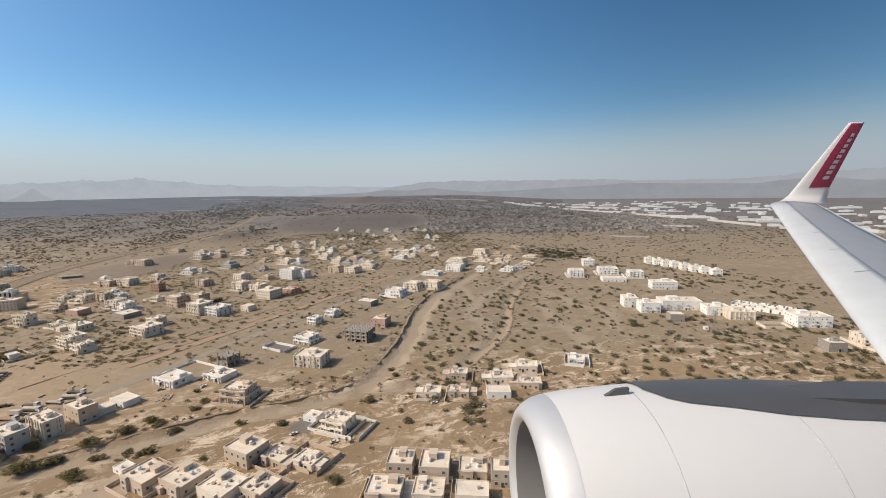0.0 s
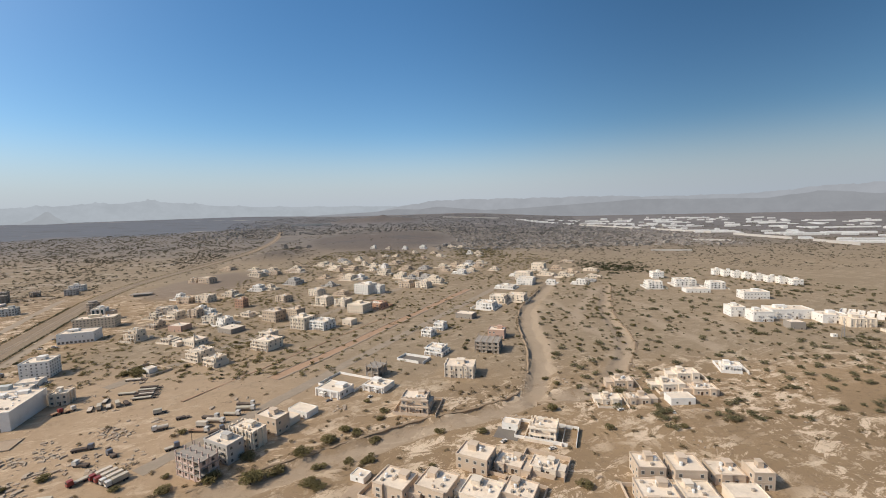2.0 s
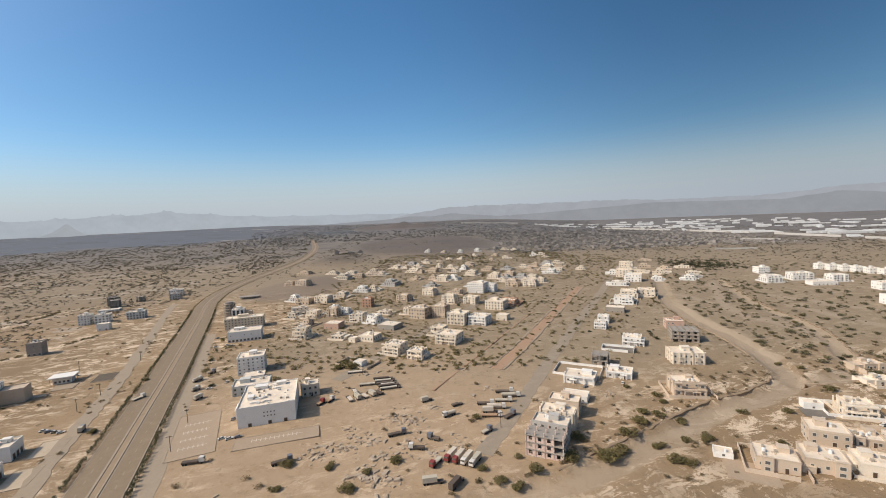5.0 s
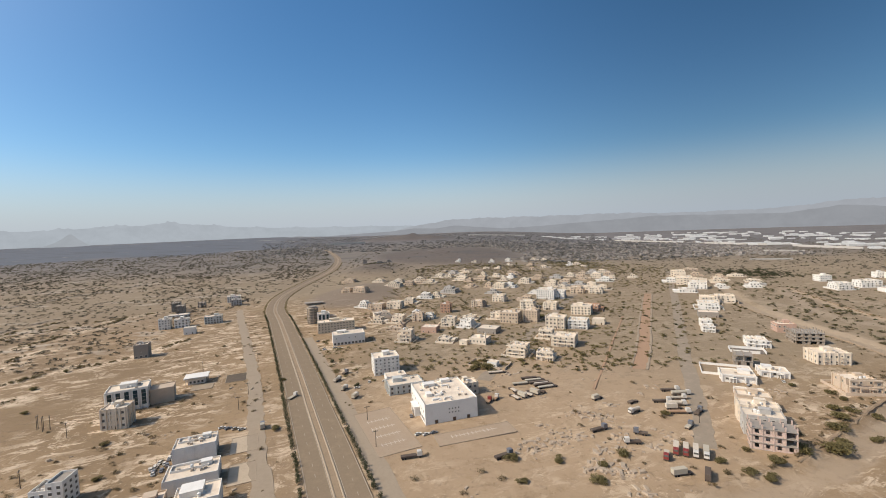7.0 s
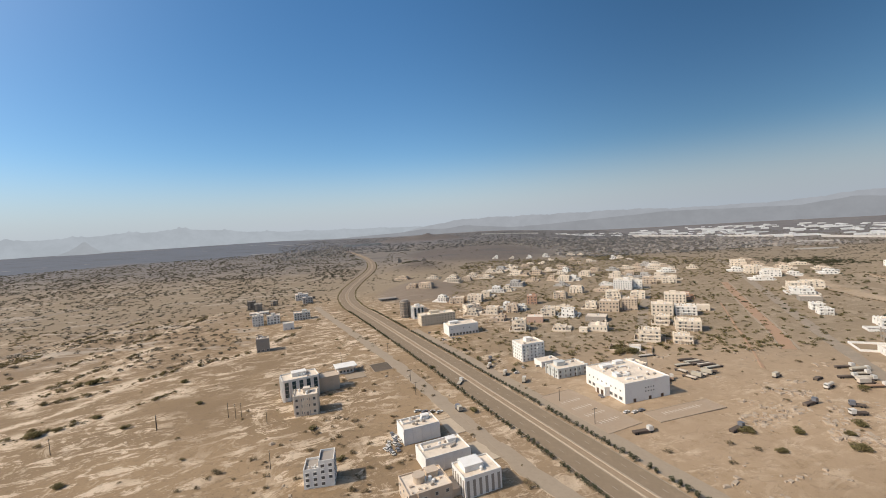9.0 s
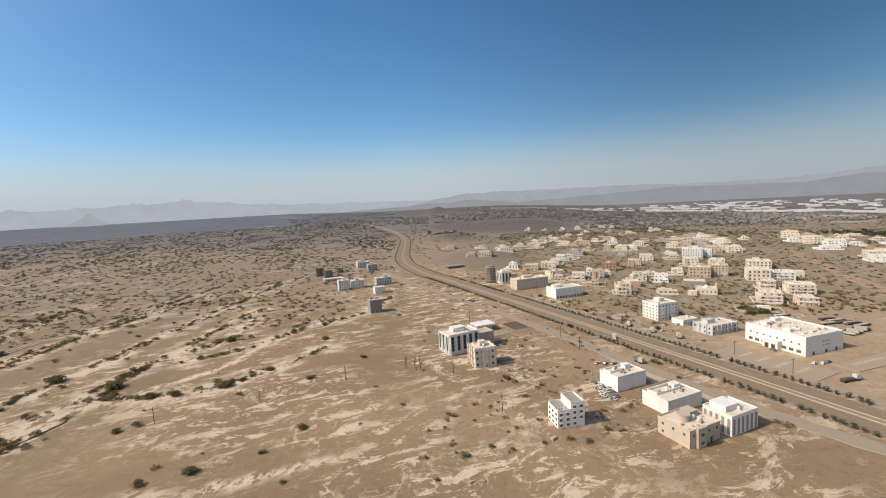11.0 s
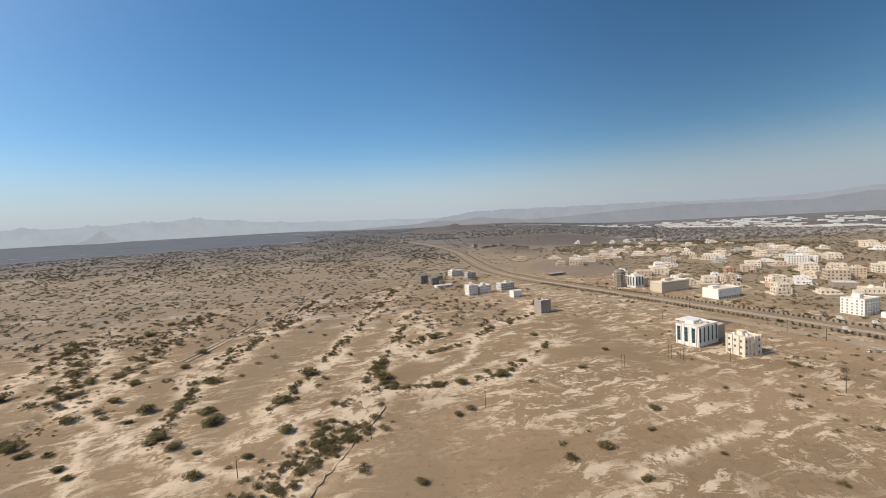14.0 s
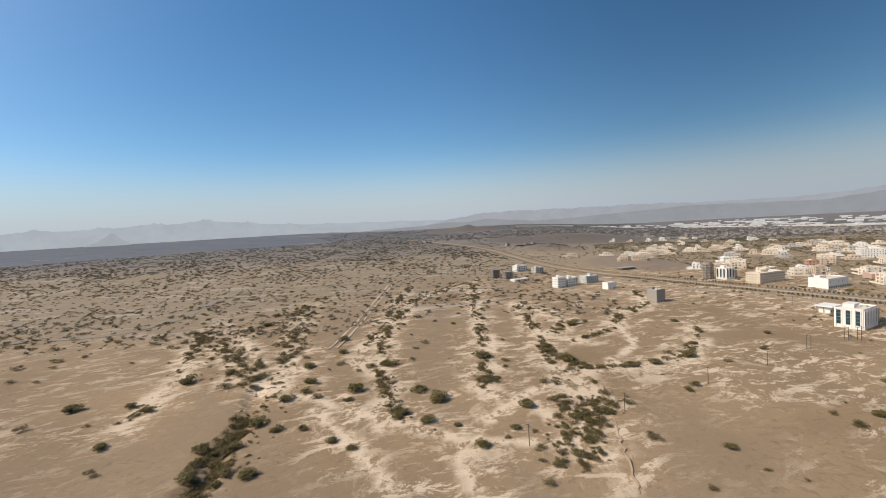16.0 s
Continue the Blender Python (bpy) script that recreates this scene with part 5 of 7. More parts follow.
outbuilding(-221.4, 313.9, 14.6, 12.1, 3.7, -29, CONCRETE)
villa(-249.4, 343.2, 11.4, 9.5, 6.3, -17, CREAM)
villa(-235.2, 334.2, 10.5, 8.7, 5.8, -29, WHITE)
villa(-273.8, 364.7, 9.4, 7.9, 6.7, -17, SAND)
villa(-291.1, 365.4, 10.8, 9.0, 5.8, -17, CREAM)
block(-248.8, 396.7, 8.9, 7.4, 8.2, -17, ORANGE)
block(-199.2, 341.6, 14.8, 12.3, 8.6, -29, SAND)
block(-182.5, 341.6, 11.4, 9.5, 9.5, -29, SAND)
block(-170.0, 316.6, 13.8, 11.5, 8.8, -29, CREAM)
villa(-154.2, 312.8, 14.0, 11.7, 6.2, -29, WHITE)
villa(-185.2, 290.0, 9.2, 7.7, 5.7, -29, CREAM)
villa(-179.2, 270.4, 14.3, 11.9, 6.2, -29, CREAM)
block(-134.1, 360.1, 16.2, 13.5, 7.5, -29, CREAM)
villa(-120.9, 373.3, 15.3, 12.7, 4.3, -29, ORANGE)
block(-140.7, 441.5, 18.0, 15.0, 10.2, -29, WHITE)
villa(-126.7, 440.0, 10.2, 8.5, 8.2, -29, WHITE)
villa(-153.2, 386.4, 12.4, 10.3, 6.3, -29, CREAM)
villa(-172.0, 395.0, 13.2, 11.0, 7.3, -29, CREAM)
villa(-79.9, 461.5, 14.6, 12.2, 6.5, -29, CREAM)
villa(-98.5, 467.8, 14.4, 12.0, 7.1, -29, SAND)
villa(-190.4, 440.6, 13.3, 11.1, 6.6, -29, CREAM)
villa(-215.6, 415.6, 12.3, 10.3, 6.2, -29, SAND)
villa(-298.3, 430.3, 14.5, 12.1, 6.8, -17, CREAM)
villa(-316.4, 429.7, 15.1, 12.6, 5.8, -17, SAND)
villa(-347.0, 531.7, 17.0, 12.0, 6.2, -17, SAND)
villa(-365.4, 537.9, 12.0, 10.0, 5.0, -17, SAND)
outbuilding(-242.8, 283.1, 5.3, 4.5, 3.0, -29, CREAM)
villa(-264.0, 370.6, 8.1, 6.8, 4.3, -17, WHITE)
villa(-207.8, 357.6, 9.2, 7.7, 5.4, -29, CREAM)
outbuilding(-135.9, 320.4, 8.6, 7.2, 4.3, -29, CREAM)
villa(37.9, 489.0, 17.6, 14.7, 8.6, -29, CREAM)
villa(32.5, 457.9, 17.4, 14.5, 7.5, -29, WHITE)
villa(74.8, 562.4, 17.6, 14.6, 7.9, -29, CREAM)


# ---- single buildings ----
def supermarket():
    """The white box beside the highway: blank walls, a ground-floor canopy, small square windows, a cluttered roof and its paved yard."""
    x, y, rot, w, d, h = -261.5, 184.0, 14.0, 22.0, 25.5, 8.2
    rng = random.Random(8)
    house = thing("supermarket", x, y, rot, "large white flat-roofed supermarket box beside a paved car park", "supermarket", "", 18)
    shell(house, w, d, h - 0.6, WHITE, 0.6, False)
    for i in range(2):
        for k in range(4):
            stamp("window", WINDOW, house, pose(-1.0 + k * 1.3, -d / 2, 3.6 + 1.5 * i) @ Matrix.Diagonal((0.55, 1, 0.6, 1)))
    for k in range(8):
        if k not in (3, 4):
            stamp("shop_window", WINDOW, house, pose(-w / 2, (k - 3.5) * 2.9, 1.5, 0, 0, 270) @ Matrix.Diagonal((2.1, 1, 1.5, 1)))
        stamp("window", WINDOW, house, pose(-w / 2, (k - 3.5) * 2.9, 4.6, 0, 0, 270) @ Matrix.Diagonal((0.9, 1, 0.8, 1)))
    for at in (-6.5, 1.0, 7.0):
        stamp("shutter", DOORWAY, house, pose(at, -d / 2, 0) @ Matrix.Diagonal((1.5, 1, 1.6, 1)))
    bm = bmesh.new()
    loft(bm, 2.2, 6.4, [(-0.5, 0), (3.6, 0), (3.6, 0.3), (4.0, 0.3)])
    bm.transform(Matrix.Translation((-w / 2 - 1.11, 0.0, 0)))
    part("entrance_porch", bm, WHITE, house)
    for k in (-1, 1):
        stamp("door", DOORWAY, house, pose(-w / 2 - 2.21, k * 1.4, 0, 0, 0, 270) @ Matrix.Diagonal((1.9, 1, 2.4, 1)))
    roof_clutter(house, w * 0.9, d * 0.9, h - 0.54, rng, 9.0)
    for k in range(26):
        bm = bmesh.new()
        px, py, a, b = rng.uniform(-0.44, 0.4) * w, rng.uniform(-0.45, 0.42) * d, rng.choice((0.4, 0.7, 1.2, 3.0)), rng.choice((0.3, 0.5, 0.9, 2.2))
        box(bm, px, py, h - 0.536, px + a, py + b, h - 0.536 + rng.uniform(0.25, 0.8))
        part("roof_curb", bm, WHITE, house)
    for dx, dy, sw, sd in ((-4, 8, 5, 3), (4, 10, 4, 2.4), (-7, -3, 2.2, 3)):
        stair_room(house, dx, dy, sw, sd, h - 0.6, WHITE, 1.3)
    return house


supermarket()


def round_tower():
    """An unfinished round tower: slabs on a ring of columns about a core, its floors open and dark between them."""
    house = thing("office_tower", -366.0, 375.5, 0, "round unfinished office tower of bare tan concrete floors", "office building", "", 7)
    for f in range(6):
        bm = bmesh.new()
        lathe(bm, ((f * 2.3 + 1.75, 4.9), (f * 2.3 + 2.3, 4.9)), 20)
        part("floor_slab", bm, RAW, house)
        for k in range(9):
            bm = bmesh.new()
            a = k * math.tau / 9 + 0.2
            tube(bm, (4.4 * math.cos(a), 4.4 * math.sin(a), f * 2.3 - (0.6 if f == 0 else 0.0)), (4.4 * math.cos(a), 4.4 * math.sin(a), f * 2.3 + 1.752), 0.32, 0.32, 6)
            part("column", bm, RAW, house)
    bm = bmesh.new()
    lathe(bm, ((-0.5, 3.3), (15.2, 3.3)), 14)
    part("core", bm, CONCRETE, house, "grey concrete stair core")


round_tower()


# ---- paved yards ----
def yard(x, y, w, d, rot, stalls, label, paving=PAVING):
    """A flat slab with painted stall lines."""
    ob = thing("car_park", x, y, rot, label, "car park", "", math.hypot(w, d) / 2)
    bm = bmesh.new()
    box(bm, -w / 2, -d / 2, -0.8, w / 2, d / 2, 0.15)
    part("paving", bm, paving, ob)
    bm = bmesh.new()
    ring(bm, -w / 2 - 0.25, -d / 2 - 0.25, -0.8, w / 2 + 0.25, d / 2 + 0.25, 0.24, 0.25)
    part("kerb_edge", bm, KERB, ob)
    for row in stalls:
        span = w * 0.62
        for k in range(int(span / 1.6)):
            bm = bmesh.new()
            px = -span / 2 + 0.3 + k * 1.6
            box(bm, px - 0.09, row * d - 1.25, 0.1, px + 0.09, row * d + 1.25, 0.156)
            part("stall_line", bm, STALL_PAINT, ob)
        bm = bmesh.new()
        box(bm, -span / 2, row * d - 0.1, 0.1, span / 2, row * d + 0.1, 0.159)
        part("stall_line", bm, STALL_PAINT, ob)
    return ob


yard(-285.0, 168.0, 15.5, 38.0, 22, (-0.3, -0.12, 0.06, 0.24), "reddish paved car park with white stall lines")
yard(-250.5, 160.0, 30.0, 8.5, 14, (0.1,), "reddish paved yard strip before the supermarket")
yard(-337.0, 163.5, 9.0, 13.0, 20, (), "pale paved forecourt beside warehouses", PALE_PAVING)
yard(-329.5, 143.5, 8.0, 13.0, 20, (), "pale paved forecourt beside a warehouse", PALE_PAVING)
yard(-373.5, 241.0, 10.0, 13.5, 20, (), "dark brown asphalt lot beside the track", OLD_ASPHALT)
yard(-386.0, 229.5, 9.5, 9.5, 20, (), "dusty paved forecourt of a filling station", SOIL_PALE)


def court(x, y, w, d, rot, paving, label):
    """A slab of paving before or behind a house."""
    ob = thing("paved_court", x, y, rot, label, "courtyard", "paved courts")
    bm = bmesh.new()
    box(bm, -w / 2, -d / 2, -0.8, w / 2, d / 2, 0.2)
    part("slab", bm, paving, ob)


court(-85.0, 236.5, 16.3, 8.3, -29, GREY_PAVING, "dark grey paved court inside a white garden wall")
court(-47.5, 152.5, 9.0, 8.0, -24, GREY_PAVING, "dark grey paved forecourt beside a villa")
court(-97.0, 121.0, 13.0, 11.0, -29, PAVING, "pinkish paved court beside box houses")


# ---- compound walls ----
def compound(x, y, w, d, rot, h, wall):
    ob = thing("compound_wall", x, y, rot, f"{words(wall)} garden wall round a house yard", "wall", "compound walls")
    for x0, y0, x1, y1 in ((-w / 2, -d / 2, w / 2 - 3, -d / 2 + 0.2), (-w / 2, d / 2 - 0.2, w / 2, d / 2), (-w / 2, -d / 2 + 0.2, -w / 2 + 0.2, d / 2 - 0.2), (w / 2 - 0.2, -d / 2 + 0.2, w / 2, d / 2 - 0.2)):
        bm = bmesh.new()
        box(bm, x0, y0, -1.0, x1, y1, h)
        part("wall_side", bm, wall, ob)


for _ob in [o for o in scene.objects if o.parent is None and o.name.startswith("house")]:
    _x, _y, _ = _ob.matrix_basis.translation
    _r = random.Random(int(_x * 31 + _y))
    if _y < 420 and _r.random() < 0.6:
        _w = next(c for c in _ob.children if c.name.startswith("wall"))
        compound(_x + _r.uniform(-0.6, 0.6), _y + _r.uniform(-0.6, 0.6), _w.dimensions.x + _r.uniform(3.5, 6), _w.dimensions.y + _r.uniform(5, 7.5), math.degrees(_ob.rotation_euler.z), _r.uniform(1.1, 1.5), _w.data.materials[0])
compound(-85.0, 236.5, 17, 9, -29, 1.5, WHITE)
compound(-118.0, 208.5, 22, 16, -29, 1.3, WHITE)
compound(-39.5, 131.5, 15, 12, -29, 1.6, SAND)
compound(-33.0, 151.0, 22, 13, -24, 1.4, WHITE)
compound(214.0, 244.0, 15.0, 10.0, -10, 1.6, CREAM)
compound(-233.0, 238.0, 22, 12, -29, 1.3, SAND)


# ---- village houses in the distance ----
ROOF_DUSTY = plaster("dusty_roof_screed", (0.64, 0.54, 0.43), dusty=(0.44, 0.36, 0.28), wear=0.7, grain=1.2, vary=0.4)


def far_house(x, y, w, d, h, rot, wall, storeys):
    ob = thing("house", x, y, rot, f"{words(wall)} flat-roofed village house, {NUMBER_WORDS[storeys]} storeys", "house", "distant village houses", math.hypot(w, d) / 2)
    rng = random.Random(int(x * 5 + y * 3))
    low = h if storeys == 1 else h * (storeys - 1) / storeys
    turn = rng.choice((-1, 1))
    uw, ud = w * rng.uniform(0.62, 0.92), d * rng.uniform(0.66, 0.94)
    ux, uy = turn * (w - uw) / 2, (d - ud) / 2
    bm = bmesh.new()
    loft(bm, w, d, [(-1.5, 0), (low - 0.12, 0), (low - 0.12, 0.1), (low, 0.1)])
    ring(bm, -w / 2 - 0.1, -d / 2 - 0.1, low + 0.002, w / 2 + 0.1, d / 2 + 0.1, low + 0.45, 0.22)
    if y < 620:
        merlons(bm, -w / 2 - 0.1, -d / 2 - 0.1, w / 2 + 0.1, d / 2 + 0.1, low + 0.45, 0.22, 0.35)
        for f in (-0.5, -0.16, 0.18, 0.5):
            box(bm, f * (w - 0.6) - 0.25, -d / 2 - 0.4, -1.0, f * (w - 0.6) + 0.25, -d / 2 - 0.002, low + 0.5)
    if y < 1000:
        panes_on(bm, (0, 0), w, d, 0.2, low, max(1, storeys - 1), 2.7, (1.2, 1.25), "flr", rng, 0.15)
    part("wall", bm, (wall, PANE), ob)
    bm = bmesh.new()
    box(bm, -w / 2 + 0.13, -d / 2 + 0.13, low + 0.003, w / 2 - 0.13, d / 2 - 0.13, low + 0.1)
    part("roof", bm, ROOF_DUSTY, ob)
    if y < 700:
        bm = bmesh.new()
        yw, yd, yx = w * 0.5 + rng.uniform(2.0, 4.5), d * 0.5 + rng.uniform(2.0, 5.0), turn * 1.2
        ring(bm, yx - yw, -yd, -1.5, yx + yw, yd * 0.9, rng.uniform(0.9, 1.3), 0.25)
        part("yard_wall", bm, wall, ob)
    bm = bmesh.new()
    if storeys == 1:
        box(bm, -w * 0.3, d * 0.05, h + 0.1, w * 0.0, d * 0.35, h + 1.5)
        part("stair_room", bm, wall, ob)
    else:
        box(bm, ux - uw / 2 + 0.14, uy - ud / 2 + 0.14, low + 0.1, ux + uw / 2 - 0.14, uy + ud / 2 - 0.14, h + 0.1)
        box(bm, ux - uw * 0.3, uy - ud * 0.1, h + 0.1, ux + uw * 0.05, uy + ud * 0.3, h + 1.3)
        ring(bm, ux - uw / 2 + 0.1, uy - ud / 2 + 0.1, h + 0.1, ux + uw / 2 - 0.1, uy + ud / 2 - 0.1, h + 0.5, 0.2)
        if y < 1000:
            panes_on(bm, (ux, uy), uw - 0.28, ud - 0.28, low + 0.2, h + 0.1, 1, 2.7, (1.2, 1.15), "flr", rng, 0.1)
        part("upper_storey", bm, (wall, PANE), ob)
    bm = bmesh.new()
    side = rng.choice((-1, 1))
    box(bm, side * w / 2 - (0.0 if side > 0 else w * 0.4) + 0.002 * side, -d * 0.3, -1.5, side * w / 2 + (w * 0.4 if side > 0 else 0.0) + 0.002 * side, d * 0.42, 2.0)
    part("annex", bm, wall, ob)


def free_spot(x, y, r):
    return all((x - a) ** 2 + (y - b) ** 2 > (r + c) ** 2 for a, b, c in FOOTPRINTS)


def scatter_village(seed, origin, rot, nx, ny, cell, chance, size, walls, inside):
    rng = random.Random(seed)
    c, s = math.cos(radians(rot)), math.sin(radians(rot))
    for i in range(nx):
        for j in range(ny):
            u, v = (i + rng.uniform(-0.22, 0.22)) * cell[0], (j + rng.uniform(-0.22, 0.22)) * cell[1]
            x, y = origin[0] + c * u - s * v, origin[1] + s * u + c * v
            w, d = rng.uniform(*size), rng.uniform(*size) * 0.85
            storeys = rng.choice((1, 1, 1, 2, 2, 2, 3))
            if rng.random() < chance and inside(x, y) and free_spot(x, y, 0.45 * w) and float(distance_to(HIGHWAY, x, y)) > 30 and float(hills(x, y)) < 5:
                far_house(x, y, w, d, storeys * 1.8 + 0.4, rot + rng.uniform(-4, 4), rng.choice(walls), storeys)


VILLAGE_WALLS = (CREAM, CREAM, SAND, PALE_GREY, CREAM, WHITE, SAND)
# white houses along the crest behind the village, and a dark compound by the highway's bend
for _x, _y, _w, _k in ((-192, 942, 9, 3), (-121, 920, 9, 3), (-84, 934, 11, 3), (-20, 960, 13, 2), (2, 948, 10, 2), (6, 790, 9, 3), (-158, 930, 8, 2), (24, 801, 12, 2), (-52, 760, 12, 2), (-240, 700, 10, 2), (-275, 655, 11, 2), (-306, 640, 12, 2), (-262, 618, 14, 2)):
    far_house(_x, _y, _w, _w * 0.8, 2.3 * _k, -20, WHITE if _k == 3 else CREAM, _k)
for _x, _y, _w, _k in ((-412, 1030, 10, 4), (-372, 997, 14, 2), (-352, 1012, 10, 2)):
    far_house(_x, _y, _w, _w * 0.8, 2.2 * _k, 20, CONCRETE, _k)
far_house(-308.8, 591.3, 17.0, 13.6, 5.9, -17, CREAM, 3)
far_house(-289.6, 605.0, 12.2, 9.8, 5.0, -17, SAND, 2)
far_house(-285.6, 455.0, 12.6, 10.1, 5.2, -17, CREAM, 2)
far_house(-265.6, 484.4, 13.4, 10.8, 5.5, -17, WHITE, 2)
far_house(-253.9, 486.7, 9.8, 7.9, 4.9, -29, CREAM, 2)
far_house(-236.1, 518.0, 15.7, 12.6, 6.6, -29, PALE_GREY, 3)
far_house(-271.2, 623.4, 15.8, 12.6, 4.3, -17, SAND, 2)
far_house(-213.7, 634.3, 17.0, 13.6, 5.2, -29, CREAM, 2)
far_house(-185.5, 622.5, 14.2, 11.3, 5.1, -29, SAND, 2)
far_house(-243.4, 685.5, 13.9, 11.1, 4.4, -29, CREAM, 2)
far_house(-209.7, 554.3, 11.2, 9.0, 3.8, -29, SAND, 2)
far_house(-218.5, 726.8, 14.7, 11.8, 4.6, -29, PALE_GREY, 2)
far_house(-174.0, 533.0, 14.8, 11.8, 6.3, -29, CREAM, 3)
far_house(-158.9, 535.3, 12.2, 9.7, 5.4, -29, WHITE, 2)
far_house(-133.8, 568.4, 14.4, 11.5, 6.2, -29, CREAM, 3)
far_house(-105.5, 606.1, 12.3, 9.8, 5.0, -29, SAND, 2)
far_house(-155.9, 654.6, 13.3, 10.6, 4.2, -29, CREAM, 2)
far_house(-125.2, 673.7, 13.6, 10.9, 4.3, -29, SAND, 2)
far_house(-109.4, 530.0, 13.4, 10.7, 6.7, -29, CREAM, 3)
far_house(-89.5, 536.2, 13.5, 10.8, 6.3, -29, SAND, 3)
far_house(-76.8, 517.6, 11.8, 9.4, 5.2, -29, PALE_GREY, 2)
far_house(-66.4, 500.7, 15.2, 12.1, 5.5, -29, CREAM, 2)
far_house(-63.4, 482.6, 8.8, 7.0, 4.4, -29, CREAM, 2)
far_house(-49.8, 581.9, 13.2, 10.6, 4.8, -29, SAND, 2)
far_house(-27.0, 589.5, 14.9, 11.9, 5.4, -29, CREAM, 2)
far_house(-31.8, 551.4, 12.5, 10.0, 4.5, -29, WHITE, 2)
far_house(-12.6, 641.5, 13.0, 10.4, 4.7, -29, PALE_GREY, 2)
far_house(6.2, 645.3, 11.4, 9.1, 4.1, -29, CREAM, 2)
far_house(-3.1, 608.4, 10.8, 8.6, 3.9, -29, SAND, 2)
far_house(-51.4, 619.1, 12.5, 10.0, 3.9, -29, CREAM, 2)
far_house(-77.3, 604.5, 12.2, 9.8, 3.9, -29, PALE_GREY, 2)
far_house(70.9, 552.8, 14.0, 11.2, 5.0, -29, CREAM, 2)
far_house(37.7, 513.7, 13.0, 10.4, 4.2, -29, WHITE, 2)
far_house(8.7, 439.3, 14.6, 11.7, 2.8, -29, WHITE, 1)
far_house(-382.7, 668.1, 16.9, 13.5, 4.9, -17, SAND, 2)
far_house(-335.5, 649.2, 13.1, 10.5, 4.1, -17, CREAM, 2)
scatter_village(41, (-420, 470), -29, 24, 22, (24, 23), 0.17, (7.0, 11.0), VILLAGE_WALLS, lambda x, y: 430 < y < 860 and -430 < x < 40 and x < 0.55 * y - 290 and np.hypot((x + 352) / 62, (y - 545) / 95) > 1.0 and abs(x + 225) + abs(y - 425) * 0.6 > 55)
scatter_village(43, (40, 470), -29, 9, 8, (28, 27), 0.22, (9, 13), VILLAGE_WALLS, lambda x, y: 440 < y < 700 and 10 < x < 140)
scatter_village(44, (-330, 300), -20, 9, 8, (24, 24), 0.30, (8, 11), VILLAGE_WALLS, lambda x, y: 262 < y < 440 and -330 < x < -215 and (x * 7.3 + y * 3.1) % 1 < 0.6)


def distant_houses():
    """The countless low houses of the farther villages, joined."""
    rng = random.Random(31)
    spots = [(rng.uniform(-120 - 0.02 * y, 330 + 0.35 * y), y) for y in (900 * (2.4 ** rng.random()) for _ in range(760))]
    spots += [(rng.gauss(-770, 90) - 0.12 * (y - 1700), y) for y in (rng.uniform(1400, 2500) for _ in range(230))]
    verts, faces = [], []
    for x, y in spots:
        if float(hills(x, y)) > 3 or not free_spot(x, y, 7) or np.hypot((x + 200) / 210, (y - 1250) / 380) < 1:
            continue
        w, d, h, a, z0 = rng.uniform(2.5, 6), rng.uniform(2.5, 5), rng.choice((1.8, 2.0, 2.3, 3.8)), rng.choice((-0.5, -0.35, 0.2)), float(ground_height(x, y))
        c, s = math.cos(a), math.sin(a)
        for bw, bd, lo, hi, dx in ((w, d, -1.0, h, 0.0), (w * 0.4, d * 0.5, h + 0.01, h + 1.5, w * rng.uniform(-0.4, 0.4))):
            k = len(verts)
            for z in (lo, hi):
                verts += [(x + c * (u + dx) - s * v, y + s * (u + dx) + c * v, z0 + z) for u, v in ((-bw, -bd), (bw, -bd), (bw, bd), (-bw, bd))]
            faces += [(k, k + 1, k + 5, k + 4), (k + 1, k + 2, k + 6, k + 5), (k + 2, k + 3, k + 7, k + 6), (k + 3, k, k + 4, k + 7), (k + 4, k + 5, k + 6, k + 7)]
    # cream plaster dulled in its base colour to stand for haze
    tagged(new("distant_houses", mesh_raw("distant_houses", verts, faces, plaster("hazy_cream_plaster", (0.32, 0.285, 0.25), wear=0.6))), "countless low cream houses of distant villages", "houses", kind="stuff")


distant_houses()


# ---- white sheds of the industrial estate ----
def unit_shed():
    bm = bmesh.new()
    v = [bm.verts.new(p) for p in ((-0.5, -0.5, -0.2), (0.5, -0.5, -0.2), (0.5, 0.5, -0.2), (-0.5, 0.5, -0.2), (-0.5, -0.5, 0.75), (0.5, -0.5, 0.75), (0.5, 0.5, 0.75), (-0.5, 0.5, 0.75), (-0.5, 0, 1.0), (0.5, 0, 1.0))]
    for q in ((0, 1, 5, 4), (1, 2, 6, 9, 5), (2, 3, 7, 6), (3, 0, 4, 8, 7), (4, 5, 9, 8), (8, 9, 6, 7)):
        bm.faces.new([v[i] for i in q])
    return mesh_of("shed", bm, plaster("white_sheet_metal", (0.66, 0.64, 0.60), dusty=(0.40, 0.36, 0.31), wear=0.5, rough=0.5, vary=0.35))


SHED = unit_shed()
ESTATE_EDGE = ((520, 2750), (680, 2200), (790, 1650), (860, 1300), (850, 1000), (800, 800))


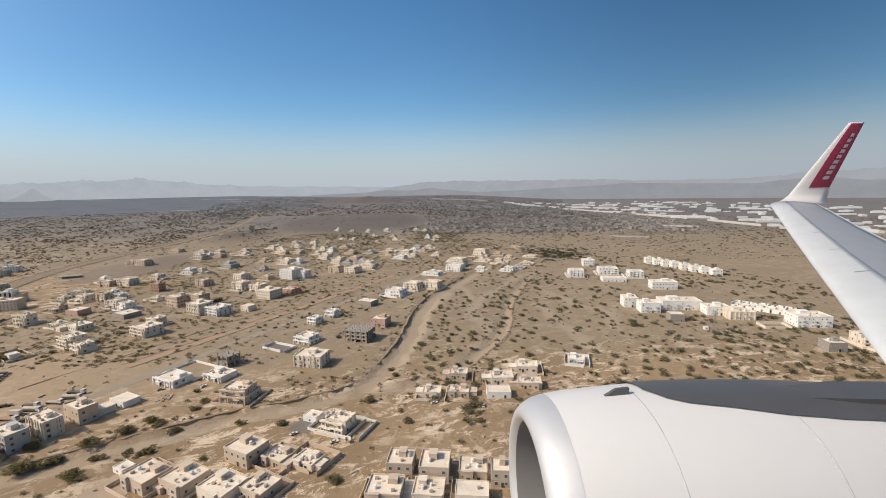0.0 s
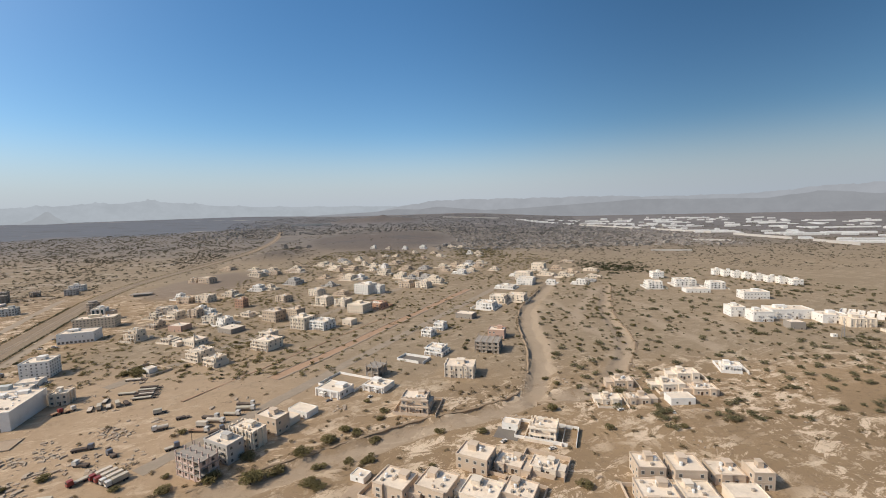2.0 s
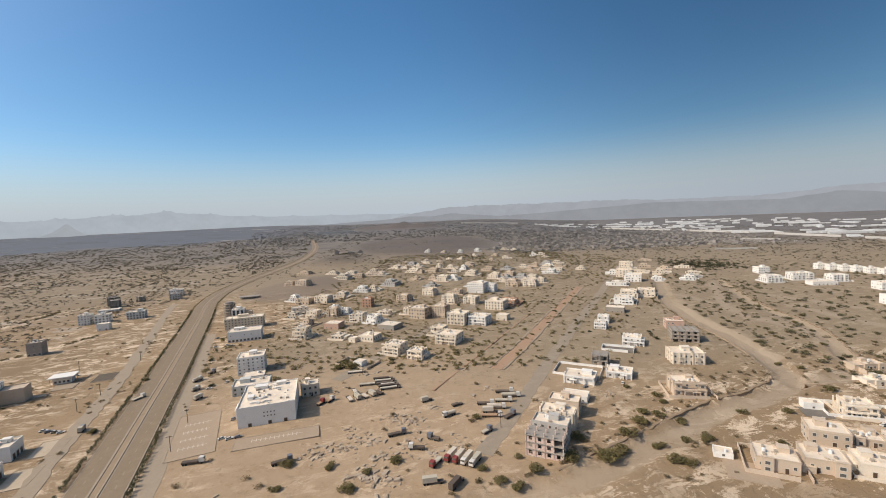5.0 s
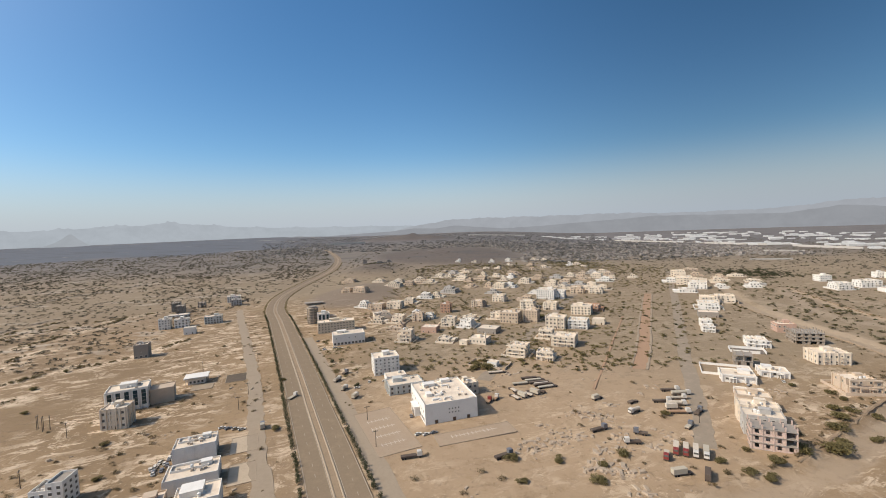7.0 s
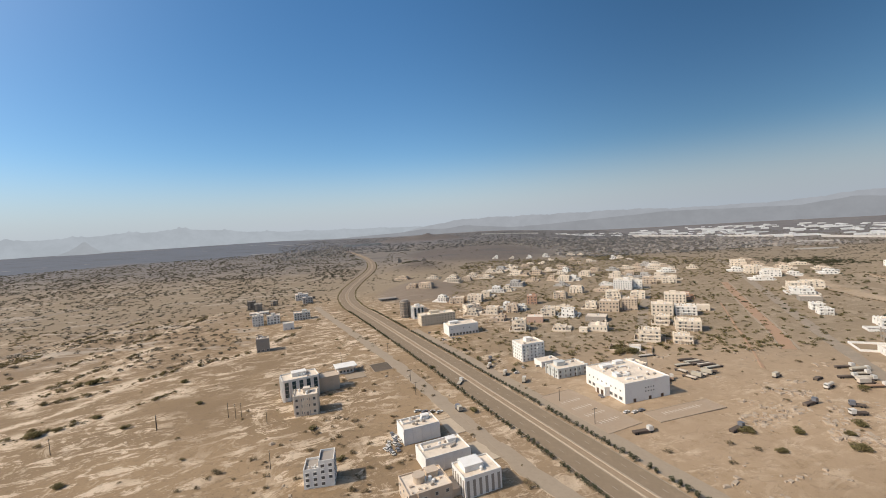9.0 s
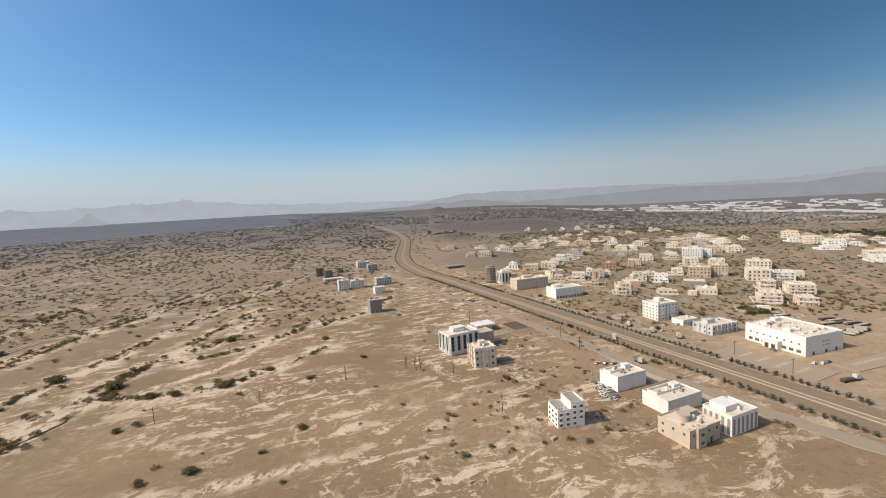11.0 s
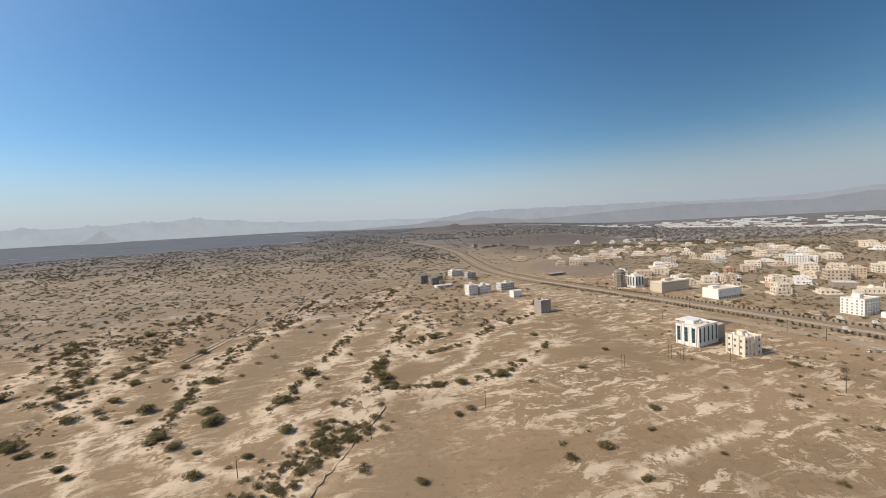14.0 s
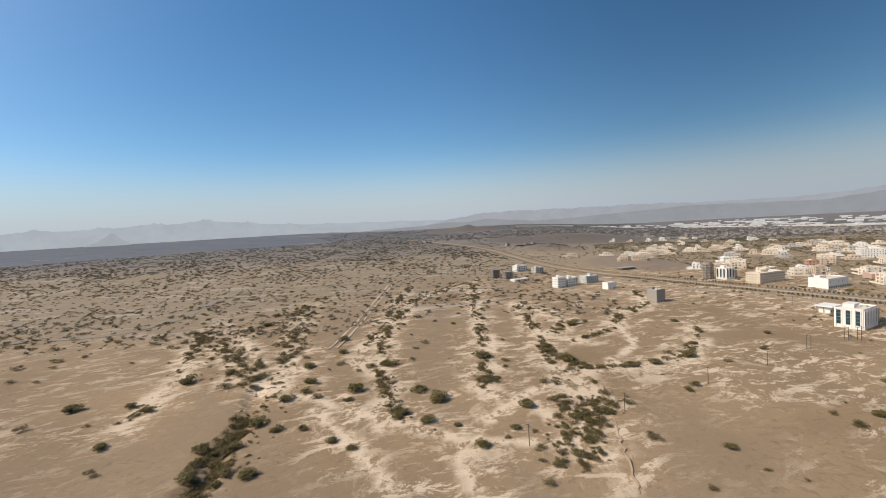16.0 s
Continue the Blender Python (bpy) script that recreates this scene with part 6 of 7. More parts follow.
def industrial_estate():
    rng = random.Random(77)
    made = 0
    for k in range(4000):
        y = rng.uniform(860, 2900)
        edge = float(np.interp(y, [q[1] for q in ESTATE_EDGE[::-1]], [q[0] for q in ESTATE_EDGE[::-1]]))
        x = edge + 25 + rng.uniform(0, 1) ** 1.5 * 1150
        if made >= 210 or (x * 0.0031 + y * 0.0017) % 1 > 0.62:
            continue
        w, d, h = rng.choice((rng.uniform(14, 40), rng.uniform(14, 40), rng.uniform(50, 120))), rng.uniform(8, 18), rng.uniform(3.5, 8.0)
        if not free_spot(x, y, w * 0.36):
            continue
        made += 1
        FOOTPRINTS.append((x, y, w * 0.36))
        ob = new("warehouse", SHED)
        ob.matrix_basis = pose(x, y, float(ground_height(x, y)), 0, 0, -24 + rng.choice((0, 0, 0, 90)) + rng.uniform(-3, 3)) @ Matrix.Diagonal((w, d, h, 1))
        tagged(ob, "long white sheet-metal shed with low gable roof", "warehouse", "industrial sheds")
    walls = [(*p, *q, 6.0) for p, q in zip(ESTATE_EDGE[1:-1], ESTATE_EDGE[2:])] + [(-832, 2270, -551, 2322, 9.0), (-40, 2990, 495, 2900, 9.0), (600, 1080, 690, 1010, 4.0), (330, 780, 420, 750, 3.0)]
    for x0, y0, x1, y1, rise in walls:
        bm = bmesh.new()
        a, b = Vector((x0, y0)), Vector((x1, y1))
        a, b = a + (b - a) * 0.16, b - (b - a) * 0.12
        s = Vector(((b - a).normalized().y, -(b - a).normalized().x)) * 0.8
        v = [bm.verts.new((*q, z + float(ground_height(q.x, q.y)))) for z in (-3.0, rise) for q in (a - s, b - s, b + s, a + s)]
        for q in ((0, 1, 5, 4), (1, 2, 6, 5), (2, 3, 7, 6), (3, 0, 4, 7), (4, 5, 6, 7)):
            bm.faces.new([v[i] for i in q])
        tagged(new("perimeter_wall", mesh_of("perimeter_wall", bm, PALE_GREY)), "long white boundary wall across the plain", "wall", "boundary walls")


industrial_estate()


# ---- vehicles ----
RED = plain("red_cab_paint", (0.26, 0.045, 0.035), 0.5)
CAR_WHITE = plain("white_car_paint", (0.66, 0.61, 0.53), 0.45, depth=0.2)
CAR_GREY = plain("grey_car_paint", (0.16, 0.16, 0.17), 0.3, depth=0.1)
CARGO = plaster("dusty_trailer_panel", (0.50, 0.44, 0.34), wear=0.4)
CARGO_PALE = plaster("pale_trailer_panel", (0.62, 0.53, 0.42), wear=0.5)
CARGO_DARK = plaster("dark_trailer_bed", (0.12, 0.09, 0.07), wear=0.4)
TYRE = plain("tyre_rubber", (0.02, 0.02, 0.02), 0.9)


def unit_wheel():
    bm = bmesh.new()
    tube(bm, (0, -0.13, 0), (0, 0.13, 0), 0.36, 0.36, 10)
    return mesh_of("wheel", bm, TYRE)


WHEEL = unit_wheel()


def lorry(x, y, rot, length, cargo, cab, load, label):
    """A parked lorry: chassis, wheels, a trailer body and, if it has one, a cab."""
    length *= 0.86
    ob = thing("lorry", x, y, rot, label, "lorry", "parked lorries", 2.5)
    bm = bmesh.new()
    box(bm, -length / 2, -0.75, 0.55, length / 2, 0.75, 0.8)
    part("chassis", bm, CARGO_DARK, ob)
    bm = bmesh.new()
    if load == "tank":
        tube(bm, (-length / 2, 0, 1.5), (length / 2 - 2.0, 0, 1.5), 0.75, 0.75, 12)
    elif load == "box":
        box(bm, -length / 2, -0.8, 0.81, length / 2 - 2.0, 0.8, 2.4)
    else:
        box(bm, -length / 2, -0.8, 0.81, length / 2 - 2.0, 0.8, 1.2)
    part("trailer_body", bm, cargo, ob)
    if cab:
        bm = bmesh.new()
        v = [bm.verts.new((px, sy * 0.78, pz)) for sy in (-1, 1) for px, pz in ((length / 2 - 1.7, 0.81), (length / 2, 0.81), (length / 2, 1.6), (length / 2 - 0.25, 2.3), (length / 2 - 1.7, 2.35))]
        bm.faces.new(v[:5])
        bm.faces.new(v[5:][::-1])
        for k in range(5):
            bm.faces.new((v[k], v[k + 5], v[(k + 1) % 5 + 5], v[(k + 1) % 5]))
        part("cab", bm, cab, ob)
        bm = bmesh.new()
        box(bm, length / 2 - 0.12, -0.66, 1.62, length / 2 + 0.02, 0.66, 2.15)
        part("windscreen", bm, PANE, ob)
    for wx in (-length / 2 + 0.6, -length / 2 + 1.5, length / 2 - 0.8):
        for sy in (-0.68, 0.68):
            stamp("wheel", WHEEL, ob, pose(wx, sy, 0.4))


def car(x, y, rot, paint, label="white parked car with dark windows"):
    ob = thing("car", x, y, rot, label, "car", "cars")
    bm = bmesh.new()
    loft(bm, 2.9, 1.15, [(0.22, -0.05), (0.4, 0.0), (0.62, 0.0)])
    part("body", bm, paint, ob)
    bm = bmesh.new()
    lo, hi = [[bm.verts.new((px, sy, z)) for px, sy in ((-a, -b), (c, -b), (c, b), (-a, b))] for a, c, b, z in ((1.0, 0.65, 0.52, 0.621), (0.75, 0.25, 0.42, 0.98))]
    bm.faces.new(hi)
    for k in range(4):
        bm.faces.new((lo[k], lo[(k + 1) % 4], hi[(k + 1) % 4], hi[k]))
    part("glasshouse", bm, PANE, ob)
    bm = bmesh.new()
    box(bm, -0.72, -0.4, 0.983, 0.22, 0.4, 1.02)
    part("car_roof", bm, paint, ob)
    for wx in (-0.9, 0.9):
        for sy in (-0.52, 0.52):
            stamp("wheel", WHEEL, ob, pose(wx, sy, 0.24) @ Matrix.Diagonal((0.62, 0.7, 0.62, 1)))


FLAT = "dusty flatbed lorry parked on bare sand"
BOXY = "long pale box trailer parked on bare sand"
lorry(-169, 177, -8, 8.5, CARGO_DARK, CAR_WHITE, "flat", FLAT)
lorry(-161, 179, -8, 8.5, CARGO, CAR_WHITE, "flat", FLAT)
lorry(-165, 173, -8, 9.0, CARGO_PALE, CAR_WHITE, "tank", "white tanker lorry parked on bare sand")
lorry(-168, 170, -6, 7.5, CARGO_PALE, None, "box", BOXY)
lorry(-168, 166, -8, 9.5, SOIL_RED, CAR_WHITE, "flat", FLAT)
lorry(-159, 188, -5, 9.5, CARGO_DARK, CAR_WHITE, "flat", FLAT)
lorry(-157, 183, -3, 9.5, CARGO, CAR_WHITE, "tank", "pale tanker lorry parked on bare sand")
lorry(-161, 165, 40, 7.0, CARGO_DARK, CAR_GREY, "flat", FLAT)
lorry(-185, 169, 205, 6.5, CARGO_PALE, CAR_WHITE, "tank", "white tanker lorry parked on bare sand")
lorry(-194, 184, 25, 6.0, CARGO, None, "box", BOXY)
lorry(-186, 139, 238, 7.5, CARGO_PALE, RED, "box", "white box lorry with red cab in a row")
lorry(-183.4, 137.8, 238, 7.5, CARGO_PALE, RED, "box", "white box lorry with red cab in a row")
lorry(-180.8, 136.6, 238, 7.5, CARGO_PALE, CAR_WHITE, "box", "white box lorry with pale cab in a row")
lorry(-178.2, 135.2, 238, 7.5, CARGO, CAR_WHITE, "box", "pale box lorry in a row")
lorry(-191, 136, 238, 7.0, CARGO, RED, "flat", FLAT)
lorry(-192, 126, 5, 7.5, CARGO, None, "box", BOXY)
lorry(-185, 124.5, 55, 8.0, CARGO_DARK, None, "box", "long dark trailer parked on bare sand")
lorry(-205, 156, 18, 8.0, CARGO_DARK, CAR_GREY, "flat", FLAT)
for _k in range(5):
    lorry(-229 + 3.1 * _k, 191 + 1.2 * _k, 118 + 4 * _k, 7.5, (CARGO_PALE, CARGO, CARGO_PALE, CARGO, CARGO_DARK)[_k], None, "box" if _k % 2 else "flat", BOXY)
for _k in range(5):
    lorry(-216 + 1.2 * _k, 213 - 3.2 * _k, 4 + 2 * _k, 11.5, (CARGO_DARK, CARGO, CARGO_DARK, CARGO_DARK, CARGO)[_k], None, "flat", "long dark flatbed trailer in a stacked row")
lorry(-231, 224, 5, 11, CARGO_PALE, None, "flat", "long pale flatbed trailer by a wall")
lorry(-222, 206, 5, 11, CARGO, None, "flat", "long pale flatbed trailer by a wall")
lorry(-243, 143, 25, 8, CARGO_DARK, CAR_GREY, "flat", FLAT)
lorry(-274, 146, 8, 8.5, CARGO_DARK, CAR_WHITE, "flat", "flatbed lorry parked below the car park")
lorry(-309, 213, 70, 5, CARGO, CAR_WHITE, "tank", "white concrete mixer lorry by the frontage track")
lorry(-302, 202, 70, 5, CARGO, CAR_WHITE, "box", "small pale lorry by the frontage track")
lorry(-315, 226, 68, 6, CARGO_PALE, CAR_WHITE, "tank", "white tanker by the frontage track")
lorry(-313, 237, 65, 5, CARGO_DARK, CAR_GREY, "flat", "dark lorry by the frontage track")
lorry(-335, 176, 110, 5, CARGO, CAR_GREY, "box", "dark lorry on the sandy service track")
lorry(-332, 206, 68, 7, CARGO, CAR_WHITE, "flat", "flatbed lorry on the highway shoulder")
for _x, _y, _rot, _n, _bed, _cab in ((-191.5, 151.5, 150, 5.5, CARGO_DARK, CAR_GREY), (-197.5, 145.5, 172, 6.5, CARGO_DARK, CAR_WHITE), (-171.7, 154.2, 38, 5.5, CARGO, CAR_GREY), (-237.5, 190.5, 60, 5.0, SOIL_RED, CAR_WHITE),
                                     (-241.0, 188.0, 66, 5.0, SOIL_RED, RED), (-181.0, 178.0, 25, 6.0, CARGO_DARK, None), (-212.0, 204.5, 6, 10.0, CARGO_PALE, None), (-228.0, 199.0, 112, 7.0, CARGO_PALE, None)):
    lorry(_x, _y, _rot, _n, _bed, _cab, "flat", FLAT)
_cars = random.Random(12)
for _k in range(16):
    car(-358 + _cars.uniform(-4, 1), 146 + _k * 0.9 + _cars.uniform(-0.3, 0.3), _cars.uniform(90, 130), _cars.choice((CAR_WHITE, CAR_WHITE, CAR_GREY)))
for _x, _y, _rot in ((-272, 162, 30), (-269, 161.5, 30), (-266, 162.4, 20), (-275, 178, 100), (-303, 214, 20), (-298, 222, 90), (-290, 222, 10), (-285, 220, 95), (-393, 246, 20), (-346, 311, 70), (-330, 292, 20), (-326, 290, 25),
                     (-336, 288, 10), (-34, 141, 20), (-50, 147, 40), (22, 162, 80), (2, 166, 20), (-122, 188, 30), (-104, 190, 60), (-270, 196, 100), (-278, 226, 10), (-352, 178, 30), (-349, 177, 40), (-346, 176.4, 30), (-343, 175.5, 30), (-260, 204, 15)):
    car(_x, _y, _rot, _cars.choice((CAR_WHITE, CAR_WHITE, CAR_WHITE, CAR_GREY)), "parked car on dusty ground")

# ---- power line ----
def power_pole(x, y, rot, h, double=False):
    ob = thing("power_pole", x, y, rot, "weathered wooden power pole with crossarm" if not double else "weathered wooden double power pole with crossarms", "power pole", "power poles")
    for dx in ((-0.7, 0.7) if double else (0.0,)):
        bm = bmesh.new()
        tube(bm, (dx, 0, -1.0), (dx, 0, h), 0.13, 0.09, 7)
        part("pole", bm, WOOD, ob)
    bm = bmesh.new()
    box(bm, -1.1, -0.07, h - 0.5, 1.1, 0.07, h - 0.36)
    part("crossarm", bm, WOOD, ob)
    for dx in (-1.0, 0.02, 1.0):
        bm = bmesh.new()
        lathe(bm, ((h - 0.359, 0.05), (h - 0.25, 0.07), (h - 0.15, 0.03)), 6, (dx, 0))
        part("insulator", bm, TANK, ob)


for _x, _y, _two in ((-592, 123, False), (-558, 138, False), (-520, 154, False), (-488, 166, False), (-458, 180, True), (-433, 188, True), (-429, 186, True), (-413, 178, False), (-399, 143, False), (-427, 187, False), (-353, 196, False), (-356, 214, False),
                     (-287, 155, False), (-293, 177, False), (-166, 157, False), (-398, 254, False), (-372, 268, False)):
    power_pole(_x, _y, 115 if _x < -380 else 20, 6.2, _two)


# ---- plants ----
def leaf_soup(rng, count, r, h, lift, size):
    """Many small leaf clumps that fill a flattened, uneven crown: corners of triangles, three by three."""
    lobes = [(rng.uniform(-0.5, 0.5) * r, rng.uniform(-0.5, 0.5) * r, lift + h * rng.uniform(0.3, 0.75), r * rng.uniform(0.36, 0.6)) for _ in range(5)]
    tris = []
    for _ in range(count):
        cx, cy, cz, cr = rng.choice(lobes)
        while True:
            u = Vector((rng.uniform(-1, 1), rng.uniform(-1, 1), rng.uniform(-1, 1)))
            if 0.2 < u.length < 1:
                break
        c = Vector((cx + u.x * cr, cy + u.y * cr, max(0.02, cz + u.z * h * 0.5)))
        for _ in range(1):
            s = size * rng.uniform(0.6, 1.4)
            a = Vector((rng.uniform(-1, 1), rng.uniform(-1, 1), rng.uniform(-0.35, 0.35))).normalized() * s
            b = Vector((rng.uniform(-1, 1), rng.uniform(-1, 1), rng.uniform(-0.4, 0.4))).normalized() * s
            tris.append((c + a, c + b, c - (a + b) * 0.6))
    return tris


def tree_template(seed, leaf, name):
    """A broad acacia, about one metre in radius: a tapered trunk with limbs, and a crown of leaf clumps."""
    rng = random.Random(seed)
    ob = new(name)
    bm = bmesh.new()
    tube(bm, (0, 0, -0.15), (0.04, 0.02, 0.18), 0.07, 0.05, 6)
    for k in range(5):
        a = k * 1.26 + rng.uniform(-0.4, 0.4)
        e = (0.55 * math.cos(a), 0.55 * math.sin(a), rng.uniform(0.3, 0.5))
        tube(bm, (0.04, 0.02, 0.16), e, 0.035, 0.012, 5)
    part("trunk", bm, BARK, ob)
    verts, faces = [], []
    for t in leaf_soup(rng, 900, 1.0, 0.5, 0.10, 0.10):
        faces.append((len(verts), len(verts) + 1, len(verts) + 2))
        verts += [tuple(p) for p in t]
    crown = new("crown", mesh_raw("crown", verts, faces, leaf))
    crown.parent = ob
    return tagged(ob, "broad green-brown acacia on sandy ground", "tree", "acacias")


TEMPLATES = [tree_template(k, LEAF_DARK if k < 4 else LEAF_GREEN, "acacia") for k in range(5)]
TREES = []


def tree(x, y, r, kind=None):
    rng = random.Random(int(x * 17 + y * 3))
    source = TEMPLATES[rng.randrange(4) if kind is None else kind]
    m = pose(x, y, float(ground_height(x, y)), 0, 0, rng.uniform(0, 360)) @ Matrix.Diagonal((r, r * rng.uniform(0.8, 1.1), r * rng.uniform(0.75, 0.95), 1))
    ob = copy_thing(source, m)
    ob.matrix_basis = m
    TREES.append((x, y, r))
    return ob


# dark trees behind the row of blocks
for _x, _y, _r in ((-135, 133, 5.4), (-128.5, 138, 4.6), (-122, 146, 3.8), (-115, 153, 3.8), (-110, 160, 3.0), (-105, 158, 3.0), (-98, 155, 3.0), (-105, 140, 2.8), (-98, 141, 2.6), (-115, 140, 3.0), (-115.5, 130, 3.6), (-73, 156, 2.6), (-96, 175, 2.6), (-104, 185, 2.2),
                   (-242, 233, 4.6), (-172, 352, 5.0), (-214, 241, 2.6)):
    tree(_x, _y, _r)
# large single trees
for _x, _y, _r in ((-236, 233, 5.0), (-213, 258, 2.6), (-174, 165, 2.6), (-204, 139, 3.0), (-164, 137, 2.0), (-159, 129, 3.4), (-167, 123, 3.2), (-147, 134, 4.0), (-141, 146, 3.6), (-172, 125, 2.6), (-176, 131, 2.2),
                   (-241, 142, 3.0), (-226, 138, 2.6), (-213, 134, 2.4), (-218, 126, 3.0), (-240, 128, 2.4)):
    tree(_x, _y, _r)
for _x, _y, _r in ((-241, 241, 3.2),
                   (-329, 174, 2.6), (-345, 231, 2.2), (-377, 145, 2.2), (-392, 169, 2.2), (-9, 153, 2.6), (19, 151, 2.4), (-26, 170, 3.2), (-30, 121, 3.0), (-57, 155, 3.0), (-19, 204, 2.4), (-112, 127, 2.8)):
    tree(_x, _y, _r)

# single broad acacias of the open desert
for _x, _y, _r in ((-723, 197, 5.2), (-752, 173, 4.3), (-732, 174, 2.9), (-722, 169, 3.4), (-719, 142, 3.0), (-686, 134, 3.5), (-681, 120, 4.0), (-666, 120, 3.1), (-659, 144, 2.1), (-648, 164, 2.3), (-648, 173, 4.8), (-661, 226, 3.1), (-623, 168, 3.6), (-628, 149, 3.3), (-641, 129, 2.2), (-619, 142, 3.1), (-605, 125, 2.8), (-596, 173, 3.7), (-594, 133, 2.2), (-587, 148, 4.0), (-575, 136, 2.6), (-610, 138, 1.9), (-648, 135, 2.4), (-667, 145, 2.6)):
    tree(_x, _y, _r)
for _x, _y, _r in ((-676, 149, 3.6), (-672, 167, 3.4), (-667, 185, 3.7), (-673, 207, 3.5), (-615, 159, 5.1), (-530, 150, 2.2), (-491, 122, 2.8), (-488, 107, 1.9), (-474, 185, 2.5), (-496, 199, 2.4), (-466, 143, 2.4), (-474, 130, 1.6), (-636, 201, 4.8), (-726, 304, 5.2), (-666, 252, 4.2), (-594, 203, 5.0), (-559, 190, 5.0), (-535, 249, 5.2), (-527, 177, 3.5), (-536, 177, 3.0), (-509, 182, 4.0), (-454, 206, 2.2), (-487, 269, 2.9), (-480, 240, 2.8)):
    tree(_x, _y, _r)

_rng = random.Random(2024)
def clear_of_things(x, y, r):
    return free_spot(x, y, r + 0.3) and float(distance_to(HIGHWAY, x, y)) > 13 and float(distance_to(WADI, x, y)) > 7


# trees along the dry river, and gardens in the village
for _line, _n, _spread in ((WADI_LINE, 46, 10), (BRANCH_LINE, 26, 13)):
    for _ in range(_n):
        _p = _rng.choice(_line)
        _x, _y = _p.x + _rng.gauss(0, _spread), _p.y + _rng.gauss(0, _spread)
        if 95 < _y < 520 and clear_of_things(_x, _y, 2):
            tree(_x, _y, _rng.uniform(1.3, 2.8))
for _ in range(90):
    _x, _y = _rng.uniform(-400, 60), _rng.uniform(200, 460)
    if clear_of_things(_x, _y, 1.5):
        tree(_x, _y, _rng.uniform(1.0, 2.4), _rng.choice((0, 1, 4, 4)))
for _o in TEMPLATES:
    for _c in list(_o.children):
        bpy.data.objects.remove(_c)
    bpy.data.objects.remove(_o)


# roadside shrubs, planted in two even rows along the highway
def shrub_mesh():
    rng = random.Random(5)
    verts, faces = [], []
    for t in leaf_soup(rng, 230, 0.8, 1.2, 0.1, 0.14):
        faces.append((len(verts), len(verts) + 1, len(verts) + 2))
        verts += [tuple(p) for p in t]
    return mesh_raw("roadside_shrub", verts, faces, LEAF_GREEN)


SHRUB = shrub_mesh()
_line = smooth_line(HIGHWAY, 2.75)
for _off in (-10.4, 10.4):
    for _k, _p in enumerate(offset_line(_line, _off)):
        if 60 < _p.y < 420 and _rng.random() < 0.93:
            _o = new("roadside_shrub", SHRUB)
            _s = _rng.uniform(1.15, 1.5)
            _o.matrix_basis = pose(_p.x + _rng.uniform(-0.2, 0.2), _p.y, -0.05, 0, 0, _rng.uniform(0, 360)) @ Matrix.Diagonal((_s, _s, _s, 1))
            tagged(_o, "clipped dark shrub in a planted roadside row", "shrub", "roadside shrubs")


def scrub(name, seed, spots, leaf, count, label, size=0.24):
    """Uncounted bushes joined into one: each is a low crown of leaf clumps, turned and sized on its own."""
    rng = random.Random(seed)
    forms = [np.array([[tuple(p) for p in t] for t in leaf_soup(rng, count, 1.0, 0.5, 0.12, size)]) for _ in range(6)]
    blocks = []
    at = np.array(spots)
    heights = ground_height(at[:, 0], at[:, 1])
    for (x, y, r), z in zip(spots, heights.tolist()):
        f = forms[rng.randrange(6)]
        a = rng.uniform(0, 6.28)
        c, s = math.cos(a) * r, math.sin(a) * r
        blocks.append(np.stack([f[..., 0] * c - f[..., 1] * s + x, f[..., 0] * s + f[..., 1] * c + y, f[..., 2] * r * rng.uniform(0.7, 1.0) + z], -1))
    tri = np.concatenate(blocks)
    n = len(tri)
    me = bpy.data.meshes.new(name)
    me.vertices.add(3 * n)
    me.vertices.foreach_set("co", tri.reshape(-1).astype(np.float32))
    me.loops.add(3 * n)
    me.loops.foreach_set("vertex_index", np.arange(3 * n, dtype=np.int32))
    me.polygons.add(n)
    me.polygons.foreach_set("loop_start", np.arange(0, 3 * n, 3, dtype=np.int32))
    me.update()
    me.materials.append(leaf)
    tagged(new(name, me), label, "bushes", kind="stuff")


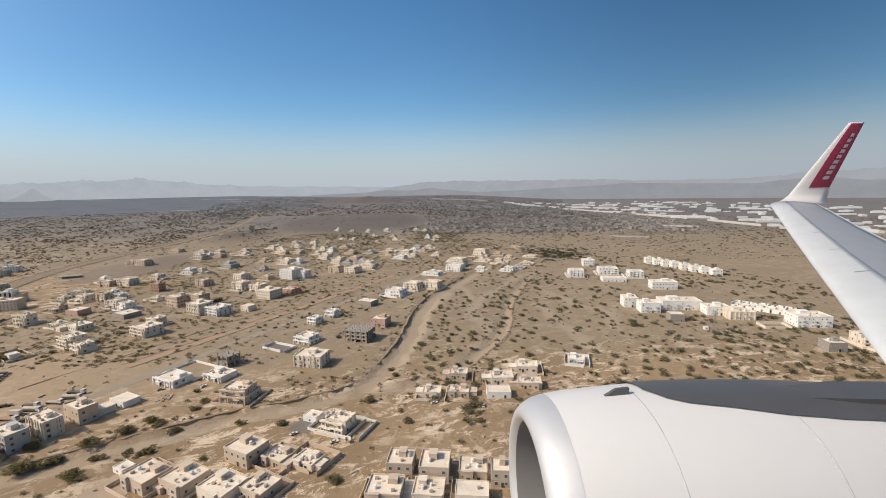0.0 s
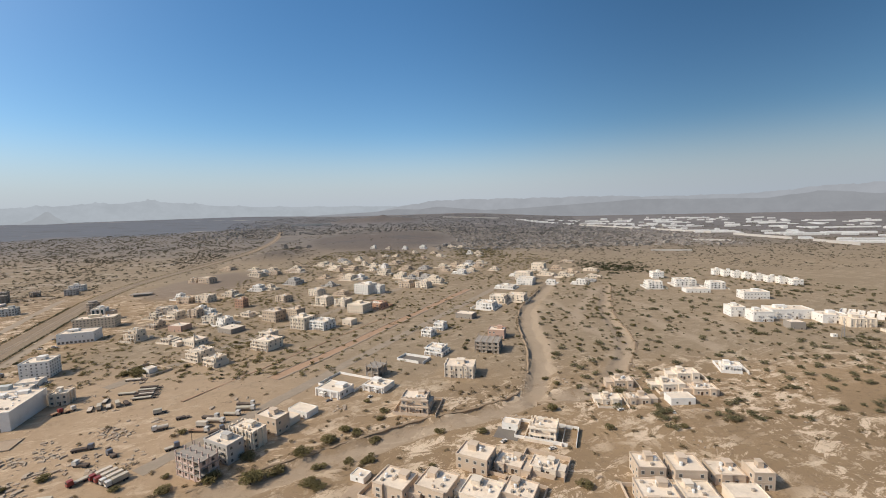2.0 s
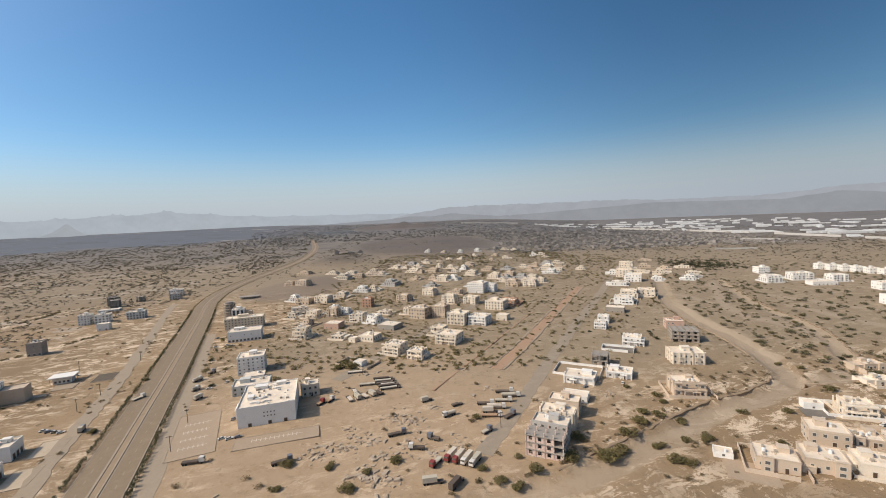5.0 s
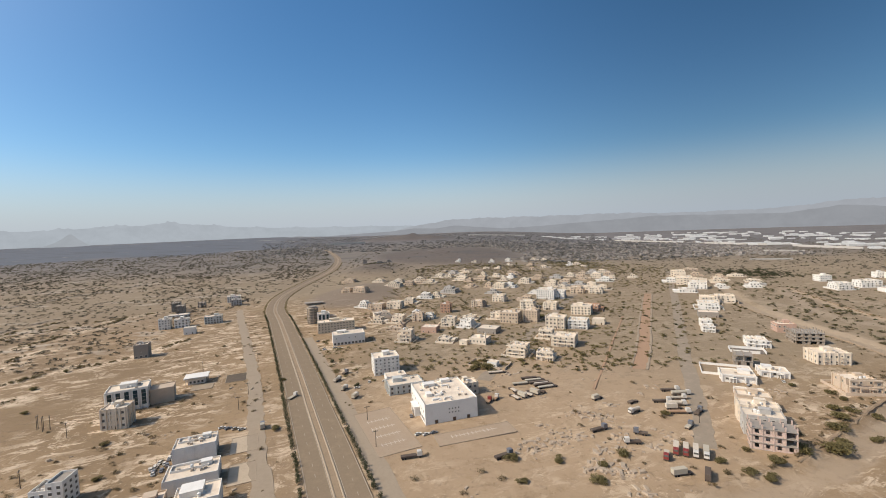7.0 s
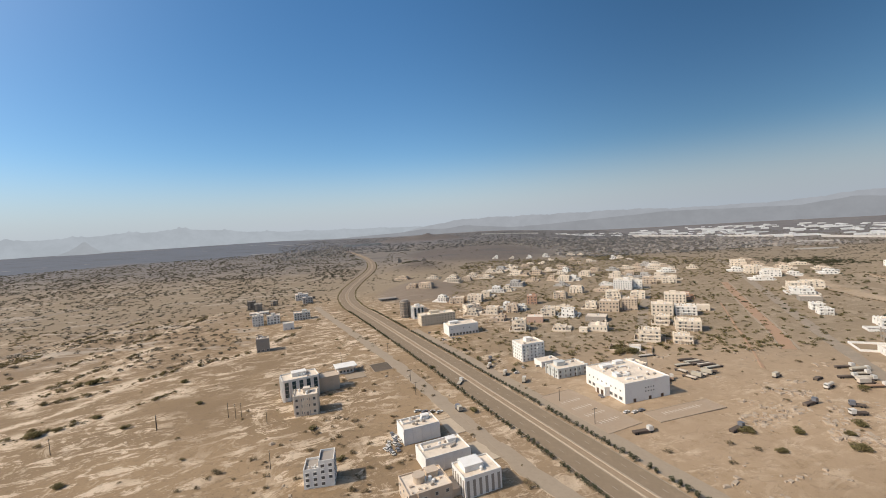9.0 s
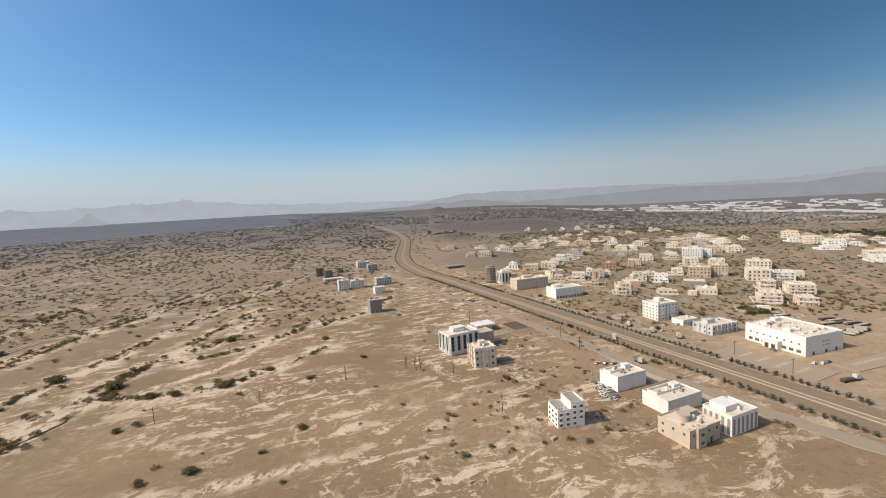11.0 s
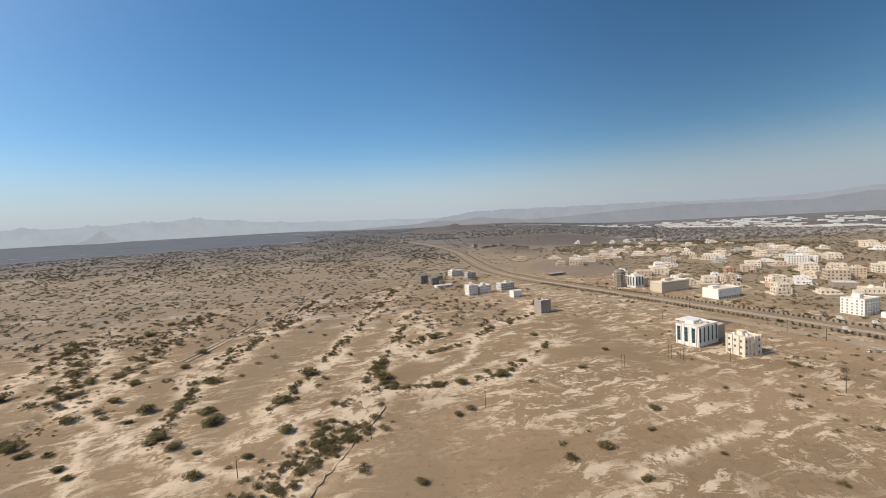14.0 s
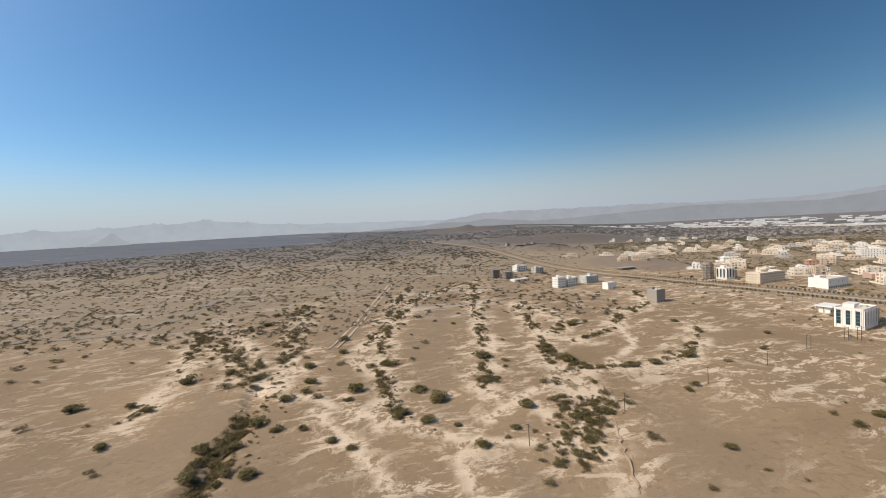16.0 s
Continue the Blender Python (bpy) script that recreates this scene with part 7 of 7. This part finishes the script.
def clump_spots():
    """Bushes along the drainage lines of the open desert, thinning out between them."""
    rng, spots = random.Random(99), []
    large, middling, low = (1.3, 1.8, 2.3, 2.8, 3.4), (1.0, 1.4, 1.8, 2.2, 2.7), (0.8, 1.1, 1.5, 1.9, 2.5)
    for lines, chance, small, spread, sizes in ((THICKETS[:3], 0.9, 0.7, 5.0, large), (THICKETS[3:], 1.3, 1.0, 3.0, middling), (CHANNELS, 0.85, 0.8, 1.8, low)):
        for line in lines:
            for p in smooth_line(line, 1.3):
                dense = 0.75 + 0.75 * math.sin(p.x * 0.13 + p.y * 0.09)
                if rng.random() < chance * dense:
                    spots.append((p.x + rng.gauss(0, spread), p.y + rng.gauss(0, spread * 0.6), rng.choice(sizes)))
                if rng.random() < small * dense:
                    spots.append((p.x + rng.gauss(0, spread * 1.3), p.y + rng.gauss(0, spread), rng.uniform(0.4, 1.0)))
    # the green hollow beside the ditch
    for p in smooth_line([(-574, 112), (-571, 126), (-567, 138), (-563, 150)], 0.27):
        spots.append((p.x - abs(rng.gauss(0, 8.5)) + 1.0, p.y + rng.gauss(0, 3.0), rng.choice((0.6, 0.9, 1.3, 1.7, 2.1))))
    for p in smooth_line(GULLY[1:], 0.8):
        if p.y < 160:
            spots += [(p.x + rng.gauss(0, 2.4), p.y + rng.gauss(0, 1.4), rng.choice((0.9, 1.4, 1.9, 2.6))) for _ in range(2)]
        spots.append((p.x + 5 + rng.gauss(0, 4.0), p.y + rng.gauss(0, 1.5), rng.uniform(0.4, 0.9)))
    for _ in range(280):
        spots.append((rng.uniform(-950, -400), rng.uniform(85, 420), rng.choice((0.5, 0.8, 1.1, 1.5, 2.0, 2.6))))
    for _ in range(150):
        x, y = rng.uniform(-930, -690), rng.uniform(230, 440)
        spots.append((x, y, rng.choice((0.8, 1.2, 1.7, 2.2, 2.8, 3.6))))
    return [s for s in spots if s[1] > 80 and clear_of_things(s[0], s[1], s[2] * 0.6)]


def plain_spots(seed, count, x0, x1, y0, y1, sizes, keep):
    """Random spots, nearer ones more often, in patches."""
    rng, spots = np.random.default_rng(seed), []
    while len(spots) < count:
        x, y = rng.uniform(x0, x1, 4000), y0 * (y1 / y0) ** rng.random(4000)
        patch = waves(x, y, 160, 3) * 0.5 + 0.55 > rng.random(4000)
        for a, b in zip(x[patch].tolist(), y[patch].tolist()):
            if len(spots) < count and keep(a, b):
                spots.append((a, b, float(rng.uniform(*sizes)) * min(1.1, max(0.62, b / 800))))
    return spots


FOOT = np.array(FOOTPRINTS)
ROAD_X, ROAD_Y = [p[0] for p in HIGHWAY], [p[1] for p in HIGHWAY]


def open_ground(x, y):
    return bool(np.all((FOOT[:, 0] - x) ** 2 + (FOOT[:, 1] - y) ** 2 > (FOOT[:, 2] + 1.5) ** 2)) and float(distance_to(HIGHWAY, x, y)) > 15 and float(distance_to(WADI, x, y)) > 7


scrub("desert_scrub", 1, clump_spots(), LEAF, 400, "olive-brown acacia scrub scattered along sandy washes", 0.095)
scrub("desert_tufts", 8, plain_spots(21, 9000, -980, 330, 84, 330, (0.16, 0.5), lambda x, y: float(distance_to(STRIP, x, y)) > 30), LEAF_DRY, 9, "small dry tufts and stones on the desert floor")
_bank = [(p.x + _rng.uniform(-2.5, 1.0), p.y + _rng.uniform(-1.5, 1.5), _rng.uniform(0.6, 1.9)) for p in offset_line(smooth_line(WADI[2:13], 5.0), -8.6)]
_bank += [(p.x + _rng.uniform(-1.5, 2.0), p.y + _rng.uniform(-1.5, 1.5), _rng.uniform(0.5, 1.6)) for p in offset_line(smooth_line(BRANCH, 5.0), 6.0)]
scrub("bank_scrub", 9, _bank, LEAF_DRY, 90, "dry scrub along the eroded river bank", 0.16)
scrub("plain_scrub", 2, plain_spots(7, 19600, -2300, -440, 270, 2150, (1.5, 5.2), lambda x, y: x < np.interp(y, ROAD_Y, ROAD_X) - 17 and (y > 480 or x < -480) and np.hypot(x + 300, y) < 2150), LEAF_FAR, 30, "dark bushes dotted over the grey gravel plain")
scrub("village_scrub", 3, plain_spots(8, 1500, -430, 330, 120, 480, (0.8, 3.0), lambda x, y: open_ground(x, y) and (float(distance_to(STRIP, x, y)) > 38 or (x * 5.3 + y * 2.9) % 1 < 0.16) and (float(np.hypot(x + 210, y - 180)) > 55 or (x * 5.3 + y * 2.9) % 1 < 0.25)), LEAF_DRY, 110, "dry brown-green bushes between the houses", 0.16)
scrub("wadi_scrub", 4, plain_spots(9, 1050, -10, 330, 150, 520, (1.2, 5.4), lambda x, y: open_ground(x, y) and x > 0.42 * y - 125), LEAF_OLIVE, 170, "olive bushes on the flats of the dry river", 0.14)
scrub("village_gardens", 7, plain_spots(12, 3800, -420, 120, 220, 900, (1.2, 4.0), lambda x, y: open_ground(x, y) and -330 + 0.12 * (y - 400) < x < 0.5 * y - 200 and float(hills(x, y)) < 1.5), LEAF_DARK, 64, "dark garden trees and bushes among the village houses", 0.19)
scrub("far_scrub", 5, plain_spots(10, 8000, -470, 1500, 480, 1900, (1.6, 4.6), lambda x, y: open_ground(x, y) and np.hypot((x + 352) / 62, (y - 545) / 95) > 1.05 and (np.hypot((x + 200) / 210, (y - 1250) / 380) > 1 or (x * 3.3 + y * 7.7) % 1 < 0.1)), LEAF_FAR, 26, "dark bushes and gardens beyond the village")
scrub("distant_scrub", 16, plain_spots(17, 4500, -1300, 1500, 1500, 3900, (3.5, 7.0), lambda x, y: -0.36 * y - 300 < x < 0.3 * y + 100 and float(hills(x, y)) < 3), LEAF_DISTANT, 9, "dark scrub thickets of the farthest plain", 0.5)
scrub("compound_grove", 18, [(-385 + 22 * math.sin(k * 2.4) * (k % 7) / 6, 1003 + 20 * math.cos(k * 2.4) * (k % 7) / 6, 2.2 + (k % 5) * 0.5) for k in range(46)], LEAF_GREEN, 60, "dark trees of a walled compound by the bend", 0.2)
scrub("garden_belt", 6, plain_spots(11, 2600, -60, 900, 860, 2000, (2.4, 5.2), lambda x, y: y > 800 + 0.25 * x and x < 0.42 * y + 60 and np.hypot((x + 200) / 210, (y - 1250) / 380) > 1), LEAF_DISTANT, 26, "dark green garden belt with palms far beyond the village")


def rubble():
    """Broken blocks, heaps and litter on the bare ground between the lorries and along the tracks."""
    rng, verts, faces = random.Random(77), [], []
    heaps = [(rng.uniform(-265, -160), rng.uniform(105, 225)) for _ in range(60)] + [(rng.uniform(-420, -300), rng.uniform(105, 260)) for _ in range(26)] + [(rng.uniform(-150, 70), rng.uniform(100, 220)) for _ in range(36)]
    dumps = [(-205, 145), (-192, 143), (-214, 153), (-203, 160), (-226, 150), (-233, 146), (-199, 166), (-208, 171), (-213, 133), (-206, 128), (-198, 150), (-220, 157), (-237, 152), (-210, 141)]
    for hx, hy, most in [(x, y, 9) for x, y in heaps] + [(x, y, 44) for x, y in dumps]:
        for _ in range(rng.randint(most // 4, most)):
            x, y, s = hx + rng.gauss(0, 2.4 if most < 10 else 3.4), hy + rng.gauss(0, 1.8), rng.uniform(0.18, 0.75)
            if not open_ground(x, y):
                continue
            a, w, d, h = rng.uniform(0, 3.1), s * rng.uniform(0.6, 2.4), s, s * rng.uniform(0.4, 0.9)
            c, t, z, k = math.cos(a), math.sin(a), float(ground_height(x, y)), len(verts)
            for lift, shrink in ((-0.2, 1.0), (h, rng.uniform(0.5, 0.95))):
                verts += [(x + (c * u - t * v) * shrink, y + (t * u + c * v) * shrink, z + lift) for u, v in ((-w, -d), (w, -d * rng.uniform(0.5, 1)), (w, d), (-w * rng.uniform(0.5, 1), d))]
            faces += [(k, k + 1, k + 5, k + 4), (k + 1, k + 2, k + 6, k + 5), (k + 2, k + 3, k + 7, k + 6), (k + 3, k, k + 4, k + 7), (k + 4, k + 5, k + 6, k + 7)]
    m = plaster("rubble_blocks", (0.44, 0.345, 0.25), dusty=(0.22, 0.16, 0.11), wear=0.9, grain=1.5)
    tagged(new("rubble", mesh_raw("rubble", verts, faces, m)), "broken blocks and rubble heaps on bare ground", "rubble", kind="stuff")


rubble()
_hedge = [(p.x + _rng.uniform(-0.4, 0.4), p.y, _rng.uniform(1.0, 1.7)) for off in (-10.4, 10.4) for p in offset_line(smooth_line(HIGHWAY, 2.6), off) if 420 <= p.y < 1100]
scrub("roadside_hedge", 14, _hedge, LEAF_DARK, 30, "dark shrub rows along the far bend of the highway")
_grove = [(_rng.gauss(172, 22), _rng.gauss(560, 32), _rng.uniform(2.0, 4.4)) for _ in range(190)]
scrub("palm_grove", 15, [p for p in _grove if open_ground(p[0], p[1])], LEAF_GREEN, 90, "dense dark green grove at the head of the river flat", 0.17)


# ---- the aircraft that carries the camera: its wing, engine and winglet, where they are at the start of the flight ----
PAINT = plain("white_aircraft_paint", (0.70, 0.66, 0.61), 0.42, grain=0.8, depth=0.10)
SLAT = plain("pale_slat_paint", (0.58, 0.575, 0.55), 0.5, grain=1.5, depth=0.15)
WING_GREY = plain("grey_wing_panel", (0.33, 0.335, 0.345), 0.5, grain=1.2, depth=0.15)
COWL_DARK = plain("dark_grey_engine", (0.10, 0.095, 0.092), 0.45, grain=1.6, depth=0.3)
LIP = plain("bare_metal_lip", (0.55, 0.535, 0.52), 0.6, 0.45, grain=3.0, depth=0.08)
DUCT = plain("intake_duct", (0.22, 0.205, 0.19), 0.5, grain=2.0, depth=0.15)
WINGLET_RED = plain("red_winglet_paint", (0.30, 0.028, 0.065), 0.5, grain=1.0, depth=0.1)
LETTER = plain("pale_lettering", (0.50, 0.40, 0.42), 0.5)


def lofted(bm, sections, closed=True, caps=True):
    """Skin through sections of equal length."""
    loops = [[bm.verts.new(p) for p in s] for s in sections]
    n = len(loops[0])
    for a, b in zip(loops, loops[1:]):
        for k in range(n if closed else n - 1):
            bm.faces.new((a[k], a[(k + 1) % n], b[(k + 1) % n], b[k]))
    if caps:
        bm.faces.new(loops[0][::-1])
        bm.faces.new(loops[-1])


def airfoil(x_le, chord, y, z, thick, lo=0.0, hi=1.0, proud=0.0, up=(0.0, 0.0, 1.0), steps=9):
    """A section across the flight, from the leading edge (lo) to hi of the chord."""
    top, low = [], []
    up = Vector(up)
    for k in range(steps):
        u = lo + (hi - lo) * (k / (steps - 1)) ** 1.6
        t = thick * chord * (2.97 * 0.5 * math.sqrt(u) - 0.63 * u - 1.76 * u * u + 1.42 * u ** 3 - 0.51 * u ** 4) + proud
        camber = 0.02 * chord * 4 * u * (1 - u)
        at = Vector((x_le + u * chord, y, z))
        top.append(at + up * (t + camber))
        low.append(at + up * (camber - 0.7 * t))
    return top + low[::-1]


def aircraft():
    ox, oy, oz = 0.0, 0.0, 87.84
    ship = new("airliner_wing")
    ship.matrix_basis = pose(ox, oy, oz)
    tagged(ship, "white airliner wing with jet engine and red winglet, in flight", "aircraft")

    # wing: span station (y), leading edge (x), chord and height of the leading edge
    stations = [(3.2, 5.1, 5.2, -3.02), (6.5, 7.22, 3.75, -2.47), (9.5, 9.15, 2.95, -1.95), (12.5, 11.1, 2.4, -1.42), (15.0, 12.73, 2.0, -0.95), (15.6, 13.1, 1.9, -0.83)]
    for name, lo, hi, proud, material, label in (("wing_box", 0.30, 0.955, 0.0, WING_GREY, "grey upper wing panel"), ("leading_edge_slat", 0.0, 0.33, 0.012, SLAT, "pale leading-edge slat"), ("flap", 0.95, 1.0, 0.004, PAINT, "pale trailing-edge flap")):
        bm = bmesh.new()
        lofted(bm, [airfoil(x, c, y, z, 0.115, lo, hi, proud) for y, x, c, z in stations])
        ob = part(name, bm, material, ship, label)
        ob.data.shade_smooth()
        if name == "leading_edge_slat":
            for (y0, x0, c0, z0), (y1, x1, c1, z1) in zip(stations[1:], stations[2:]):
                for f in (0.15, 0.65):
                    y, x, c, z = (p + (q - p) * f for p, q in ((y0, y1), (x0, x1), (c0, c1), (z0, z1)))
                    bm = bmesh.new()
                    s = airfoil(x, c, y, z, 0.115, 0.08, 0.30, 0.016)[:9]
                    lofted(bm, [[p + Vector((0.012 * e, 0.02 * e, 0.002)) for p in s[5:]] for e in (-1, 1)], False, False)
                    part("slat_seam", bm, WING_GREY, ob)

    # winglet: a blended curve up from the tip
    def winglet_section(f, lo=0.0, hi=1.0, proud=0.0):
        z = -0.83 + 3.1 * f
        bend = min(1.0, f / 0.09)
        out = 15.6 + 0.6 * bend ** 0.7
        x = 13.2 + 0.85 * bend ** 0.8 + 2.45 * f
        tail = 15.35 + 0.6 * bend + 0.457 * max(0.0, z + 0.28)
        lean = radians(12 + 76 * min(1.0, f / 0.12))
        return airfoil(x, tail - x, out, z, 0.075, lo, hi, proud, (0.0, -math.sin(lean), math.cos(lean)))

    steps = [0.0, 0.03, 0.07, 0.12, 0.2, 0.35, 0.5, 0.65, 0.8, 0.92, 1.0]
    bm = bmesh.new()
    lofted(bm, [winglet_section(f) for f in steps])
    winglet = part("winglet", bm, PAINT, ship, "upswept white and red winglet")
    winglet.data.shade_smooth()
    bm = bmesh.new()
    lofted(bm, [winglet_section(f, 0.15 + 0.25 * (1 - f), 0.985, 0.008) for f in (0.2, 0.35, 0.5, 0.65, 0.8, 0.9, 0.985)])
    part("red_panel", bm, WINGLET_RED, winglet, "red winglet panel")
    # the airline's lettering stands as plain pale bars
    for k in range(9):
        f0 = 0.30 + 0.065 * k
        bm = bmesh.new()
        a, b = (airfoil_mid(winglet_section, f, 0.56, 0.76) for f in (f0, f0 + 0.043))
        lofted(bm, [[p + Vector((0, -0.012, 0.0)) for p in a], [p + Vector((0, -0.012, 0.0)) for p in b]], False, False)
        part("lettering_bar", bm, LETTER, winglet)

    # engine: a body of rings round an axis along the flight
    ax_y, ax_z = 4.05, -3.40

    def revolve(bm, profile, a0=0.0, a1=360.0, sides=48):
        whole = a1 - a0 >= 360
        n = sides if whole else sides + 1
        sections = [[Vector((x, ax_y + r * math.cos(radians(a0 + (a1 - a0) * k / sides)), ax_z + r * math.sin(radians(a0 + (a1 - a0) * k / sides)))) for k in range(n)] for x, r in profile]
        lofted(bm, sections, whole, False)

    cowl_profile = [(1.30, 1.165), (1.5, 1.195), (1.9, 1.225), (2.4, 1.25), (3.0, 1.25), (3.8, 1.22), (4.6, 1.16), (5.4, 1.06), (6.0, 0.95), (5.98, 0.9)]
    bm = bmesh.new()
    revolve(bm, cowl_profile)
    cowl = part("engine_cowl", bm, PAINT, ship, "white engine cowl")
    cowl.data.shade_smooth()
    bm = bmesh.new()
    revolve(bm, [(1.30, 1.167), (1.18, 1.135), (1.09, 1.085), (1.03, 1.03), (1.005, 0.975), (1.02, 0.92), (1.08, 0.885)])
    lip = part("intake_lip", bm, LIP, cowl, "bare metal intake lip")
    lip.data.shade_smooth()
    bm = bmesh.new()
    revolve(bm, [(1.08, 0.885), (1.4, 0.86), (2.2, 0.87), (2.6, 0.88)])
    part("intake_duct", bm, DUCT, cowl, "grey intake duct").data.shade_smooth()
    for k in range(18):
        bm = bmesh.new()
        a = radians(20 * k)
        s = []
        for r in (0.2, 0.5, 0.86):
            w = 0.06 + 0.1 * r
            c, t = Vector((0, math.cos(a), math.sin(a))), Vector((0, -math.sin(a), math.cos(a)))
            base = Vector((2.5, ax_y, ax_z)) + c * r
            s.append([base + t * w + Vector((-0.06, 0, 0)), base - t * w + Vector((0.06, 0, 0)), base - t * w + Vector((0.085, 0, 0)), base + t * w + Vector((-0.035, 0, 0))])
        lofted(bm, s)
        part("fan_blade", bm, COWL_DARK, cowl)
    bm = bmesh.new()
    revolve(bm, [(2.1, 0.01), (2.25, 0.12), (2.5, 0.22), (2.62, 0.22)], sides=20)
    part("spinner", bm, COWL_DARK, cowl)
    for x, r in ((2.15, 1.2385), (3.55, 1.2335)):
        bm = bmesh.new()
        revolve(bm, [(x - 0.008, r - 0.004), (x, r + 0.003), (x + 0.008, r - 0.004)])
        part("cowl_seam", bm, WING_GREY, cowl)
    # dark grey sheet just above the cowl top, reaching lower towards the rear
    bm = bmesh.new()
    rows = []
    for k in range(16):
        x = 2.27 + 3.6 * (k / 15) ** 1.2
        r = float(np.interp(x, [q[0] for q in cowl_profile[:-1]], [q[1] for q in cowl_profile[:-1]])) + 0.014
        reach = float(np.interp(x, (2.27, 2.45, 3.4, 3.94, 6.0), (84, 97, 107, 110, 114)))
        rows.append([Vector((x, ax_y + r * math.cos(radians(30 + (reach - 30) * j / 20)), ax_z + r * math.sin(radians(30 + (reach - 30) * j / 20)))) for j in range(21)])
    lofted(bm, rows, False, False)
    part("pylon_saddle", bm, COWL_DARK, cowl, "dark grey sheet over the cowl top").data.shade_smooth()
    # the small strake on the cowl's shoulder
    bm = bmesh.new()
    a = radians(86)
    c = Vector((0, math.cos(a), math.sin(a)))
    foot = [Vector((x, ax_y, ax_z)) + c * 1.222 for x in (1.84, 2.1)]
    tip = [Vector((x, ax_y, ax_z)) + c * (1.222 + h) for x, h in ((1.96, 0.07), (2.1, 0.08))]
    side = Vector((0, -math.sin(a), math.cos(a))) * 0.02
    lofted(bm, [[p + side for p in (foot[0], foot[1], tip[1], tip[0])], [p - side for p in (foot[0], foot[1], tip[1], tip[0])]])
    part("strake", bm, COWL_DARK, cowl, "dark engine strake")
    # pylon up to the wing
    bm = bmesh.new()
    lofted(bm, [[Vector((x, ax_y + s * w, z)) for s, z in ((-1, lo), (1, lo), (1, hi), (-1, hi))] for x, w, lo, hi in ((3.2, 0.05, ax_z + 1.0, ax_z + 1.22), (4.4, 0.2, ax_z + 0.9, ax_z + 1.22), (6.2, 0.24, ax_z + 0.7, ax_z + 1.12), (7.4, 0.2, ax_z + 0.5, ax_z + 0.9))])
    part("pylon", bm, COWL_DARK, ship, "grey engine pylon")


def airfoil_mid(section, f, lo, hi):
    """The inboard face of the winglet between two chord stations."""
    return section(f, lo, hi, 0.02)[:9]


aircraft()
